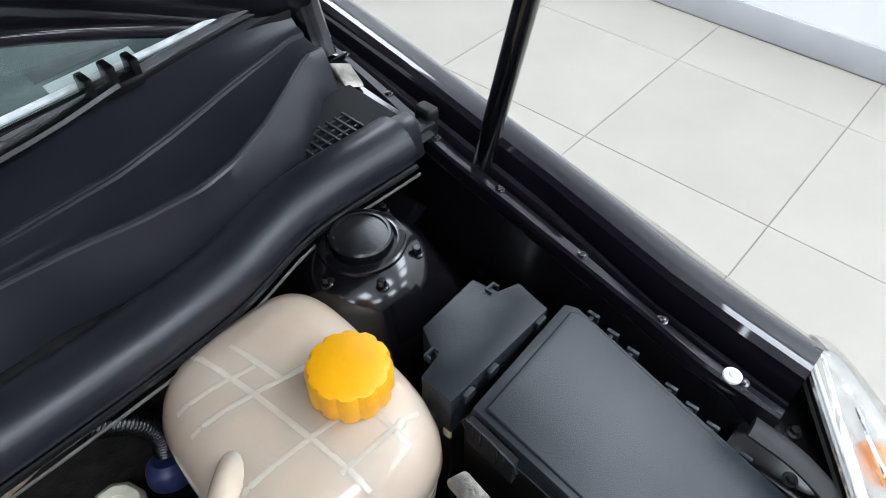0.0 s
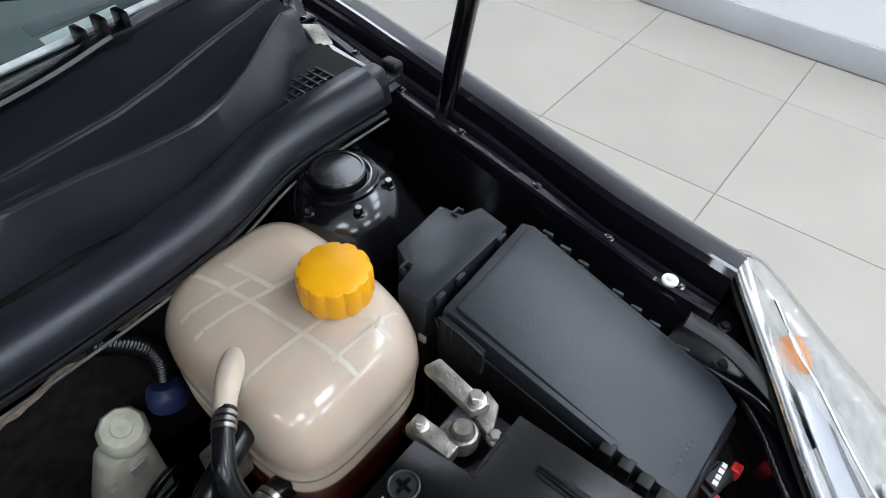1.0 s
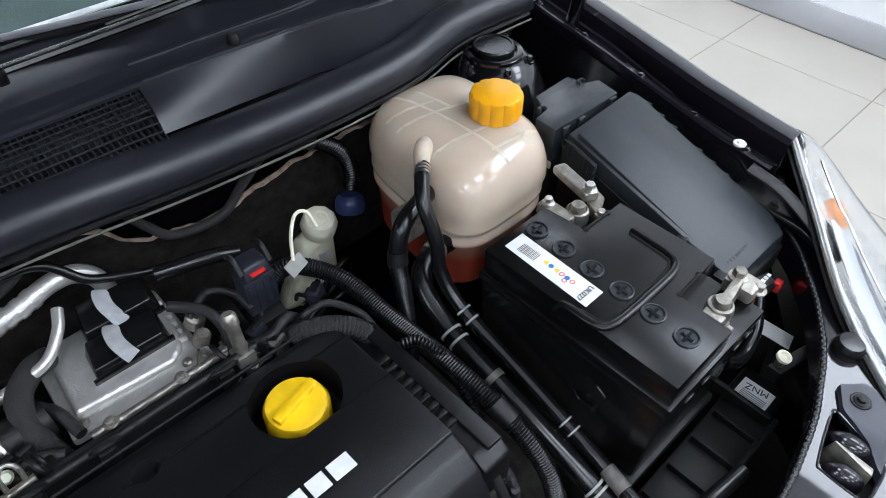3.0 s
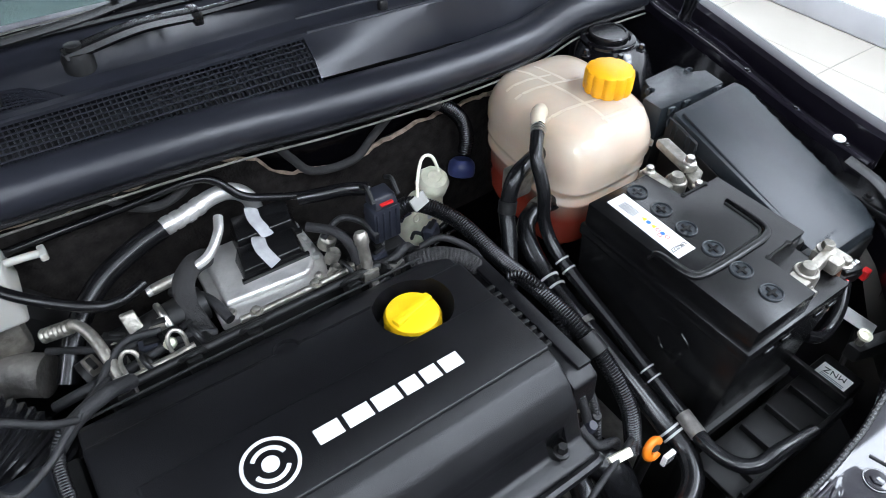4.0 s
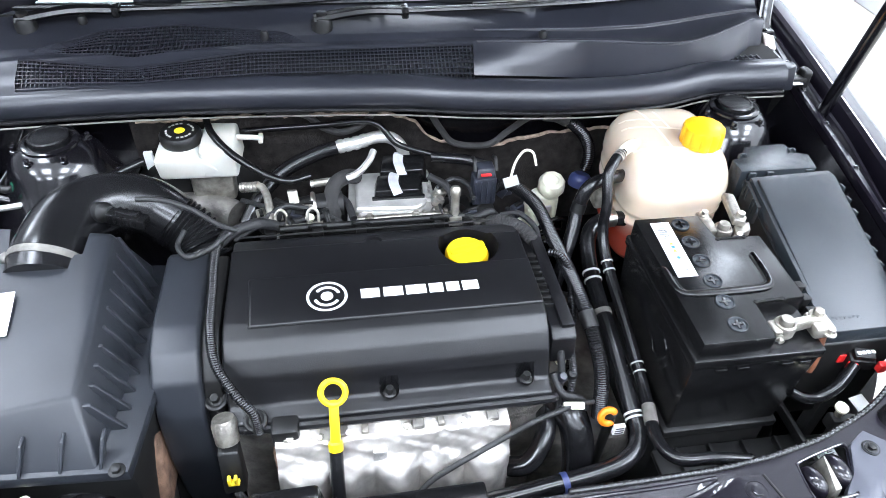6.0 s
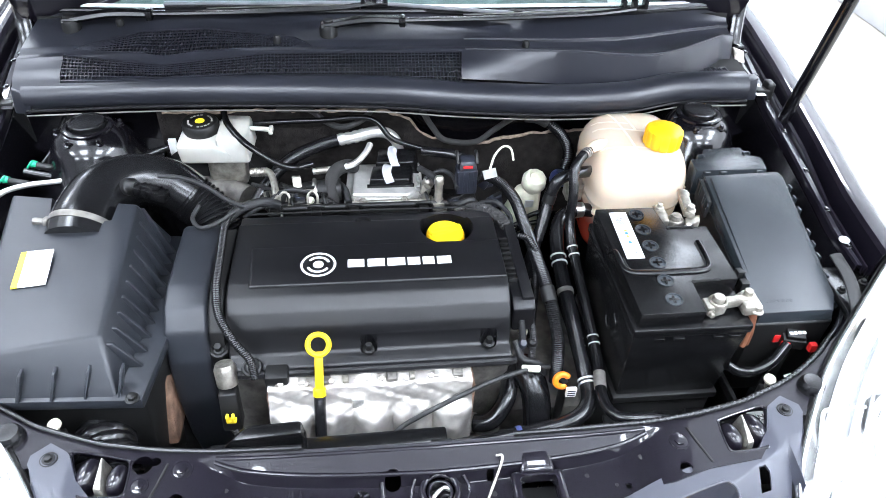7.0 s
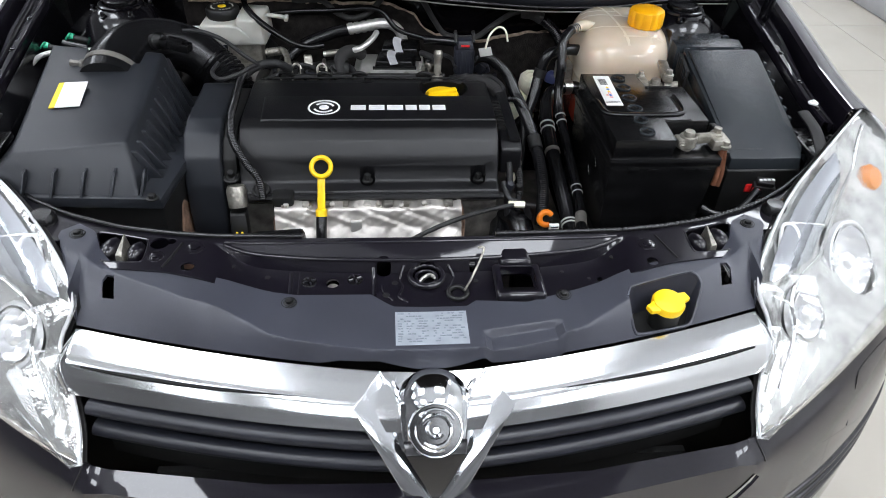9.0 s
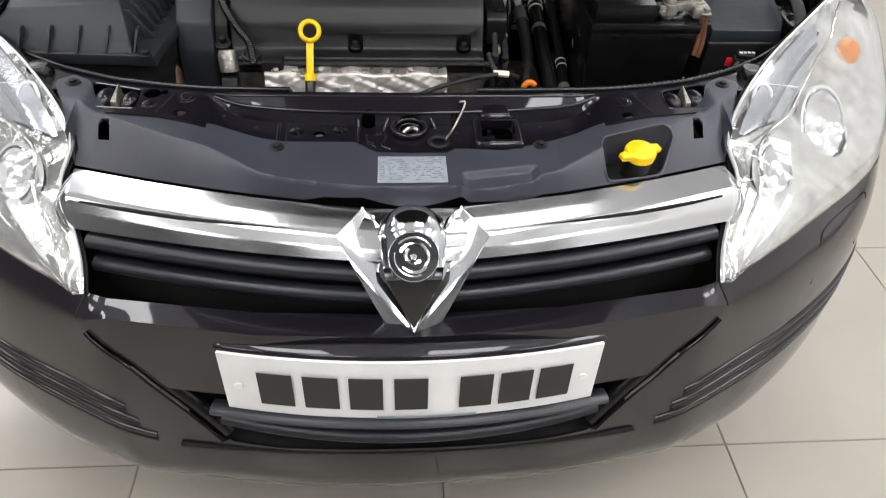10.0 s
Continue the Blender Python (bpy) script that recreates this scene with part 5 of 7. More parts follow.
# emblem and lettering drawn as plain white shapes
em = Vector((-0.154, -0.318, 0.8203))
mb = part("emblem", ring(0.0250, 0.0018, em, n=48, m=8, flat=0.5), LETTER, cvr, "round white emblem")
part("emblem_motif", joined(*[tube([em + Vector((q * math.cos(w), q * math.sin(w), 0)) for w in steps(w0, w0 + sp, 10)], 0.0021, 8, 2, flat=0.4) for q, w0, sp in ((0.016, 0.3, 2.2), (0.016, 3.5, 2.2))], disc(0.008, 0.0012, em - Vector((0, 0, 0.0006)), n=20)), LETTER, mb)
for x, w in ((-0.110, 0.025), (-0.080, 0.026), (-0.050, 0.027), (-0.019, 0.019), (0.004, 0.018), (0.026, 0.022)):
    part("lettering_bar", block(x, x + w, -0.327, -0.310, 0.8195, 0.8208, 0.0004, 1), LETTER, cvr)
for x in (-0.083, 0.096):
    part("cover_bolt", bolt((x, -0.428, 0.746), 0.0055, 0.010), DARK, cvr)
part("cover_lip", tube([(-0.27, -0.447, 0.728), (-0.22, -0.452, 0.732), (0.09, -0.452, 0.732), (0.135, -0.447, 0.728)], 0.006, 8, 6), COVER, cvr)
part("rear_rail", tube([(-0.275, -0.169, 0.804), (-0.1, -0.168, 0.805), (0.115, -0.168, 0.804)], 0.0016, 8), DARK, cvr)
part("cover_well", lathe([(0.0435, 0), (0.0435, 0.004), (0, 0.004)], (0.050, -0.232, 0.763), n=36), PIT, cvr)

oc = thing("oil_filler_cap", (0.049, -0.232, 0.768), "yellow plastic oil filler cap with a grip bar", "cap")
part("lid", lathe([(0.031, 0), (0.032, 0.004), (0.032, 0.030), (0.029, 0.036), (0.024, 0.038), (0, 0.0385)], (0.049, -0.232, 0.768), n=44), YELLOW, oc)
part("grip", moved(joined(block(-0.027, 0.027, -0.006, 0.006, 0, 0.008, 0.003)), Matrix.Translation((0.049, -0.232, 0.804)) @ pose(0, 0, 0, 0, 0, 14)), YELLOW, oc)

# cable duct beside the cover
duct = part("cable_duct", extrude_x([(-0.185, 0.72), (-0.19, 0.788), (-0.38, 0.792), (-0.397, 0.784), (-0.400, 0.74)], 0.135, 0.170, 0.004), COVER, eng)
for k in range(9):
    part("duct_tooth", block(0.136, 0.150, -0.345 + 0.012 * k, -0.339 + 0.012 * k, 0.788, 0.797, 0.001), DARK, duct)
part("duct_lid", block(0.150, 0.168, -0.385, -0.20, 0.790, 0.797, 0.002), COVER, duct)

# timing belt cover
part("timing_cover", extrude_x([(-0.195, 0.45), (-0.195, 0.806), (-0.21, 0.814), (-0.345, 0.816), (-0.380, 0.806), (-0.408, 0.780), (-0.425, 0.735), (-0.432, 0.66), (-0.425, 0.56), (-0.40, 0.45)], -0.372, -0.312, 0.006, 3), BOXGREY, eng, "grey plastic timing belt cover")
part("cover_seam", extrude_x([(-0.20, 0.6), (-0.20, 0.80), (-0.345, 0.808), (-0.378, 0.797), (-0.402, 0.772), (-0.416, 0.73), (-0.42, 0.6)], -0.312, -0.290, 0.003), DARK, eng)

# heat shield over the exhaust manifold
def shield(x, v):
    b = 0.022 * abs(math.sin((x + 0.225) / 0.058 * math.pi)) ** 0.8 * interp(v, [0, 0.3, 0.45, 1], [0, 0.05, 1, 1])
    b *= 0.45 + 0.55 * abs(math.sin(x * 31 + 0.7))
    w = 0.0006 * (math.sin(x * 190 + v * 21) + math.sin(x * 117 - v * 47 + 1.3) + math.sin(x * 61 + v * 83 + 0.4) * math.sin(x * 260))
    e = 0.006 * math.sin(x * 88) * math.sin(x * 33 + 1) * max(0, 1 - v * 5)
    return (x, -0.440 - interp(v, [0, 0.12, 0.32, 0.4, 1], [0.0, 0.035, 0.045, 0.052, 0.062]) - b - w, 0.728 + e + w * 0.5 - interp(v, [0, 0.12, 0.32, 0.4, 1], [0.0, 0.004, 0.035, 0.05, 0.24]))


hs = part("heat_shield", sheet([[shield(x, v) for v in steps(0, 1, 60)] for x in steps(-0.228, 0.066, 120)], 0.002), FOIL, eng, "crinkled bright aluminium heat shield", sharp=60)
for k in range(8):
    x = -0.21 + 0.036 * k
    part("shield_bolt", bolt((x, -0.466, 0.724 - 0.004 * (k % 2)), 0.0045, 0.006, (0, -0.4, 1)), (FOIL, LEAD, FOIL)[k % 3], hs)
    if k == 3:
        part("shield_tab", block(x - 0.008, x + 0.010, -0.488, -0.480, 0.688, 0.708, 0.002), ALU, hs)
for k in range(9):
    x = -0.208 + 0.032 * k
    part("flange_gap", block(x - 0.010, x - 0.001 + 0.003 * (k % 3), -0.470, -0.456, 0.718, 0.7290, 0.002), (LEAD, FOIL, DULLALU)[k % 3], hs)
part("lifting_eye", frustum([(0.045, -0.455, 0.69), (0.062, -0.455, 0.69), (0.062, -0.450, 0.69), (0.045, -0.450, 0.69)], [(0.046, -0.455, 0.735), (0.060, -0.455, 0.735), (0.060, -0.450, 0.735), (0.046, -0.450, 0.735)], 0.002), DARK, hs)
part("manifold", block(-0.235, 0.075, -0.47, -0.41, 0.45, 0.70, 0.01), RUST, eng)
part("shield_corner", block(-0.232, -0.198, -0.468, -0.440, 0.708, 0.742, 0.005), DARK, hs)

# dipstick
fr = thing("fuel_rail", (-0.10, -0.125, 0.70), "bare steel fuel rail behind the engine cover", "fuel rail")
for pts in ([(-0.250, -0.132, 0.783), (-0.205, -0.129, 0.785), (-0.157, -0.126, 0.786)], [(-0.104, -0.121, 0.785), (-0.030, -0.122, 0.786), (0.056, -0.122, 0.787)]):
    part("rail", tube(pts, 0.0042, 12), LEAD, fr)
for x in (-0.220, -0.172):
    part("loop", tube([(x - 0.008, -0.126, 0.786), (x - 0.008, -0.118, 0.802), (x, -0.114, 0.808), (x + 0.008, -0.118, 0.802), (x + 0.008, -0.126, 0.786)], 0.0024, 8, 6), LEAD, fr)
for x in (-0.085, -0.012, 0.034):
    part("rail_nut", bolt((x, -0.122, 0.788), 0.005, 0.005), LEAD, fr)
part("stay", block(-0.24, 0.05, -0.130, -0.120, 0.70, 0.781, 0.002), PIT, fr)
ds = thing("dipstick", (-0.155, -0.478, 0.60), "yellow oil dipstick with a ring handle", "dipstick")
ax = Vector((0, -0.30, 0.95))
part("loop", ring(0.0148, 0.0040, (-0.153, -0.446, 0.784), (0.0, -0.80, 0.60), 32, 10), YELLOW, ds)
part("handle", frustum([(-0.1610, -0.484, 0.724), (-0.1485, -0.484, 0.724), (-0.1485, -0.475, 0.726), (-0.1610, -0.475, 0.726)], [(-0.1595, -0.454, 0.770), (-0.1475, -0.454, 0.770), (-0.1475, -0.446, 0.772), (-0.1595, -0.446, 0.772)], 0.003), YELLOW, ds)
part("collar", lathe([(0.009, 0), (0.009, 0.010), (0.007, 0.012), (0, 0.012)], (-0.155, -0.482, 0.716), (0, 0.5, 0.86), 20), YELLOW, ds)
part("guide_tube", tube([(-0.155, -0.481, 0.718), (-0.1555, -0.501, 0.690), (-0.156, -0.532, 0.62), (-0.156, -0.556, 0.50), (-0.156, -0.55, 0.36)], 0.0085, 12), RUBBER, ds)

# fuel rail, injectors and engine control unit behind the cover
fr = part("fuel_rail", tube([(-0.245, -0.146, 0.796), (-0.1, -0.146, 0.798), (0.06, -0.144, 0.797)], 0.005, 12), DARK, eng)
for x in (-0.235, -0.165, -0.10, 0.02):
    part("injector_clip", joined(ring(0.012, 0.003, (x, -0.150, 0.800), (0, 0.7, 0.5), 20, 8), block(x - 0.008, x + 0.008, -0.158, -0.140, 0.780, 0.800, 0.002)), DARK, fr)
for x in (-0.23, -0.155, -0.08, -0.005, 0.07):
    part("intake_runner", tube([(x, -0.12, 0.72), (x, -0.06, 0.715), (x, -0.01, 0.68), (x, 0.02, 0.58)], 0.026, 12), DARK, eng)
part("manifold_log", tube([(-0.27, 0.0, 0.66), (0.0, 0.0, 0.66), (0.10, 0.0, 0.66)], 0.05, 16), DARK, eng)

ecu = thing("control_unit", (-0.045, -0.035, 0.735), "cast aluminium engine control unit with strapped black plugs", "control unit")
part("base", prism([(-0.120, -0.097), (0.004, -0.104), (0.018, -0.092), (0.028, -0.060), (0.028, 0.030), (-0.112, 0.030)], 0.752, 0.764, 0.003), ALU, ecu)
part("lid", prism([(-0.108, -0.078), (-0.004, -0.086), (0.010, -0.074), (0.020, -0.050), (0.018, 0.022), (-0.102, 0.022)], 0.764, 0.773, 0.004, inset=0.05), ALU, ecu)
part("base_foot", block(-0.10, 0.02, -0.08, 0.02, 0.70, 0.753, 0), PIT, ecu)
for k in range(6):
    part("fin", moved(block(-0.0012, 0.0012, -0.008, 0.008, 0, 0.007, 0.0006), Matrix.Translation((0.013 + 0.0008 * k, -0.062 + 0.013 * k, 0.765)) @ pose(0, 0, 0, 0, 0, 80)), ALU, ecu)
for k, (y, h) in enumerate(((-0.036, 0.022), (0.008, 0.032))):
    x0 = -0.074 + 0.012 * k
    pg = part("plug", joined(frustum([(x0, y - 0.022, 0.772), (x0 + 0.082, y - 0.024, 0.772), (x0 + 0.086, y + 0.019, 0.772), (x0 + 0.004, y + 0.019, 0.772)], [(x0 + 0.003, y - 0.020, 0.772 + h * 0.75), (x0 + 0.074, y - 0.021, 0.772 + h * 0.75), (x0 + 0.082, y + 0.014, 0.772 + h), (x0 + 0.010, y + 0.016, 0.772 + h)], 0.002), block(x0 - 0.003, x0 + 0.084, y - 0.0255, y - 0.021, 0.772, 0.779, 0.001)), BATT, ecu, "glossy black plug")
    part("strap", tube([(x0 + 0.040, y - 0.027, 0.775 + h * 0.45), (x0 + 0.036, y - 0.018, 0.7735 + h * 0.82), (x0 + 0.034, y - 0.004, 0.7740 + h * 0.90), (x0 + 0.036, y + 0.010, 0.7735 + h * 0.99), (x0 + 0.040, y + 0.020, 0.770 + h), (x0 + 0.043, y + 0.028, 0.765 + h * 0.7)], 0.0085, 8, 8, flat=0.14), TAPE, pg)
for x, y in ((-0.104, -0.086), (0.006, -0.090), (0.021, 0.022), (-0.098, 0.024)):
    part("screw", bolt((x, y, 0.764), 0.0042, 0.004), STEEL, ecu)
part("edge_rail", tube([(-0.106, -0.106, 0.752), (-0.088, -0.112, 0.748), (0.0, -0.114, 0.750), (0.030, -0.112, 0.762)], 0.003, 8), STEEL, ecu)

# ---- battery ----
bat = thing("battery", (0.378, -0.36, 0.655), "black car battery with a white label on its lid", "battery")
case = part("case", frustum([(0.298, -0.470, 0.655), (0.458, -0.470, 0.655), (0.458, -0.246, 0.655), (0.298, -0.246, 0.655)], [(0.291, -0.479, 0.800), (0.465, -0.479, 0.800), (0.465, -0.238, 0.800), (0.291, -0.238, 0.800)], 0.004), BATT, bat)
part("rim", block(0.289, 0.467, -0.481, -0.236, 0.799, 0.815, 0.003), BATT, bat)
top = [(0.294, -0.477), (0.388, -0.477), (0.390, -0.418), (0.430, -0.416), (0.462, -0.414), (0.462, -0.292), (0.397, -0.292), (0.392, -0.239), (0.294, -0.239)]
lid = part("lid", prism(top, 0.813, 0.845, 0.0008), BATT, bat)
for k in range(6):
    y = -0.257 - 0.0388 * k
    pg = part("cell_plug", lathe([(0.0128, 0), (0.0128, 0.0018), (0.0118, 0.0022), (0.0108, 0.0018), (0.0104, 0.0004), (0, 0.0004)], (0.357 - 0.0015 * k, y, 0.8448), n=28), FUSE, lid)
    part("plug_slot", joined(block(0.350 - 0.0015 * k, 0.364 - 0.0015 * k, y - 0.0015, y + 0.0015, 0.8446, 0.8468, 0), moved(block(-0.007, 0.007, -0.0015, 0.0015, 0, 0.0022, 0), Matrix.Translation((0.357 - 0.0015 * k, y, 0.8445)) @ pose(0, 0, 0, 0, 0, 85))), BATT, pg)
part("handle", tube([(0.434, -0.328, 0.846), (0.4335, -0.350, 0.8468), (0.432, -0.374, 0.847), (0.4275, -0.388, 0.847), (0.415, -0.3945, 0.847), (0.39, -0.396, 0.847), (0.34, -0.396, 0.847), (0.312, -0.394, 0.847), (0.3005, -0.388, 0.847), (0.2965, -0.374, 0.847), (0.295, -0.345, 0.8465), (0.2905, -0.338, 0.838)], 0.0046, 12, 6, flat=0.55), BATT, bat, "folded carrying strap")
part("strap_groove", tube([(0.428, -0.330, 0.8452), (0.426, -0.372, 0.8452), (0.420, -0.385, 0.8452), (0.395, -0.3885, 0.8452), (0.32, -0.3885, 0.8452), (0.306, -0.384, 0.8452), (0.303, -0.360, 0.8452)], 0.0014, 6, 6), PIT, bat)
for x0, y0, x1, y1 in ((0.392, -0.4165, 0.430, -0.4145), (0.398, -0.2925, 0.438, -0.2925)):
    part("lid_slot", tube([(x0, y0, 0.8452), (x1, y1, 0.8452)], 0.0016, 6), PIT, bat)
    for x, y in ((x0, y0), (x1, y1)):
        part("slot_end", disc(0.0032, 0.0010, (x, y, 0.8450), n=14), PIT, bat)
lb = part("label", prism([(0.309, -0.362), (0.337, -0.362), (0.341, -0.250), (0.313, -0.250)], 0.845, 0.8457, 0), PAPER, bat, "white battery label with symbols")
random.seed(7)
for k in range(13):
    w = 0.0005 + 0.0009 * random.random()
    part("barcode_bar", block(0.318, 0.331, -0.2625 - 0.0018 * k - w, -0.2625 - 0.0018 * k, 0.8455, 0.8460, 0), PRINT, lb, smooth=False)
for k, (dx, y, mt) in enumerate(((0.3265, -0.2955, YELPRINT), (0.3262, -0.3030, BLUEPRINT), (0.3258, -0.3105, YELPRINT), (0.3255, -0.3180, REDPRINT), (0.3252, -0.3250, BLUEPRINT), (0.3250, -0.3320, REDPRINT), (0.3205, -0.3250, REDPRINT))):
    sh = prism([(dx - 0.0034, y - 0.0030), (dx + 0.0034, y - 0.0030), (dx, y + 0.0034)], 0.8455, 0.8460) if mt is YELPRINT else (ring(0.0024, 0.0006, (dx, y, 0.8457), n=20, m=6, flat=0.4) if mt is REDPRINT else lathe([(0.0029, 0), (0.0029, 0.0005), (0, 0.0005)], (dx, y, 0.8455), n=18))
    part("symbol", sh, mt, lb, smooth=False)
words("UK027", 0.0085, Matrix.Translation((0.3225, -0.350, 0.8458)) @ pose(0, 0, 0, 0, 0, 180), PRINT, lb)
for y in (-0.44, -0.29):
    part("rim_notch", block(0.31 if y < -0.4 else 0.33, 0.35, y, y + 0.001, 0.80, 0.8155, 0), DARK, bat)
for x in (0.322, 0.352, 0.412, 0.436):
    part("rim_tab", block(x, x + 0.016, -0.4825, -0.479, 0.792, 0.797, 0.001), BATT, bat)
# recycling marks moulded in the side
part("moulded_mark", joined(*[tube([(0.2915, -0.395 + 0.02 * math.cos(a), 0.755 + 0.02 * math.sin(a)), (0.2912, -0.395 + 0.024 * math.cos(a + 0.7), 0.755 + 0.024 * math.sin(a + 0.7)), (0.2915, -0.395 + 0.02 * math.cos(a + 1.4), 0.755 + 0.02 * math.sin(a + 1.4))], 0.0012, 6) for a in (0, 2.1, 4.2)]), BATT, bat)
part("terminal_post", lathe([(0.0095, 0), (0.0086, 0.032), (0.0075, 0.034), (0, 0.034)], (0.424, -0.262, 0.812), n=24), LEAD, bat)
part("terminal_post", lathe([(0.0095, 0), (0.0086, 0.032), (0.0075, 0.034), (0, 0.034)], (0.418, -0.450, 0.812), n=24), LEAD, bat)
part("tray", block(0.292, 0.464, -0.476, -0.24, 0.640, 0.655, 0.004), DARK, bat)
part("tray_lip", block(0.28, 0.50, -0.545, -0.480, 0.612, 0.622, 0.003), DARK, bat)
part("tray_wall", block(0.28, 0.50, -0.548, -0.542, 0.615, 0.640, 0.002), DARK, bat)
part("tray_wall", block(0.492, 0.50, -0.540, -0.42, 0.623, 0.640, 0.002), DARK, bat)
for k in range(4):
    part("tray_rib", block(0.31 + 0.05 * k, 0.314 + 0.05 * k, -0.540, -0.485, 0.621, 0.632, 0.001), DARK, bat)
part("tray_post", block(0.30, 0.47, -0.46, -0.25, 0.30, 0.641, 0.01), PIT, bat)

# clamps
cl = thing("battery_clamp", (0.424, -0.262, 0.818), "dull metal terminal clamp with a fusible strip", "clamp", "terminal clamps")
part("collar", lathe([(0.0092, 0), (0.014, 0), (0.0142, 0.012), (0.0130, 0.016), (0.0108, 0.017), (0.0092, 0.015)], (0.424, -0.262, 0.822), n=28), LEAD, cl)
part("lug", block(0.398, 0.416, -0.268, -0.222, 0.822, 0.838, 0.003), LEAD, cl)
part("bolt", bolt((0.436, -0.286, 0.836), 0.005, 0.007), STEEL, cl)
part("bolt", bolt((0.407, -0.232, 0.838), 0.005, 0.007), STEEL, cl)
part("bridge", prism([(0.432, -0.285), (0.462, -0.272), (0.468, -0.255), (0.440, -0.262)], 0.826, 0.840, 0.002), LEAD, cl)
part("fuse_strip", frustum([(0.436, -0.262, 0.840), (0.452, -0.270, 0.840), (0.458, -0.212, 0.848), (0.442, -0.206, 0.848)], [(0.436, -0.262, 0.852), (0.452, -0.270, 0.852), (0.458, -0.212, 0.860), (0.442, -0.206, 0.860)], 0.003), LEAD, cl)
part("strip_bolt", bolt((0.447, -0.258, 0.851), 0.006, 0.008), STEEL, cl)
c2 = thing("battery_clamp", (0.418, -0.450, 0.818), "dull metal terminal clamp with a side bridge", "clamp", "terminal clamps")
part("collar", lathe([(0.0092, 0), (0.014, 0), (0.0142, 0.012), (0.0130, 0.016), (0.0108, 0.017), (0.0092, 0.015)], (0.418, -0.450, 0.822), n=28), LEAD, c2)
part("ear", joined(block(0.398, 0.410, -0.463, -0.440, 0.822, 0.836, 0.003), bolt((0.402, -0.466, 0.830), 0.004, 0.006, (0, -1, 0))), LEAD, c2)
part("bridge", frustum([(0.428, -0.458, 0.826), (0.466, -0.452, 0.826), (0.466, -0.438, 0.826), (0.428, -0.442, 0.826)], [(0.428, -0.456, 0.840), (0.466, -0.450, 0.840), (0.466, -0.440, 0.840), (0.428, -0.444, 0.840)], 0.003), LEAD, c2)
part("stud_block", joined(block(0.454, 0.482, -0.466, -0.432, 0.818, 0.836, 0.004), bolt((0.466, -0.442, 0.836), 0.007, 0.009), bolt((0.474, -0.464, 0.826), 0.006, 0.008)), LEAD, c2)
part("copper_strap", tube([(0.470, -0.462, 0.822), (0.473, -0.466, 0.79), (0.472, -0.470, 0.775), (0.470, -0.472, 0.760)], 0.0045, 8, 6, flat=0.8), COPPER, c2)
part("copper_strap", tube([(0.482, -0.450, 0.818), (0.486, -0.454, 0.785), (0.486, -0.458, 0.77), (0.483, -0.462, 0.752)], 0.0045, 8, 6, flat=0.8), COPPER, c2)

# ---- fuse box ----
fb = thing("fuse_box", (0.58, -0.30, 0.60), "satin black plastic fuse box with a sloping lid", "fuse box")
LT = [(0.511, -0.430, 0.784), (0.630, -0.430, 0.784), (0.642, -0.405, 0.791), (0.636, -0.190, 0.865), (0.629, -0.180, 0.868), (0.496, -0.186, 0.868)]


def lower(pts, d, g=0.0):
    cx, cy = 0.575, -0.30
    return [(x + (x - cx) * g, y + (y - cy) * g, z - d) for x, y, z in pts]


fl2 = part("lid", frustum(lower(LT, 0.022, 0.03), LT, 0.0013), FUSE, fb)
part("lid_panel", frustum(lower(LT, 0.001, -0.07), lower(LT, -0.0025, -0.085), 0.001), FUSE, fl2)
part("body", frustum([(x, y, 0.60) for x, y, z in lower(LT, 0, 0.02)], lower(LT, 0.020, 0.05), 0.003), DARK, fb)
for y in (-0.200, -0.222, -0.244, -0.286, -0.308, -0.330, -0.364, -0.386, -0.408):
    z = interp(y, [-0.430, -0.180], [0.784, 0.868]) - 0.012
    part("lid_clip", joined(block(0.636, 0.652, y - 0.0022, y + 0.0022, z - 0.010, z, 0.0006), block(0.648, 0.652, y - 0.006, y + 0.006, z - 0.012, z + 0.002, 0.0008)), FUSE, fb)
# catch window in the long side, its shaded opening drawn as a black block
part("catch_window", frustum([(0.4885, -0.234, 0.815), (0.4945, -0.234, 0.815), (0.4935, -0.188, 0.830), (0.4875, -0.188, 0.830)], [(0.4890, -0.234, 0.8475), (0.4955, -0.234, 0.8475), (0.4945, -0.188, 0.8625), (0.4880, -0.188, 0.8625)], 0.0006), PIT, fb)
for y in (-0.195, -0.202, -0.219, -0.226):
    z = interp(y, [-0.234, -0.188], [0.8475, 0.8625])
    part("catch_tooth", block(0.4868, 0.4885, y - 0.0008, y + 0.0008, z - 0.020, z + 0.001, 0.0003), FUSE, fb)
part("window_rim", tube([(0.4870, -0.187, 0.850), (0.4872, -0.187, 0.8645), (0.4880, -0.235, 0.8490), (0.4878, -0.235, 0.834)], 0.0011, 6, 2), FUSE, fb)
part("catch", joined(block(0.494, 0.508, -0.424, -0.362, 0.745, 0.776, 0.002), *[block(0.497, 0.511, -0.422 + 0.019 * k, -0.409 + 0.019 * k, 0.772, 0.790 + 0.006 * k, 0.0015) for k in range(4)]), DARK, fb)
random.seed(31)
for k in range(3):
    for q in range(7):
        x, y = 0.528 + 0.0065 * q, -0.412 + 0.0075 * k
        part("moulded_bar", moved(block(-0.0022, 0.0022, -0.0022, 0.0022, 0, 0.0007, 0.0002), Matrix.Translation((x, y, interp(y, [-0.405, -0.172], [0.7895, 0.8685]) + 0.0004)) @ pose(0, 0, 0, 18.5, 0, random.uniform(-20, 20))), FUSE, fl2)
rb = thing("relay_box", (0.565, -0.135, 0.70), "satin black plastic relay box beside the fuse box", "relay box")
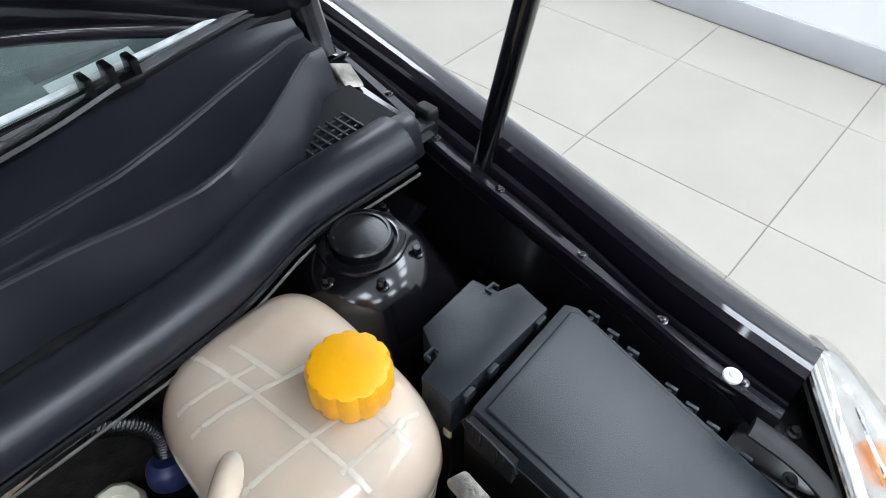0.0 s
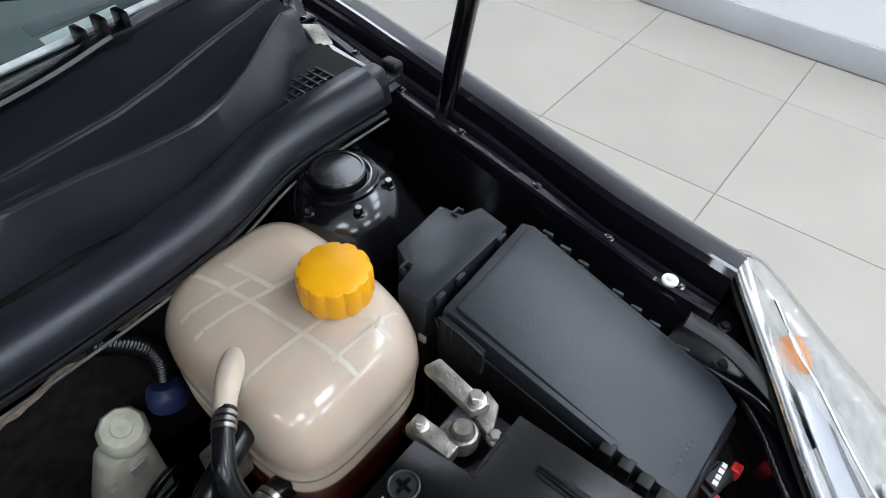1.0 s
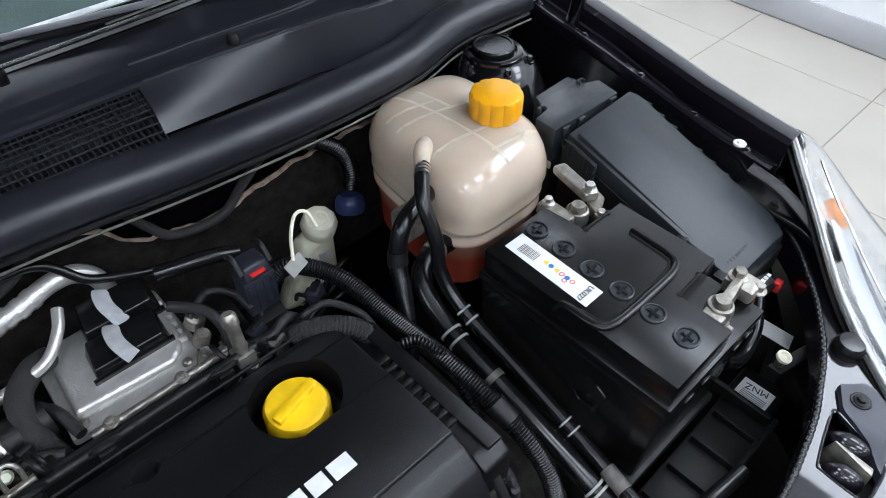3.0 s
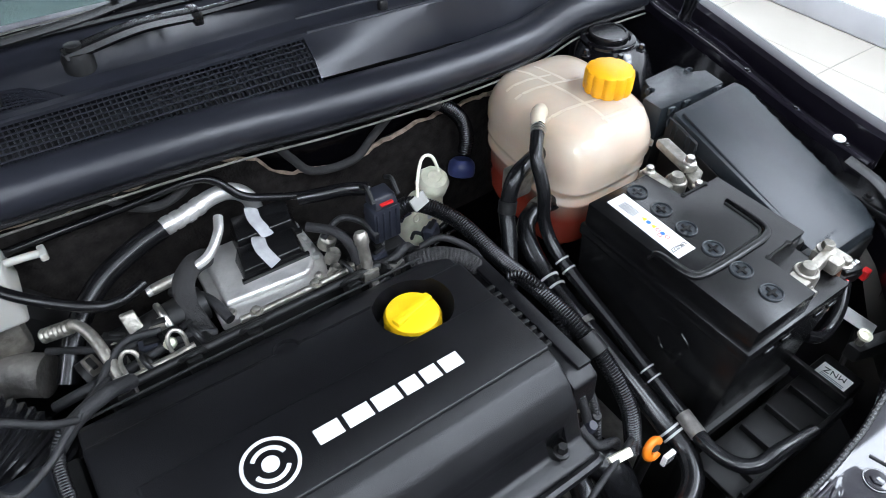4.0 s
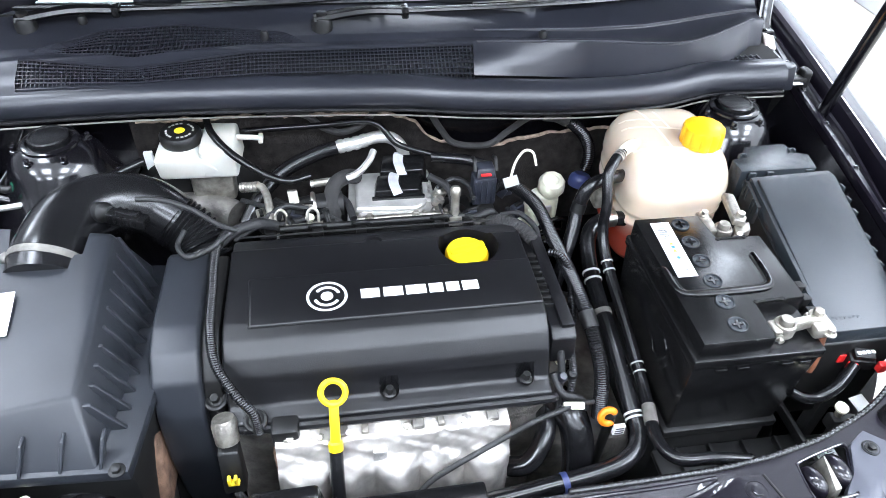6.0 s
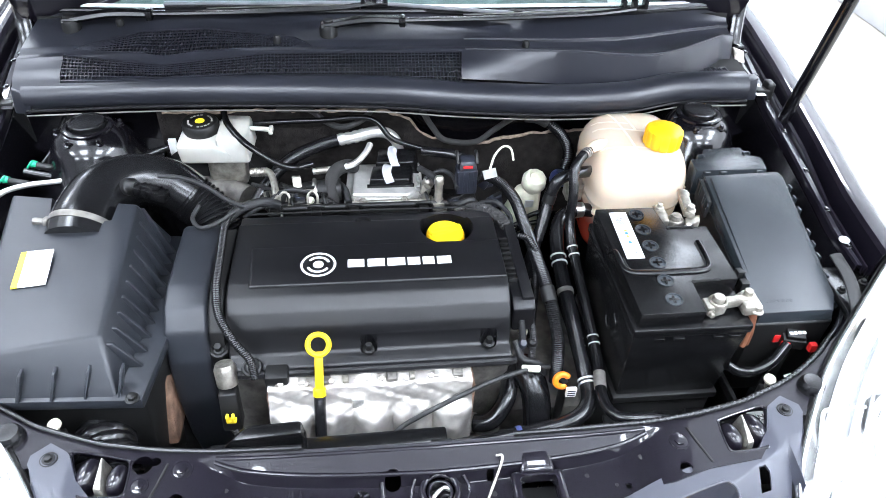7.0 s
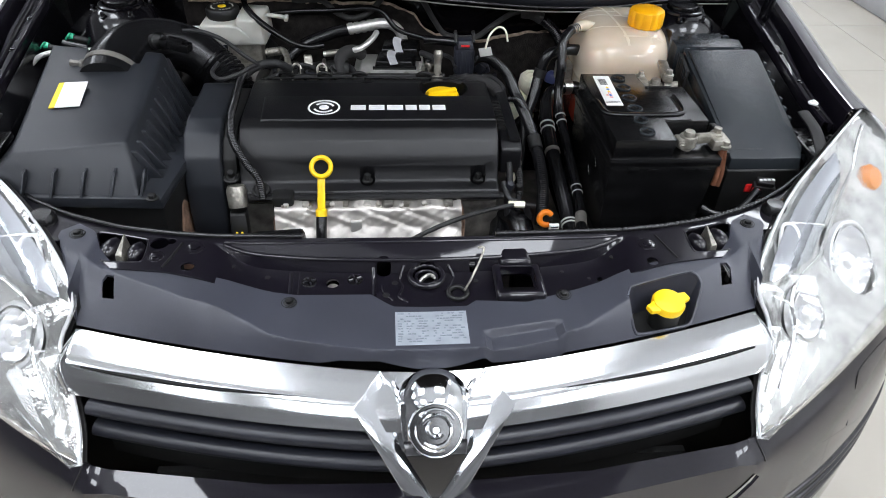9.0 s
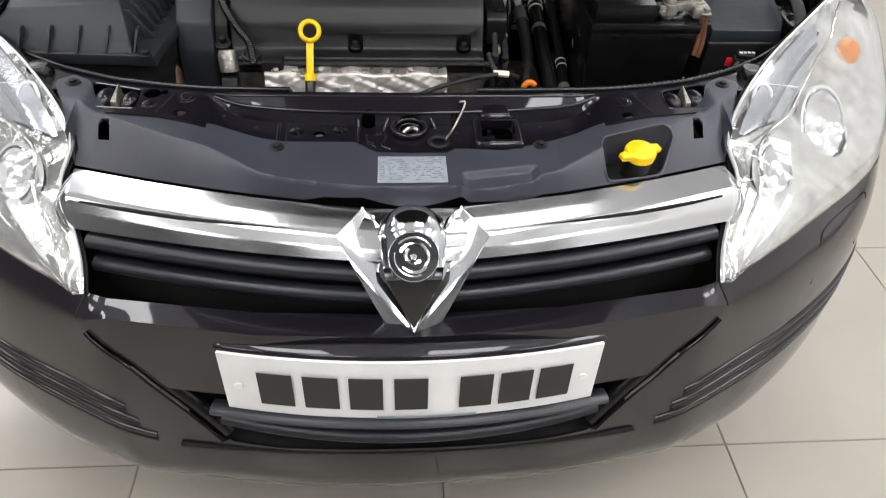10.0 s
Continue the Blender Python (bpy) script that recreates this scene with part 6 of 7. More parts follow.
RBT = [(x, y, 0.868) for x, y in ((0.489, -0.170), (0.615, -0.172), (0.622, -0.135), (0.602, -0.127), (0.597, -0.101), (0.527, -0.104), (0.518, -0.121), (0.513, -0.133), (0.490, -0.137))]
part("lid", frustum([(x, y, z - 0.05) for x, y, z in RBT], RBT, 0.0012), FUSE, rb)
part("body", frustum([(x, y, 0.68) for x, y, z in RBT], [(x, y, z - 0.051) for x, y, z in RBT], 0.002), DARK, rb)
for x, y in ((0.600, -0.119), (0.512, -0.126)):
    part("lid_lug", joined(block(x - 0.006, x + 0.006, y - 0.0012, y + 0.0012, 0.862, 0.8705, 0.0004), block(x - 0.006, x - 0.004, y - 0.006, y, 0.862, 0.8705, 0.0004), block(x + 0.004, x + 0.006, y - 0.006, y, 0.862, 0.8705, 0.0004)), FUSE, rb)
for x in (0.500, 0.530, 0.596):
    part("hinge_lip", block(x, x + 0.012, -0.1765, -0.1715, 0.856, 0.867, 0.0012), FUSE, rb)

# ---- coolant bottle ----
res = thing("coolant_bottle", (0.40, -0.08, 0.70), "milky coolant expansion bottle with pink coolant low down", "coolant bottle")
rings = []
for z, a, b, cx, cy in ((0.700, 0.075, 0.098, 0.400, -0.080), (0.712, 0.080, 0.106, 0.401, -0.080), (0.776, 0.083, 0.111, 0.402, -0.079), (0.780, 0.0865, 0.1145, 0.402, -0.079), (0.785, 0.0865, 0.1145, 0.402, -0.079), (0.789, 0.083, 0.111, 0.402, -0.079), (0.796, 0.0835, 0.1115, 0.403, -0.078), (0.800, 0.088, 0.116, 0.403, -0.078), (0.805, 0.088, 0.116, 0.403, -0.078), (0.809, 0.086, 0.114, 0.403, -0.078),
                        (0.824, 0.0895, 0.1185, 0.404, -0.078), (0.842, 0.0890, 0.1175, 0.404, -0.077), (0.858, 0.085, 0.112, 0.405, -0.076), (0.872, 0.078, 0.104, 0.406, -0.075), (0.881, 0.066, 0.090, 0.407, -0.074), (0.886, 0.048, 0.068, 0.409, -0.072), (0.888, 0.020, 0.03, 0.41, -0.07)):
    rings.append([(x + 0.09 * (y - cy), y - 0.006, zz) for x, y, zz in superring(cx, cy, a, b - 0.006, z, 3.8, 56)])
bd2 = part("bottle", loft(rings), BOTTLE, res, "milky plastic body", sharp=60)
top_of = BVHTree.FromPolygons([v.co[:] for v in bd2.data.vertices], [f.vertices[:] for f in bd2.data.polygons])


def inner_wall(x0, y0, x1, y1, n=18, r=0.0085):
    """Dividing wall that shows as a pale flush band where it meets the bottle's roof."""
    pts = []
    for k in range(n + 1):
        hit, up, _, _ = top_of.ray_cast(Vector((x0 + (x1 - x0) * k / n, y0 + (y1 - y0) * k / n, 1.2)), Vector((0, 0, -1)))
        if hit and up.z > 0.55:
            pts.append(hit - up * (r - 0.0004))
    if len(pts) > 3:
        part("inner_wall", tube(pts, r, 20, 2), BOTTLERIB, bd2)


for line in ((0.326, -0.022, 0.402, -0.043), (0.322, -0.046, 0.440, -0.076), (0.318, -0.113, 0.432, -0.126), (0.388, -0.156, 0.478, -0.160), (0.376, 0.020, 0.386, -0.063), (0.386, -0.063, 0.396, -0.192),
             (0.436, -0.140, 0.440, -0.188), (0.402, -0.010, 0.408, -0.069)):
    inner_wall(*line)
part("neck", lathe([(0.030, 0), (0.028, 0.012), (0.025, 0.014), (0.025, 0.03), (0, 0.03)], (0.440, -0.112, 0.872), n=36), BOTTLE, bd2)
part("nipple", tube([(0.345, -0.090, 0.872), (0.328, -0.104, 0.881), (0.312, -0.120, 0.886), (0.298, -0.136, 0.885)], 0.010, 16, ends=(0.0125, 0.0078)), BOTTLERIB, bd2)
capm = []
for k in range(48):
    a = 2 * math.pi * k / 48
    capm.append((a, 0.0328 if k % 4 else 0.0304))
capb = loft([[(0.440 + r * q * math.cos(a), -0.112 + r * q * math.sin(a), z - 0.006) for a, r in capm] for z, q in ((0.893, 0.96), (0.896, 1.0), (0.917, 1.0), (0.922, 0.95), (0.924, 0.85))])
for k in range(4):
    part("seam_lug", block(0.4885, 0.4955, -0.110 - 0.020 * k, -0.101 - 0.020 * k, 0.806, 0.817, 0.002), BOTTLERIB, bd2)
part("cap", capb, ORANGE, res, "ribbed amber pressure cap")

# ---- air filter box ----
ab = thing("air_filter_box", (-0.51, -0.34, 0.55), "grey plastic air filter box with a ribbed lid", "air filter box")
low_ring = [(-0.648, -0.498, 0.775), (-0.384, -0.512, 0.775), (-0.372, -0.40, 0.775), (-0.374, -0.185, 0.775), (-0.648, -0.155, 0.775)]
top_ring = [(-0.585, -0.476, 0.828), (-0.432, -0.452, 0.832), (-0.428, -0.38, 0.842), (-0.424, -0.225, 0.876), (-0.618, -0.185, 0.872)]
nott = prism([(-0.546, -0.258), (-0.456, -0.254), (-0.440, -0.10), (-0.572, -0.10)], 0.80, 0.95)
lid_ring = [(x - 0.026 * (x > -0.5), y, z) for x, y, z in low_ring]
lidb = part("lid", cut(frustum(lid_ring, top_ring, 0.005), nott), BOXGREY, ab, "grey ribbed plastic lid")
part("rim", frustum([(x * 1.0 - 0.004 * (x < -0.5) + 0.006 * (x > -0.5), y - 0.006 * (y < -0.3), 0.758) for x, y, z in low_ring], [(x - 0.004 * (x < -0.5) + 0.006 * (x > -0.5), y - 0.006 * (y < -0.3), 0.776) for x, y, z in low_ring], 0.003), BOXGREY, ab)
part("lower_half", frustum([(-0.62, -0.48, 0.50), (-0.40, -0.49, 0.50), (-0.395, -0.38, 0.50), (-0.395, -0.20, 0.50), (-0.62, -0.18, 0.50)], [(x * 0.99, y * 0.985, 0.760) for x, y, z in low_ring], 0.006), DARK, ab)
part("stand", block(-0.60, -0.42, -0.46, -0.22, 0.30, 0.51, 0.01), PIT, ab)
for k in range(10):
    y = -0.462 + 0.026 * k
    zt = interp(y, [-0.452, -0.38, -0.225], [0.832, 0.842, 0.876]) - 0.012
    part("side_rib", frustum([(-0.388, y, 0.776), (-0.412, y, 0.776), (-0.412, y + 0.006, 0.776), (-0.388, y + 0.006, 0.776)], [(-0.418, y + 0.004, zt), (-0.434, y + 0.004, zt), (-0.434, y + 0.009, zt), (-0.418, y + 0.009, zt)], 0.0012), BOXGREY, lidb)
for k in range(6):
    x = -0.62 + 0.042 * k
    part("front_rib", frustum([(x, -0.512, 0.776), (x + 0.004, -0.512, 0.776), (x + 0.004, -0.49, 0.776), (x, -0.49, 0.776)], [(x + 0.006, -0.492, 0.806), (x + 0.010, -0.492, 0.806), (x + 0.010, -0.478, 0.806), (x + 0.006, -0.478, 0.806)], 0.001), BOXGREY, lidb)
al = part("label", frustum([(-0.557, -0.370, 0.8462), (-0.521, -0.366, 0.8470), (-0.524, -0.306, 0.8592), (-0.559, -0.309, 0.8586)], [(-0.557, -0.370, 0.8476), (-0.521, -0.366, 0.8484), (-0.524, -0.306, 0.8606), (-0.559, -0.309, 0.8600)]), PAPER, ab, "white sticker with an amber edge")
part("amber_strip", frustum([(-0.5655, -0.371, 0.8458), (-0.5575, -0.370, 0.8460), (-0.5595, -0.309, 0.8584), (-0.567, -0.310, 0.8580)], [(-0.5655, -0.371, 0.8474), (-0.5575, -0.370, 0.8476), (-0.5595, -0.309, 0.8600), (-0.567, -0.310, 0.8596)]), YELPRINT, al)
for x, y in ((-0.62, -0.505), (-0.39, -0.515)):
    part("lid_screw", bolt((x, y, 0.776), 0.006, 0.006), DARK, ab)

# intake duct to the throttle
du = thing("intake_duct", (-0.42, -0.15, 0.76), "bent black rubber air intake duct", "air duct")
part("duct", tube([(-0.508, -0.262, 0.835), (-0.506, -0.225, 0.849), (-0.492, -0.170, 0.857), (-0.455, -0.130, 0.852), (-0.410, -0.115, 0.834), (-0.372, -0.122, 0.808)], 0.046, 28, 10, ends=(0.049, 0.041)), RUBBER, du)
part("bellows", tube([(-0.380, -0.120, 0.812), (-0.350, -0.136, 0.790), (-0.332, -0.158, 0.762), (-0.320, -0.18, 0.71)], 0.042, 24, rib=0.004, pitch=0.0065), RUBBER, du, "ribbed rubber bellows")
part("hose_clip", tube([(-0.5075, -0.244, 0.8425), (-0.5070, -0.240, 0.8442), (-0.5065, -0.236, 0.8458)], 0.0494, 36, 4), DULLALU, du)
part("clip_screw", bolt((-0.550, -0.246, 0.862), 0.006, 0.016, (-1, 0, 0.2)), DULLALU, du)
sn = part("sensor", lathe([(0.014, -0.01), (0.014, 0.008), (0.010, 0.012), (0.008, 0.024), (0, 0.024)], (-0.446, -0.180, 0.876), (0.75, -0.55, 0.35), 24), DARK, du)
turn = Matrix.Translation((-0.426, -0.196, 0.882)) @ pose(0, 0, 0, 0, 6, -18)
part("sensor_plug", moved(joined(block(-0.006, 0.046, -0.009, 0.009, -0.008, 0.007, 0.0015), *[block(0.004 + 0.009 * k, 0.008 + 0.009 * k, -0.0105, 0.0105, -0.006, 0.0085, 0.0008) for k in range(4)]), turn), BATT, sn)
part("plug_latch", moved(block(0.006, 0.034, -0.005, 0.005, 0.007, 0.012, 0.0012), turn), BATT, sn)


# ---- brake fluid reservoir ----
br = thing("brake_fluid_reservoir", (-0.35, 0.04, 0.75), "white brake fluid reservoir with a black screw cap", "brake reservoir")
part("tank", joined(frustum([(-0.412, -0.008, 0.800), (-0.292, -0.012, 0.800), (-0.288, 0.075, 0.800), (-0.408, 0.085, 0.800)], [(-0.416, -0.012, 0.842), (-0.342, -0.016, 0.842), (-0.338, 0.080, 0.842), (-0.412, 0.088, 0.842)], 0.006, 3),
                    frustum([(-0.345, -0.012, 0.802), (-0.288, -0.014, 0.802), (-0.284, 0.075, 0.802), (-0.342, 0.078, 0.802)], [(-0.345, -0.012, 0.854), (-0.292, -0.014, 0.854), (-0.288, 0.070, 0.856), (-0.342, 0.075, 0.856)], 0.006, 3)), WHITE, br)
part("tank_foot", block(-0.37, -0.30, 0.0, 0.05, 0.745, 0.802, 0.008), LEAD, br)
part("outlet", joined(tube([(-0.290, 0.04, 0.845), (-0.268, 0.042, 0.842), (-0.250, 0.044, 0.838)], 0.0045, 10), block(-0.256, -0.248, 0.034, 0.054, 0.833, 0.843, 0.002)), WHITE, br)
cp = part("cap", lathe([(0.031, 0), (0.033, 0.004), (0.033, 0.016), (0.030, 0.020), (0, 0.0205)], (-0.376, 0.040, 0.842), n=40), DARK, br, "black screw cap with a printed ring")
part("cap_dot", disc(0.0085, 0.0012, (-0.376, 0.040, 0.862)), YELPRINT, cp)
for k in range(20):
    a = 0.314 * k
    if k % 5 != 4:
        part("print_bar", moved(block(-0.0016, 0.0016, -0.0022, 0.0022, 0, 0.0009, 0), Matrix.Translation((-0.376 + 0.021 * math.cos(a), 0.040 + 0.021 * math.sin(a), 0.8622)) @ pose(0, 0, 0, 0, 0, math.degrees(a))), FLAG, cp, smooth=False)
part("master_cylinder", tube([(-0.40, 0.02, 0.735), (-0.33, -0.01, 0.735), (-0.30, -0.03, 0.735)], 0.025, 16), DULLALU, br)
part("servo", lathe([(0.11, 0), (0.115, 0.03), (0.105, 0.07), (0.05, 0.09), (0, 0.09)], (-0.37, 0.098, 0.70), (0, -1, 0), 36), DARK, br)


# ---- hoses, wires and small fittings of the bay ----
def hose(name, pts, r, mat, label, category="hose", bands=(), **kw):
    """Hose or wire; bands: (place along it 0..1, half length, material) of clips and printed rings."""
    ob = lone(name, tube(pts, r, 14, 8, **kw), mat, label, category)
    line = spline(pts, 24)
    for f, h, mt in bands:
        k = max(1, min(len(line) - 2, int(f * (len(line) - 1))))
        d = (line[k + 1] - line[k - 1]).normalized()
        part("band", tube([line[k] - d * h, line[k] + d * h], r * 1.12, 14), mt, ob)
    return ob


BAND = BANDGREY
hose("coolant_hose", [(0.306, -0.128, 0.886), (0.290, -0.144, 0.886), (0.274, -0.164, 0.872), (0.272, -0.186, 0.835), (0.270, -0.196, 0.795), (0.270, -0.232, 0.762), (0.273, -0.33, 0.725), (0.272, -0.43, 0.695), (0.262, -0.50, 0.690), (0.275, -0.538, 0.696), (0.32, -0.546, 0.700), (0.37, -0.552, 0.695)], 0.0085, RUBBER, "black rubber coolant hose from the expansion bottle", bands=((0.03, 0.0016, STEEL), (0.05, 0.0016, STEEL), (0.07, 0.0016, STEEL), (0.46, 0.0012, BAND), (0.475, 0.0012, BAND), (0.60, 0.0010, BAND), (0.61, 0.0010, BAND), (0.68, 0.014, DULLALU)))
hose("coolant_hose", [(0.325, -0.125, 0.842), (0.285, -0.140, 0.848), (0.252, -0.152, 0.842), (0.238, -0.160, 0.805), (0.228, -0.180, 0.775), (0.205, -0.215, 0.72), (0.19, -0.23, 0.64)], 0.0105, RUBBER, "black rubber coolant hose with a spring clip", bands=((0.48, 0.008, DARK),))
hose("coolant_hose", [(0.335, -0.155, 0.775), (0.290, -0.160, 0.782), (0.258, -0.178, 0.772), (0.247, -0.235, 0.745), (0.246, -0.36, 0.712), (0.251, -0.44, 0.680), (0.246, -0.490, 0.668), (0.205, -0.520, 0.662), (0.10, -0.535, 0.656), (0.0, -0.545, 0.650)], 0.0125, RUBBER, "thick black rubber coolant hose", bands=((0.085, 0.0025, STEEL), (0.10, 0.0025, STEEL), (0.115, 0.0025, STEEL), (0.34, 0.0014, BAND), (0.352, 0.0014, BAND), (0.40, 0.004, DULLALU), (0.58, 0.0014, BAND), (0.595, 0.0014, BAND), (0.86, 0.004, BLUECAP)))
hose("wiring_conduit", [(0.105, -0.085, 0.79), (0.140, -0.088, 0.812), (0.178, -0.130, 0.800), (0.190, -0.200, 0.785), (0.192, -0.29, 0.790), (0.198, -0.36, 0.775), (0.208, -0.415, 0.725), (0.205, -0.445, 0.665)], 0.0105, RUBBER, "black corrugated wiring conduit", "conduit", rib=0.0013, pitch=0.0032, bands=((0.72, 0.012, DARK),))
hose("wiring_conduit", [(0.168, -0.245, 0.800), (0.182, -0.255, 0.802), (0.190, -0.275, 0.798), (0.196, -0.30, 0.79)], 0.006, RUBBER, "thin black corrugated conduit", "conduit", rib=0.0014, pitch=0.004)
hose("wiring_conduit", [(0.190, -0.30, 0.79), (0.180, -0.345, 0.765), (0.175, -0.37, 0.735), (0.17, -0.40, 0.70)], 0.007, RUBBER, "thin black corrugated conduit", "conduit", rib=0.0014, pitch=0.004)
hose("taped_conduit", [(0.098, -0.158, 0.790), (0.110, -0.167, 0.799), (0.128, -0.179, 0.802), (0.148, -0.196, 0.797), (0.160, -0.212, 0.782)], 0.0115, CABLE, "dull taped conduit beside the engine cover", "conduit", rib=0.0008, pitch=0.004)
hose("radiator_hose", [(0.155, -0.40, 0.66), (0.172, -0.435, 0.655), (0.178, -0.47, 0.61), (0.178, -0.49, 0.52), (0.17, -0.49, 0.42)], 0.023, RUBBER, "wide black radiator hose with pale print", bands=((0.95, 0.006, STEEL),))
hose("coolant_pipe", [(0.055, -0.46, 0.60), (0.10, -0.475, 0.615), (0.13, -0.45, 0.640), (0.14, -0.41, 0.65)], 0.014, RUBBER, "black coolant pipe beside the heat shield", "pipe", bands=((0.1, 0.01, STEEL),))
hose("sensor_wire", [(-0.07, -0.53, 0.64), (-0.045, -0.518, 0.672), (-0.01, -0.508, 0.690), (0.04, -0.495, 0.708), (0.10, -0.472, 0.714), (0.16, -0.455, 0.715), (0.19, -0.445, 0.705)], 0.0038, BRAID, "thin black sensor wire over the heat shield", "wire")
hose("bulkhead_wire", [(-0.24, 0.075, 0.862), (-0.182, 0.064, 0.868), (-0.150, 0.058, 0.845), (-0.120, 0.056, 0.834), (-0.083, 0.058, 0.846), (-0.049, 0.066, 0.878), (-0.010, 0.072, 0.888), (0.024, 0.066, 0.872), (0.052, 0.058, 0.83), (0.078, 0.052, 0.802), (0.137, 0.050, 0.797), (0.175, 0.056, 0.82), (0.215, 0.060, 0.845), (0.262, 0.060, 0.856)], 0.0058, CABLE, "grey sleeved wire looping along the bulkhead", "wire")
hose("bulkhead_conduit", [(0.272, 0.052, 0.841), (0.290, 0.050, 0.830), (0.312, 0.050, 0.808), (0.327, 0.050, 0.783), (0.333, 0.050, 0.755), (0.330, 0.050, 0.730)], 0.0115, RUBBER, "black corrugated conduit beside the bottle", "conduit", rib=0.002, pitch=0.0045)
hose("conduit_sleeve", [(0.235, 0.056, 0.850), (0.258, 0.053, 0.848), (0.278, 0.052, 0.838)], 0.0125, CABLE, "dull taped sleeve at the end of the conduit", "conduit")
hose("brake_pipe", [(-0.30, 0.07, 0.835), (-0.24, 0.058, 0.846), (-0.15, 0.052, 0.852), (-0.085, 0.050, 0.857), (-0.055, 0.045, 0.850), (-0.030, 0.030, 0.825), (0.0, 0.02, 0.815), (0.05, 0.0, 0.81)], 0.0052, BATT, "glossy black vacuum pipe", "pipe")
hose("vent_hose", [(0.03, 0.0, 0.812), (0.055, -0.01, 0.814), (0.085, -0.02, 0.815), (0.115, -0.03, 0.81)], 0.009, RUBBER, "short black rubber hose end", "hose")
hose("aircon_hose", [(-0.285, -0.06, 0.74), (-0.255, -0.02, 0.772), (-0.215, 0.010, 0.796), (-0.165, 0.026, 0.812), (-0.128, 0.032, 0.820)], 0.0125, RUBBER, "black rubber air-conditioning hose")
hose("aircon_pipe", [(-0.130, 0.032, 0.820), (-0.095, 0.036, 0.824), (-0.062, 0.044, 0.828), (-0.036, 0.046, 0.824), (-0.018, 0.044, 0.806), (-0.012, 0.040, 0.775)], 0.0105, ALU, "bare aluminium air-conditioning pipe", "pipe", bands=((0.05, 0.004, ALU), (0.12, 0.004, ALU), (0.20, 0.004, ALU), (0.28, 0.004, ALU)))
hose("aircon_pipe", [(-0.175, -0.030, 0.792), (-0.13, -0.030, 0.798), (-0.10, -0.026, 0.804), (-0.078, -0.008, 0.815), (-0.068, 0.012, 0.822)], 0.0058, ALU, "thin bare aluminium pipe", "pipe", bands=((0.1, 0.012, LEAD),))
hose("breather_hose", [(-0.135, -0.095, 0.74), (-0.142, -0.075, 0.775), (-0.138, -0.045, 0.795), (-0.118, -0.020, 0.795), (-0.10, 0.0, 0.78)], 0.0125, CABLE, "fat dull grey breather hose")
hose("vacuum_hose", [(-0.338, 0.095, 0.885), (-0.334, 0.055, 0.866), (-0.318, 0.015, 0.860), (-0.285, -0.022, 0.846), (-0.235, -0.048, 0.824), (-0.205, -0.05, 0.815), (-0.175, -0.035, 0.812)], 0.0062, BATT, "glossy black vacuum hose over the brake reservoir")
hose("sensor_wire", [(-0.395, -0.188, 0.900), (-0.36, -0.192, 0.898), (-0.325, -0.200, 0.886), (-0.295, -0.205, 0.862), (-0.275, -0.200, 0.845)], 0.0036, BRAID, "sleeved wire from the duct's sensor", "wire")
hose("sensor_wire", [(-0.345, -0.19, 0.842), (-0.352, -0.215, 0.835), (-0.335, -0.235, 0.832), (-0.305, -0.222, 0.836), (-0.285, -0.205, 0.842), (-0.26, -0.18, 0.84), (-0.245, -0.155, 0.825)], 0.0036, BRAID, "looped black sleeved wire", "wire")
hose("engine_harness", [(-0.262, -0.185, 0.836), (-0.290, -0.196, 0.834), (-0.302, -0.225, 0.828), (-0.300, -0.30, 0.826), (-0.298, -0.36, 0.822), (-0.290, -0.405, 0.808), (-0.268, -0.436, 0.785), (-0.250, -0.450, 0.765), (-0.246, -0.458, 0.735)], 0.0064, RUBBER, "black corrugated harness along the engine cover", "conduit", rib=0.0007, pitch=0.003)
hose("taped_harness", [(-0.300, -0.205, 0.826), (-0.275, -0.192, 0.838), (-0.245, -0.178, 0.836), (-0.225, -0.162, 0.818)], 0.0075, BRAID, "grey cloth-taped wiring bundle", "conduit")
hose("brake_line", [(-0.62, 0.07, 0.86), (-0.64, 0.02, 0.82), (-0.66, -0.02, 0.79), (-0.66, -0.03, 0.70)], 0.004, BATT, "thin black brake line", "pipe")
hose("aircon_line", [(-0.660, -0.36, 0.72), (-0.672, -0.29, 0.772), (-0.686, -0.21, 0.800), (-0.690, -0.155, 0.811), (-0.682, -0.112, 0.820), (-0.647, -0.088, 0.820), (-0.594, -0.069, 0.815), (-0.549, -0.039, 0.810), (-0.50, -0.01, 0.79)], 0.0046, ALU, "bare aluminium air-conditioning line", "pipe")
hose("aircon_line", [(-0.665, -0.045, 0.818), (-0.63, -0.050, 0.812), (-0.575, -0.062, 0.808), (-0.52, -0.045, 0.812), (-0.47, -0.005, 0.82), (-0.44, 0.02, 0.82)], 0.0072, RUBBER, "black air-conditioning hose past the strut tower")
for x, y, z in ((-0.676, -0.080, 0.830), (-0.646, -0.035, 0.830)):
    pc = thing("service_port", (x, y, z - 0.03), "air-conditioning service port with a green cap", "service port", "service ports")
    part("stem", lathe([(0.006, -0.03), (0.006, 0.012), (0, 0.012)], (x, y, z - 0.006), (-0.9, 0.1, 0.15), 18), DARK, pc)
    part("cap", joined(lathe([(0.006, 0), (0.0068, 0.008), (0.0045, 0.010), (0, 0.010)], (x, y, z - 0.004), (-0.9, 0.1, 0.15), 20), ring(0.0075, 0.0016, (x - 0.010, y - 0.002, z - 0.002), (-0.75, 0.1, 0.6), 20, 8)), GREENCAP, pc)

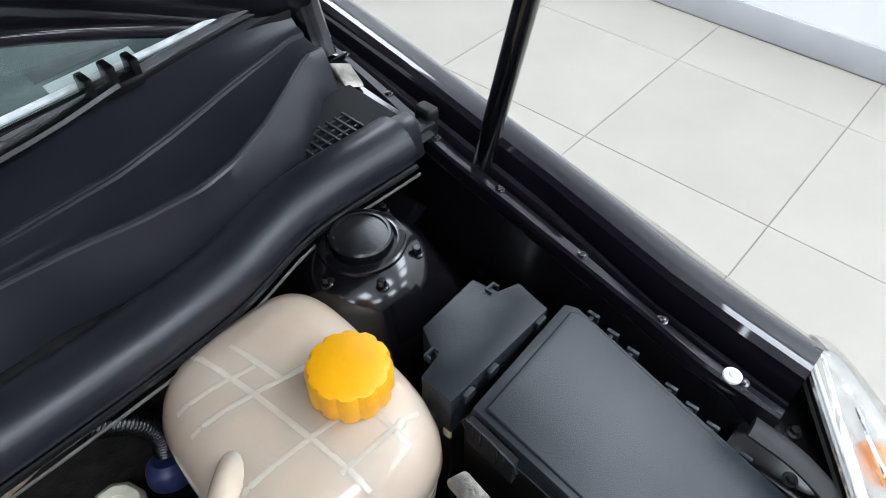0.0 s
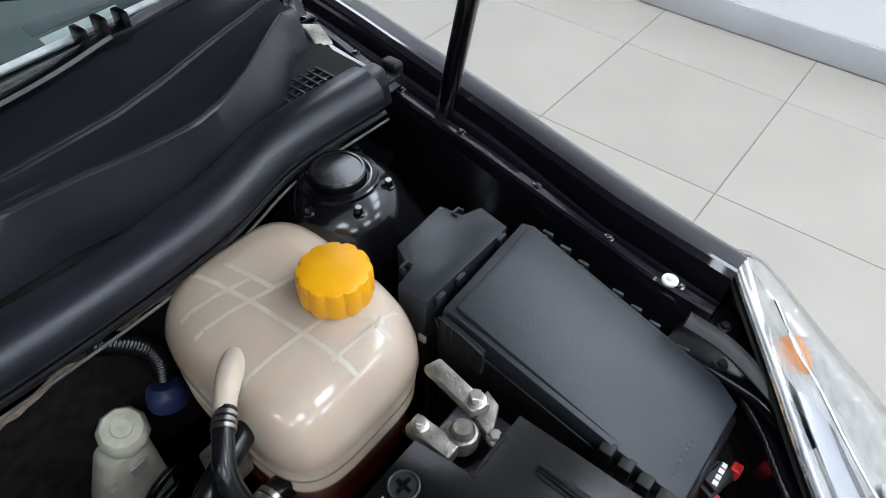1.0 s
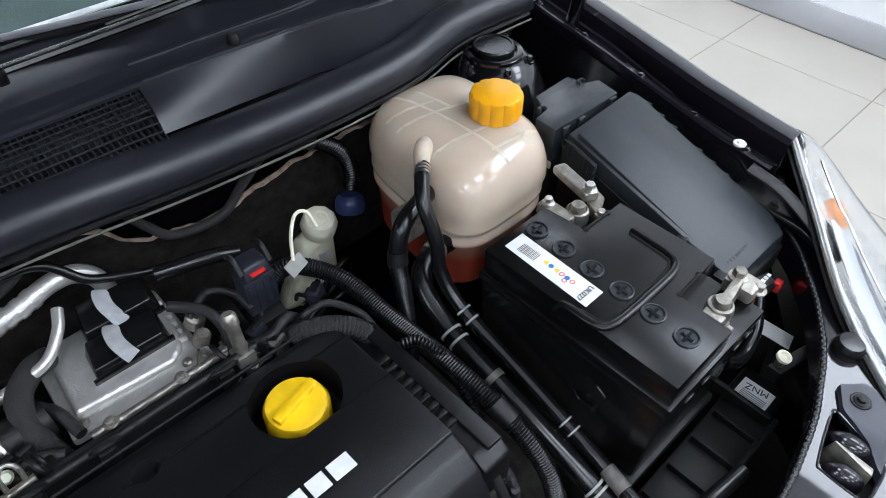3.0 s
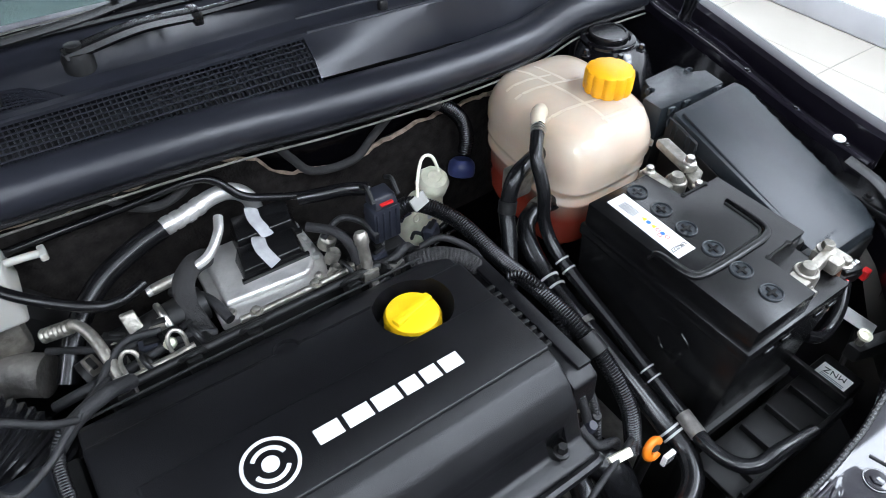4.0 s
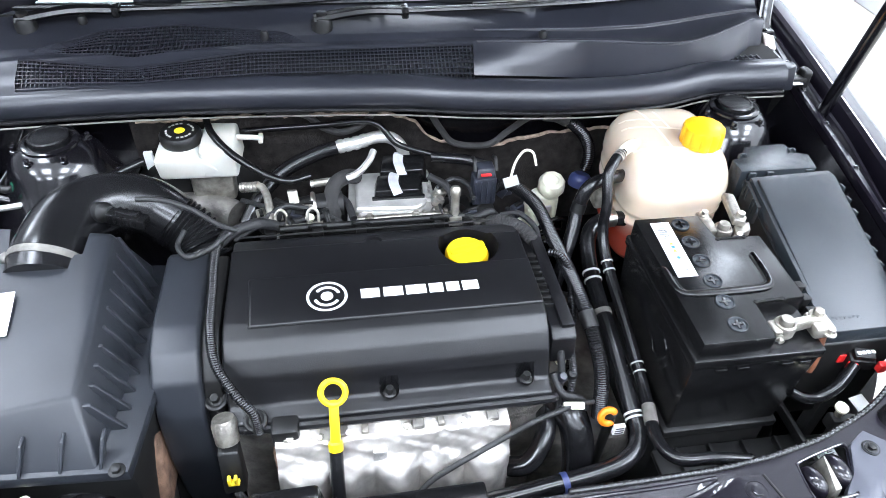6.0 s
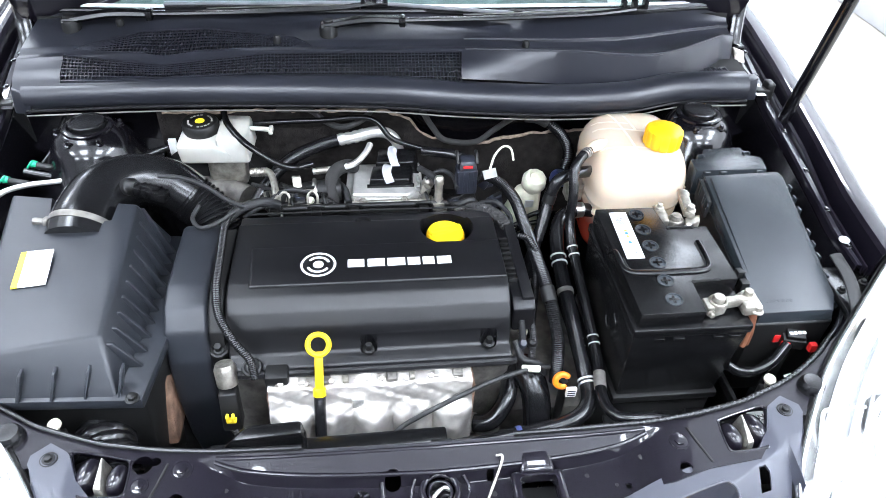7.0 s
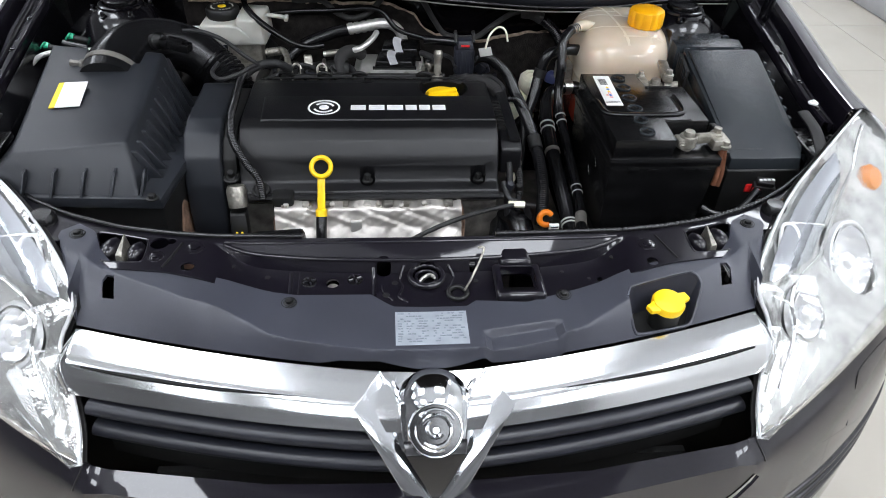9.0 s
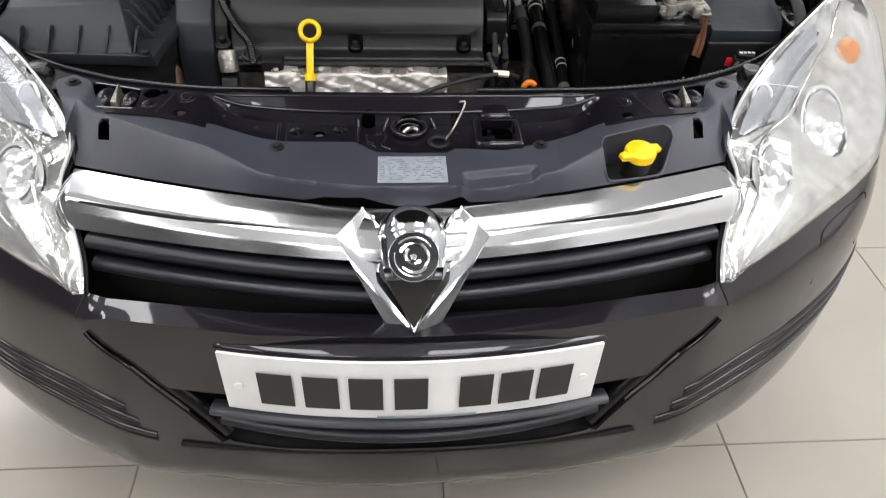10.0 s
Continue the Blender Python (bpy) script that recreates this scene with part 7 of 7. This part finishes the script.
# felt on the bulkhead with its torn edge
FX = [-0.46, -0.305, -0.15, -0.049, 0.009, 0.030, 0.050, 0.117, 0.160, 0.198, 0.257, 0.353, 0.42]
FZ = [0.862, 0.862, 0.860, 0.860, 0.838, 0.806, 0.795, 0.779, 0.780, 0.791, 0.799, 0.803, 0.80]
ins = thing("bulkhead_insulation", (-0.02, 0.085, 0.60), "charcoal felt insulation with a torn beige edge on the bulkhead", "insulation")
rows = []
for x in steps(-0.46, 0.42, 60):
    zt = interp(x, FX, FZ)
    rows.append([(x, 0.078 + 0.004 * math.sin(23 * x + 5 * z) + 0.010 * (zt - z), z) for z in [0.60 + (zt - 0.60) * k / 8 for k in range(9)]])
part("felt", sheet(rows, 0.006), FELT, ins)
random.seed(11)
part("torn_edge", tube([(x, 0.074 + random.uniform(-0.002, 0.002), interp(x, FX, FZ) + random.uniform(-0.0015, 0.0015)) for x in steps(-0.45, 0.41, 90)], 0.0034, 8, 2), FELTEDGE, ins)

# plugs and sensors behind the cover
pk = thing("relay_plug", (0.100, -0.100, 0.76), "slate connector with a red lock bar", "connector")
part("housing", block(0.083, 0.121, -0.112, -0.086, 0.775, 0.826, 0.003), CONN, pk)
part("upper_housing", frustum([(0.087, -0.112, 0.826), (0.119, -0.112, 0.826), (0.119, -0.084, 0.826), (0.087, -0.084, 0.826)], [(0.089, -0.106, 0.842), (0.117, -0.106, 0.842), (0.117, -0.082, 0.842), (0.089, -0.082, 0.842)], 0.003), CONN, pk)
part("lock_bar", block(0.094, 0.111, -0.1135, -0.108, 0.8325, 0.8352, 0.0008), REDCLIP, pk)
for x in (0.084, 0.118):
    part("clip_frame", tube([(x, -0.112, 0.842), (x, -0.098, 0.856), (x, -0.084, 0.850)], 0.003, 8), DARK, pk)
part("socket", block(0.082, 0.120, -0.125, -0.095, 0.73, 0.772, 0.003), DARK, pk)
for k in range(4):
    part("rib", block(0.086 + 0.009 * k, 0.0885 + 0.009 * k, -0.1142, -0.111, 0.780, 0.822, 0.0005), CONN, pk)
pk.location = pk.location + Vector((0, 0.015, 0.003))
hose("white_wire", [(0.140, -0.105, 0.835), (0.148, -0.095, 0.858), (0.165, -0.080, 0.868), (0.180, -0.078, 0.862), (0.186, -0.085, 0.842)], 0.0020, IVORY, "stray white wire with a paper flag", "wire")
lone("paper_flag", moved(block(-0.013, 0.013, -0.008, 0.008, 0, 0.002, 0), Matrix.Translation((0.140, -0.108, 0.830)) @ pose(0, 0, 0, 50, 0, 20)), FLAG, "small white paper flag on a wire", "tag")

cyl = thing("clutch_cylinder", (0.270, 0.070, 0.60), "aged ivory plastic fluid reservoir with a screw cap", "fluid reservoir")
part("tank", frustum([(0.190, 0.050, 0.56), (0.286, 0.036, 0.56), (0.292, 0.086, 0.56), (0.196, 0.088, 0.56)], [(0.238, 0.042, 0.676), (0.288, 0.040, 0.676), (0.290, 0.080, 0.676), (0.242, 0.082, 0.676)], 0.012, 4), IVORY, cyl)
part("neck", lathe([(0.019, 0), (0.018, 0.016), (0, 0.016)], (0.268, 0.060, 0.672), (0, -0.3, 1), 24), IVORY, cyl)
part("cap", lathe([(0.020, 0), (0.0255, 0.003), (0.0265, 0.010), (0.0255, 0.022), (0.021, 0.029), (0.012, 0.031), (0.010, 0.0285), (0, 0.029)], (0.270, 0.056, 0.684), (0, -0.35, 1), 10), IVORY, cyl)
part("level_window", moved(block(-0.009, 0.009, -0.001, 0.002, -0.011, 0.011, 0.001), Matrix.Translation((0.262, 0.037, 0.648)) @ pose(0, 0, 0, 14, 0, 0)), PAPER, cyl)
part("moulded_boss", ring(0.006, 0.0016, (0.232, 0.039, 0.650), (0, -1, 0.2), 18, 8), IVORY, cyl)
for k, pts in enumerate(([(0.300, 0.020, 0.60), (0.290, 0.012, 0.642), (0.262, 0.010, 0.640), (0.235, 0.012, 0.615), (0.205, 0.010, 0.61), (0.19, 0.0, 0.62)], [(0.302, 0.015, 0.585), (0.285, 0.004, 0.622), (0.255, 0.002, 0.622), (0.225, 0.004, 0.60), (0.20, 0.0, 0.59)], [(0.295, 0.010, 0.56), (0.27, -0.004, 0.60), (0.24, -0.004, 0.60), (0.21, -0.002, 0.585)])):
    hose("cylinder_wire", pts, 0.0052, RUBBER, "black wire looping over the ivory reservoir", "wire")
lone("blue_boot", lathe([(0.014, -0.012), (0.020, -0.006), (0.0215, 0.0), (0.0215, 0.010), (0.020, 0.014), (0, 0.014)], (0.324, 0.048, 0.708), (-0.25, -0.25, -1), 28), BLUECAP, "dark blue plastic boot below the conduit", "cable boot")
lone("bottle_bracket", block(0.282, 0.312, -0.125, -0.095, 0.775, 0.812, 0.004), LEAD, "dull metal bracket under the coolant bottle", "bracket")

# throttle body, pressure sensor and clips
tb = thing("throttle_body", (-0.20, -0.06, 0.68), "dark throttle body with clamped hoses and clips", "throttle body")
part("barrel", tube([(-0.265, -0.075, 0.752), (-0.21, -0.066, 0.765), (-0.155, -0.062, 0.772), (-0.125, -0.06, 0.772)], 0.020, 16), DARK, tb)
part("clamp", ring(0.0215, 0.004, (-0.170, -0.063, 0.770), (1, 0.08, 0.1), 24, 8), STEEL, tb)
part("clamp", ring(0.0215, 0.004, (-0.225, -0.069, 0.761), (1, 0.08, 0.1), 24, 8), LEAD, tb)
part("bracket", frustum([(-0.205, -0.092, 0.755), (-0.188, -0.092, 0.755), (-0.188, -0.085, 0.755), (-0.205, -0.085, 0.755)], [(-0.212, -0.060, 0.802), (-0.196, -0.060, 0.802), (-0.196, -0.054, 0.802), (-0.212, -0.054, 0.802)], 0.002), LEAD, tb)
part("brass_stub", lathe([(0.007, 0), (0.007, 0.012), (0.004, 0.016), (0, 0.016)], (-0.180, -0.098, 0.775), (0.2, -0.6, 0.6), 14), IVORY, tb)
part("pressure_sensor", tube([(-0.268, -0.040, 0.800), (-0.252, -0.050, 0.808), (-0.242, -0.072, 0.804), (-0.236, -0.110, 0.790), (-0.234, -0.132, 0.780)], 0.006, 12, ends=(0.0055, 0.0068)), LEAD, tb)
part("sensor_head", tube([(-0.285, -0.035, 0.797), (-0.255, -0.047, 0.806)], 0.0085, 14, rib=0.0015, pitch=0.005), LEAD, tb)
part("sensor_foot", lathe([(0.010, 0), (0.010, 0.018), (0.007, 0.022), (0, 0.022)], (-0.234, -0.138, 0.772), (0, 0.5, 0.8), 18), ALU, tb)
for x, y, z in ((-0.150, -0.118, 0.790), (-0.205, -0.122, 0.786), (0.030, -0.125, 0.79)):
    part("wire_clip", joined(ring(0.013, 0.0028, (x, y, z), (0.9, 0.1, 0.3), 20, 8), block(x - 0.012, x + 0.012, y - 0.004, y + 0.012, z - 0.03, z - 0.010, 0.003)), DARK, tb)
for k, pts in enumerate(([(-0.30, -0.10, 0.76), (-0.27, -0.11, 0.775), (-0.22, -0.105, 0.772), (-0.16, -0.10, 0.778), (-0.13, -0.11, 0.77)], [(-0.29, -0.14, 0.775), (-0.26, -0.13, 0.79), (-0.22, -0.09, 0.795), (-0.18, -0.085, 0.785)],
                         [(-0.15, -0.02, 0.77), (-0.12, -0.06, 0.775), (-0.11, -0.10, 0.77)], [(-0.29, -0.02, 0.76), (-0.25, -0.06, 0.775), (-0.20, -0.09, 0.77), (-0.15, -0.12, 0.775)],
                         [(0.02, -0.04, 0.80), (0.045, -0.07, 0.80), (0.05, -0.10, 0.79), (0.04, -0.13, 0.785)], [(0.03, -0.06, 0.79), (0.06, -0.05, 0.80), (0.08, -0.07, 0.80), (0.085, -0.10, 0.795)],
                         [(0.05, -0.12, 0.775), (0.08, -0.135, 0.785), (0.105, -0.13, 0.79), (0.12, -0.12, 0.77)], [(0.12, -0.14, 0.79), (0.145, -0.15, 0.80), (0.165, -0.18, 0.795), (0.165, -0.21, 0.79)])):
    hose("plug_wire", pts, 0.0042 if k % 2 else 0.006, BRAID, "short black sleeved wire behind the engine cover", "wire")
co = thing("fuel_valve", (0.046, -0.140, 0.77), "upright silver fuel test valve", "valve")
part("stem", lathe([(0.007, 0), (0.007, 0.030), (0.0085, 0.032), (0.0085, 0.042), (0.006, 0.046), (0, 0.046)], (0.046, -0.142, 0.798), (0.05, 0.35, 0.9), 16), LEAD, co)
part("foot", block(0.036, 0.056, -0.152, -0.132, 0.782, 0.800, 0.002), LEAD, co)
for x, y, z, r in ((0.018, -0.105, 0.790, 0.008), (0.026, -0.085, 0.795, 0.009), (0.034, -0.055, 0.792, 0.011)):
    lone("plug_stub", lathe([(r, 0), (r, 0.014), (r * 0.7, 0.018), (0, 0.018)], (x, y, z - 0.02), (0.3, -0.2, 0.9), 14), LEAD, "small dull metal fitting beside the control unit", "fitting")

# camshaft sensor and its yellow-locked plug
cs = thing("cam_sensor", (-0.288, -0.44, 0.66), "camshaft sensor with a black plug and a yellow lock", "sensor")
part("head", lathe([(0.015, 0), (0.016, 0.026), (0.013, 0.034), (0, 0.034)], (-0.287, -0.452, 0.716), (-0.05, 0.35, 0.9), 22), LEAD, cs)
part("plug", frustum([(-0.298, -0.490, 0.655), (-0.270, -0.490, 0.655), (-0.270, -0.465, 0.655), (-0.298, -0.465, 0.655)], [(-0.300, -0.468, 0.712), (-0.274, -0.468, 0.712), (-0.274, -0.446, 0.712), (-0.300, -0.446, 0.712)], 0.003), DARK, cs)
part("lock", joined(block(-0.290, -0.276, -0.492, -0.484, 0.676, 0.681, 0.001), block(-0.290, -0.286, -0.492, -0.484, 0.676, 0.690, 0.001), block(-0.282, -0.278, -0.492, -0.484, 0.676, 0.690, 0.001)), YELPRINT, cs)
for x, y, z in ((-0.300, -0.410, 0.745), (-0.250, -0.445, 0.742)):
    part("grommet", joined(ring(0.011, 0.004, (x, y, z), (0, -0.4, 1), 22, 8), bolt((x, y, z), 0.006, 0.010, (0, -0.4, 1))), DARK, cs)
part("cable", tube([(-0.282, -0.488, 0.655), (-0.268, -0.498, 0.63), (-0.25, -0.50, 0.60)], 0.005, 10), CABLE, cs)
mt = thing("engine_mount", (-0.392, -0.40, 0.60), "rusty cast engine mount bracket", "engine mount")
part("bracket", frustum([(-0.400, -0.47, 0.60), (-0.374, -0.47, 0.60), (-0.374, -0.33, 0.60), (-0.400, -0.33, 0.60)], [(-0.398, -0.445, 0.715), (-0.376, -0.44, 0.72), (-0.376, -0.36, 0.735), (-0.398, -0.355, 0.73)], 0.006), RUST, mt)
part("stay", block(-0.402, -0.372, -0.40, -0.36, 0.30, 0.602, 0.004), PIT, mt)
part("bolt", bolt((-0.388, -0.405, 0.722), 0.009, 0.010, (-0.2, -0.3, 1)), RUST, mt)

# fan shroud, intake snorkel, small marks on the front
sh = thing("fan_shroud", (-0.10, -0.56, 0.55), "black plastic radiator fan shroud", "fan shroud")
part("top_edge", frustum([(-0.325, -0.570, 0.55), (0.02, -0.575, 0.55), (0.02, -0.545, 0.55), (-0.325, -0.54, 0.55)], [(-0.325, -0.566, 0.700), (0.02, -0.572, 0.715), (0.02, -0.545, 0.715), (-0.300, -0.54, 0.700)], 0.004), BATT, sh)
part("raised_duct", frustum([(-0.300, -0.560, 0.69), (-0.170, -0.560, 0.70), (-0.172, -0.530, 0.70), (-0.27, -0.525, 0.69)], [(-0.27, -0.556, 0.728), (-0.175, -0.556, 0.735), (-0.176, -0.534, 0.735), (-0.25, -0.532, 0.728)], 0.006), BATT, sh)
part("clip", block(-0.005, 0.025, -0.60, -0.575, 0.715, 0.730, 0.003), DARK, sh)
part("stand", block(-0.30, 0.0, -0.57, -0.55, 0.30, 0.552, 0), PIT, sh)
hose("intake_snorkel", [(-0.46, -0.46, 0.63), (-0.455, -0.50, 0.672), (-0.442, -0.535, 0.675), (-0.432, -0.57, 0.655)], 0.042, RUBBER, "ribbed black intake snorkel below the filter box", "air duct", rib=0.004, pitch=0.010)
for s, x, y in ((1, 0.503, -0.511), (-1, -0.500, -0.512)):
    pn = thing("lamp_adjuster", (x, y, 0.69), "white nylon lamp adjuster pin", "adjuster pin", "lamp adjusters")
    part("shaft", tube([(x + s * 0.004, y - 0.003, 0.712), (x, y - 0.004, 0.732)], 0.005, 14), LEAD, pn)
    part("tip", lathe([(0.0085, 0), (0.0085, 0.004), (0.005, 0.005), (0.004, 0.002), (0, 0.002)], (x, y - 0.004, 0.731), (0, -0.2, 1), 24), IVORY, pn)
    part("bracket", frustum([(x - s * 0.006, y - 0.012, 0.690), (x + s * 0.075, y - 0.035, 0.690), (x + s * 0.075, y - 0.020, 0.690), (x - s * 0.006, y + 0.006, 0.690)], [(x - s * 0.006, y - 0.012, 0.713), (x + s * 0.075, y - 0.035, 0.722), (x + s * 0.075, y - 0.020, 0.722), (x - s * 0.006, y + 0.006, 0.713)], 0.003), DARK, pn)

rc = thing("lamp_plug", (0.575, -0.44, 0.70), "dark multi-pin plug with red locking tabs", "connector")
part("housing", moved(joined(block(-0.018, 0.018, -0.011, 0.011, 0, 0.022, 0.003), block(-0.014, 0.014, -0.008, 0.008, 0.020, 0.030, 0.002)), Matrix.Translation((0.576, -0.440, 0.722)) @ pose(0, 0, 0, 12, 0, -15)), DARK, rc)
for dx, dy in ((-0.028, 0.008), (0.020, -0.016), (-0.022, -0.010)):
    part("red_tab", block(0.576 + dx, 0.588 + dx, -0.446 + dy, -0.436 + dy, 0.722, 0.738, 0.002), REDCLIP, rc)
for k in range(4):
    part("pin_slot", block(0.563 + 0.007 * k, 0.568 + 0.007 * k, -0.448, -0.443, 0.7505, 0.7525, 0), PAPER, rc)
part("stay", block(0.566, 0.586, -0.44, -0.42, 0.30, 0.722, 0.002), PIT, rc)
hose("lamp_cable", [(0.562, -0.452, 0.735), (0.535, -0.470, 0.715), (0.505, -0.478, 0.705), (0.480, -0.478, 0.708), (0.462, -0.470, 0.715)], 0.0078, RUBBER, "black cable from the lamp plug", "cable")
mz = thing("module_box", (0.545, -0.50, 0.50), "black module with a white code label beside the battery", "control module")
part("housing", block(0.512, 0.575, -0.535, -0.475, 0.50, 0.606, 0.005), DARK, mz)
part("foot", block(0.53, 0.57, -0.51, -0.48, 0.30, 0.502, 0), PIT, mz)
pl2 = part("label", block(0.523, 0.556, -0.527, -0.484, 0.606, 0.6068, 0), PAPER, mz, "white code label")
words("MNZ", 0.014, Matrix.Translation((0.547, -0.505, 0.6069)) @ pose(0, 0, 0, 0, 0, 100), PRINT, pl2)
for k in range(4):
    part("print_bar", block(0.527 + 0.003 * k, 0.5285 + 0.003 * k, -0.523, -0.490, 0.6064, 0.6071, 0), PRINTGREY, pl2, smooth=False)
part("cable_tag", moved(block(-0.012, 0.012, -0.021, 0.021, 0, 0.0015, 0), Matrix.Translation((0.586, -0.485, 0.672)) @ pose(0, 0, 0, 10, 0, 12)), PAPER, mz, "silver foil tag")
part("tag_stay", tube([(0.586, -0.486, 0.672), (0.582, -0.492, 0.64), (0.572, -0.50, 0.60)], 0.004, 8), BRAID, mz)
oring = thing("drain_clip", (0.212, -0.465, 0.66), "orange ring clip with a white coded tag", "clip")
part("ring", tube([Vector((0.208, -0.463, 0.692)) + Vector((0.0105 * math.cos(a), 0.003 * math.sin(a), 0.0105 * math.sin(a))) for a in steps(0.6, 5.4, 18)], 0.005, 10, 2), DEEPORANGE, oring)
part("tag", block(0.212, 0.228, -0.480, -0.474, 0.672, 0.690, 0.001), PAPER, oring)
for k in range(3):
    part("print_bar", block(0.214, 0.226, -0.4805, -0.4795, 0.675 + 0.005 * k, 0.6775 + 0.005 * k, 0), PRINT, oring, smooth=False)
part("stalk", tube([(0.213, -0.460, 0.69), (0.216, -0.455, 0.60), (0.216, -0.45, 0.31)], 0.007, 10), DARK, oring)
lone("wire_tag", moved(block(-0.014, 0.014, -0.005, 0.005, -0.004, 0.004, 0.002), Matrix.Translation((0.158, -0.456, 0.716)) @ pose(0, 0, 0, 30, 0, -8)), IVORY, "pale yellow tag on a sensor wire", "tag")
lone("washer_tag", block(-0.446, -0.432, 0.052, 0.060, 0.775, 0.815, 0.001), PAPER, "small white card beside the brake reservoir", "tag")
for k, (x, y, z) in enumerate(((0.160, -0.385, 0.730), (0.172, -0.400, 0.715), (0.150, -0.41, 0.725), (0.166, -0.365, 0.74))):
    lone("loom_plug", lathe([(0.007, 0), (0.008, 0.014), (0.005, 0.020), (0, 0.02)], (x, y, z - 0.01), (0.2 * k - 0.3, -0.4, 0.8), 14), (IVORY, DARK, CONN, LEAD)[k], "small plug of the gearbox wiring", "connector")
for k, pts in enumerate(([(0.150, -0.395, 0.76), (0.152, -0.41, 0.73), (0.15, -0.42, 0.69), (0.155, -0.43, 0.64)], [(0.165, -0.39, 0.76), (0.172, -0.405, 0.72), (0.168, -0.42, 0.68), (0.175, -0.42, 0.63)], [(0.140, -0.41, 0.73), (0.150, -0.43, 0.71), (0.175, -0.435, 0.70), (0.19, -0.43, 0.67)])):
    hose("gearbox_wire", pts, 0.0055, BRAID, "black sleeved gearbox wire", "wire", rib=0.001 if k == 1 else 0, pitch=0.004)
for s in (-1, 1):
    for y in (-0.33, -0.245, -0.15, -0.04, 0.06, 0.15, 0.24):
        gx, gz = interp(y, WY, WXG) + 0.010, interp(y, WY, WZG) + 0.005
        part("channel_bolt", bolt((s * (gx - 0.003), y, gz - 0.007), 0.0042, 0.003), BAYPAINT, car)
part("wing_screw", joined(disc(0.0085, 0.003, (0.690, -0.321, 0.828)), disc(0.004, 0.006, (0.690, -0.321, 0.828), n=8)), PAPER, car, "pale washer-headed screw")

for s in (-1, 1):
    part("rail_end", tube([(s * 0.655, -0.355, 0.829), (s * 0.658, -0.40, 0.818), (s * 0.650, -0.45, 0.800), (s * 0.630, -0.50, 0.788)], 0.011, 10, 8, flat=0.35), DARK, car)
# small plugs and clips crowded behind and beside the engine cover
random.seed(23)
for k in range(14):
    x, y = random.uniform(0.04, 0.16), random.uniform(-0.15, -0.05)
    h = random.uniform(0.012, 0.024)
    cn = thing("wiring_plug", (x, y, 0.765), "small dusty wiring plug behind the engine cover", "connector")
    turn = Matrix.Translation((x, y, 0.765)) @ pose(0, 0, 0, random.uniform(-25, 25), random.uniform(-25, 25), random.uniform(0, 180))
    part("body", moved(block(-0.007, 0.007, -0.010, 0.010, 0, h, 0.0015), turn), (CONN, DARK, DARK, DULLALU)[k % 4], cn)
    part("latch", moved(block(-0.003, 0.003, -0.012, 0.004, h - 0.002, h + 0.003, 0.001), turn), DARK, cn)
    part("wire", tube([turn @ Vector((0, 0.008, 0.004)), turn @ Vector((0.004, 0.025, 0.006)), turn @ Vector((0.012, 0.040, -0.010))], 0.0025, 8, 6), BRAID, cn)
for k in range(10):
    x, y = random.uniform(-0.285, -0.13), random.uniform(-0.13, -0.06)
    h = random.uniform(0.010, 0.022)
    cn = thing("wiring_plug", (x, y, 0.770), "small dusty wiring plug behind the engine cover", "connector")
    turn = Matrix.Translation((x, y, 0.770)) @ pose(0, 0, 0, random.uniform(-25, 25), random.uniform(-25, 25), random.uniform(0, 180))
    part("body", moved(block(-0.007, 0.007, -0.010, 0.010, 0, h, 0.0015), turn), (DARK, CONN, DARK, LEAD, BATT)[k % 5], cn)
    part("latch", moved(block(-0.003, 0.003, -0.012, 0.004, h - 0.002, h + 0.003, 0.001), turn), DARK, cn)
for s in (-1, 1):
    wb = part("wing_bracket", prism([(s * x, y) for x, y in ((0.640, -0.440), (0.646, -0.345), (0.680, -0.345), (0.740, -0.376), (0.700, -0.43), (0.655, -0.49), (0.620, -0.49))], 0.782, 0.794, 0.003), BATT, car)
    for x, y in ((0.655, -0.40), (0.648, -0.46), (0.70, -0.385)):
        part("bracket_bolt", bolt((s * x, y, 0.794), 0.0045, 0.005), DARK, wb)

# ---- floor tiles ----
fl = thing("floor", (0, 0, 0), "square cream glazed floor tiles with dark joints", "floor", kind="structure")
part("bed", block(RX0, RX1, RY0, RY1, -0.05, -0.0025, 0), GROUT, fl)
TP, TH = 0.6075, 0.3022
tile_bm = frustum([(-TH, -TH, -0.004), (TH, -TH, -0.004), (TH, TH, -0.004), (-TH, TH, -0.004)], [(-TH, -TH, 0.0), (TH, -TH, 0.0), (TH, TH, 0.0), (-TH, TH, 0.0)], 0.0012, 1)
tile_mesh = mesh_of("tile", tile_bm, TILE, False)
for i in range(-8, 5):
    for j in range(-8, 8):
        x, y = 1.585 + TP * (i - 2), 0.176 + TP * j
        if RX0 + 0.3 < x < RX1 - 0.3 and RY0 + 0.3 < y < RY1 - 0.3:
            ob = new("tile", tile_mesh)
            ob.parent, ob.location = fl, (x, y, 0)
edge_mesh = mesh_of("tile", frustum([(-TH, -TH, -0.004), (0.035, -TH, -0.004), (0.035, TH, -0.004), (-TH, TH, -0.004)], [(-TH, -TH, 0.0), (0.035, -TH, 0.0), (0.035, TH, 0.0), (-TH, TH, 0.0)], 0.0012, 1), TILE, False)
for j in range(-7, 7):
    ob = new("tile", edge_mesh)
    ob.parent, ob.location = fl, (2.80, 0.176 + TP * j, 0)
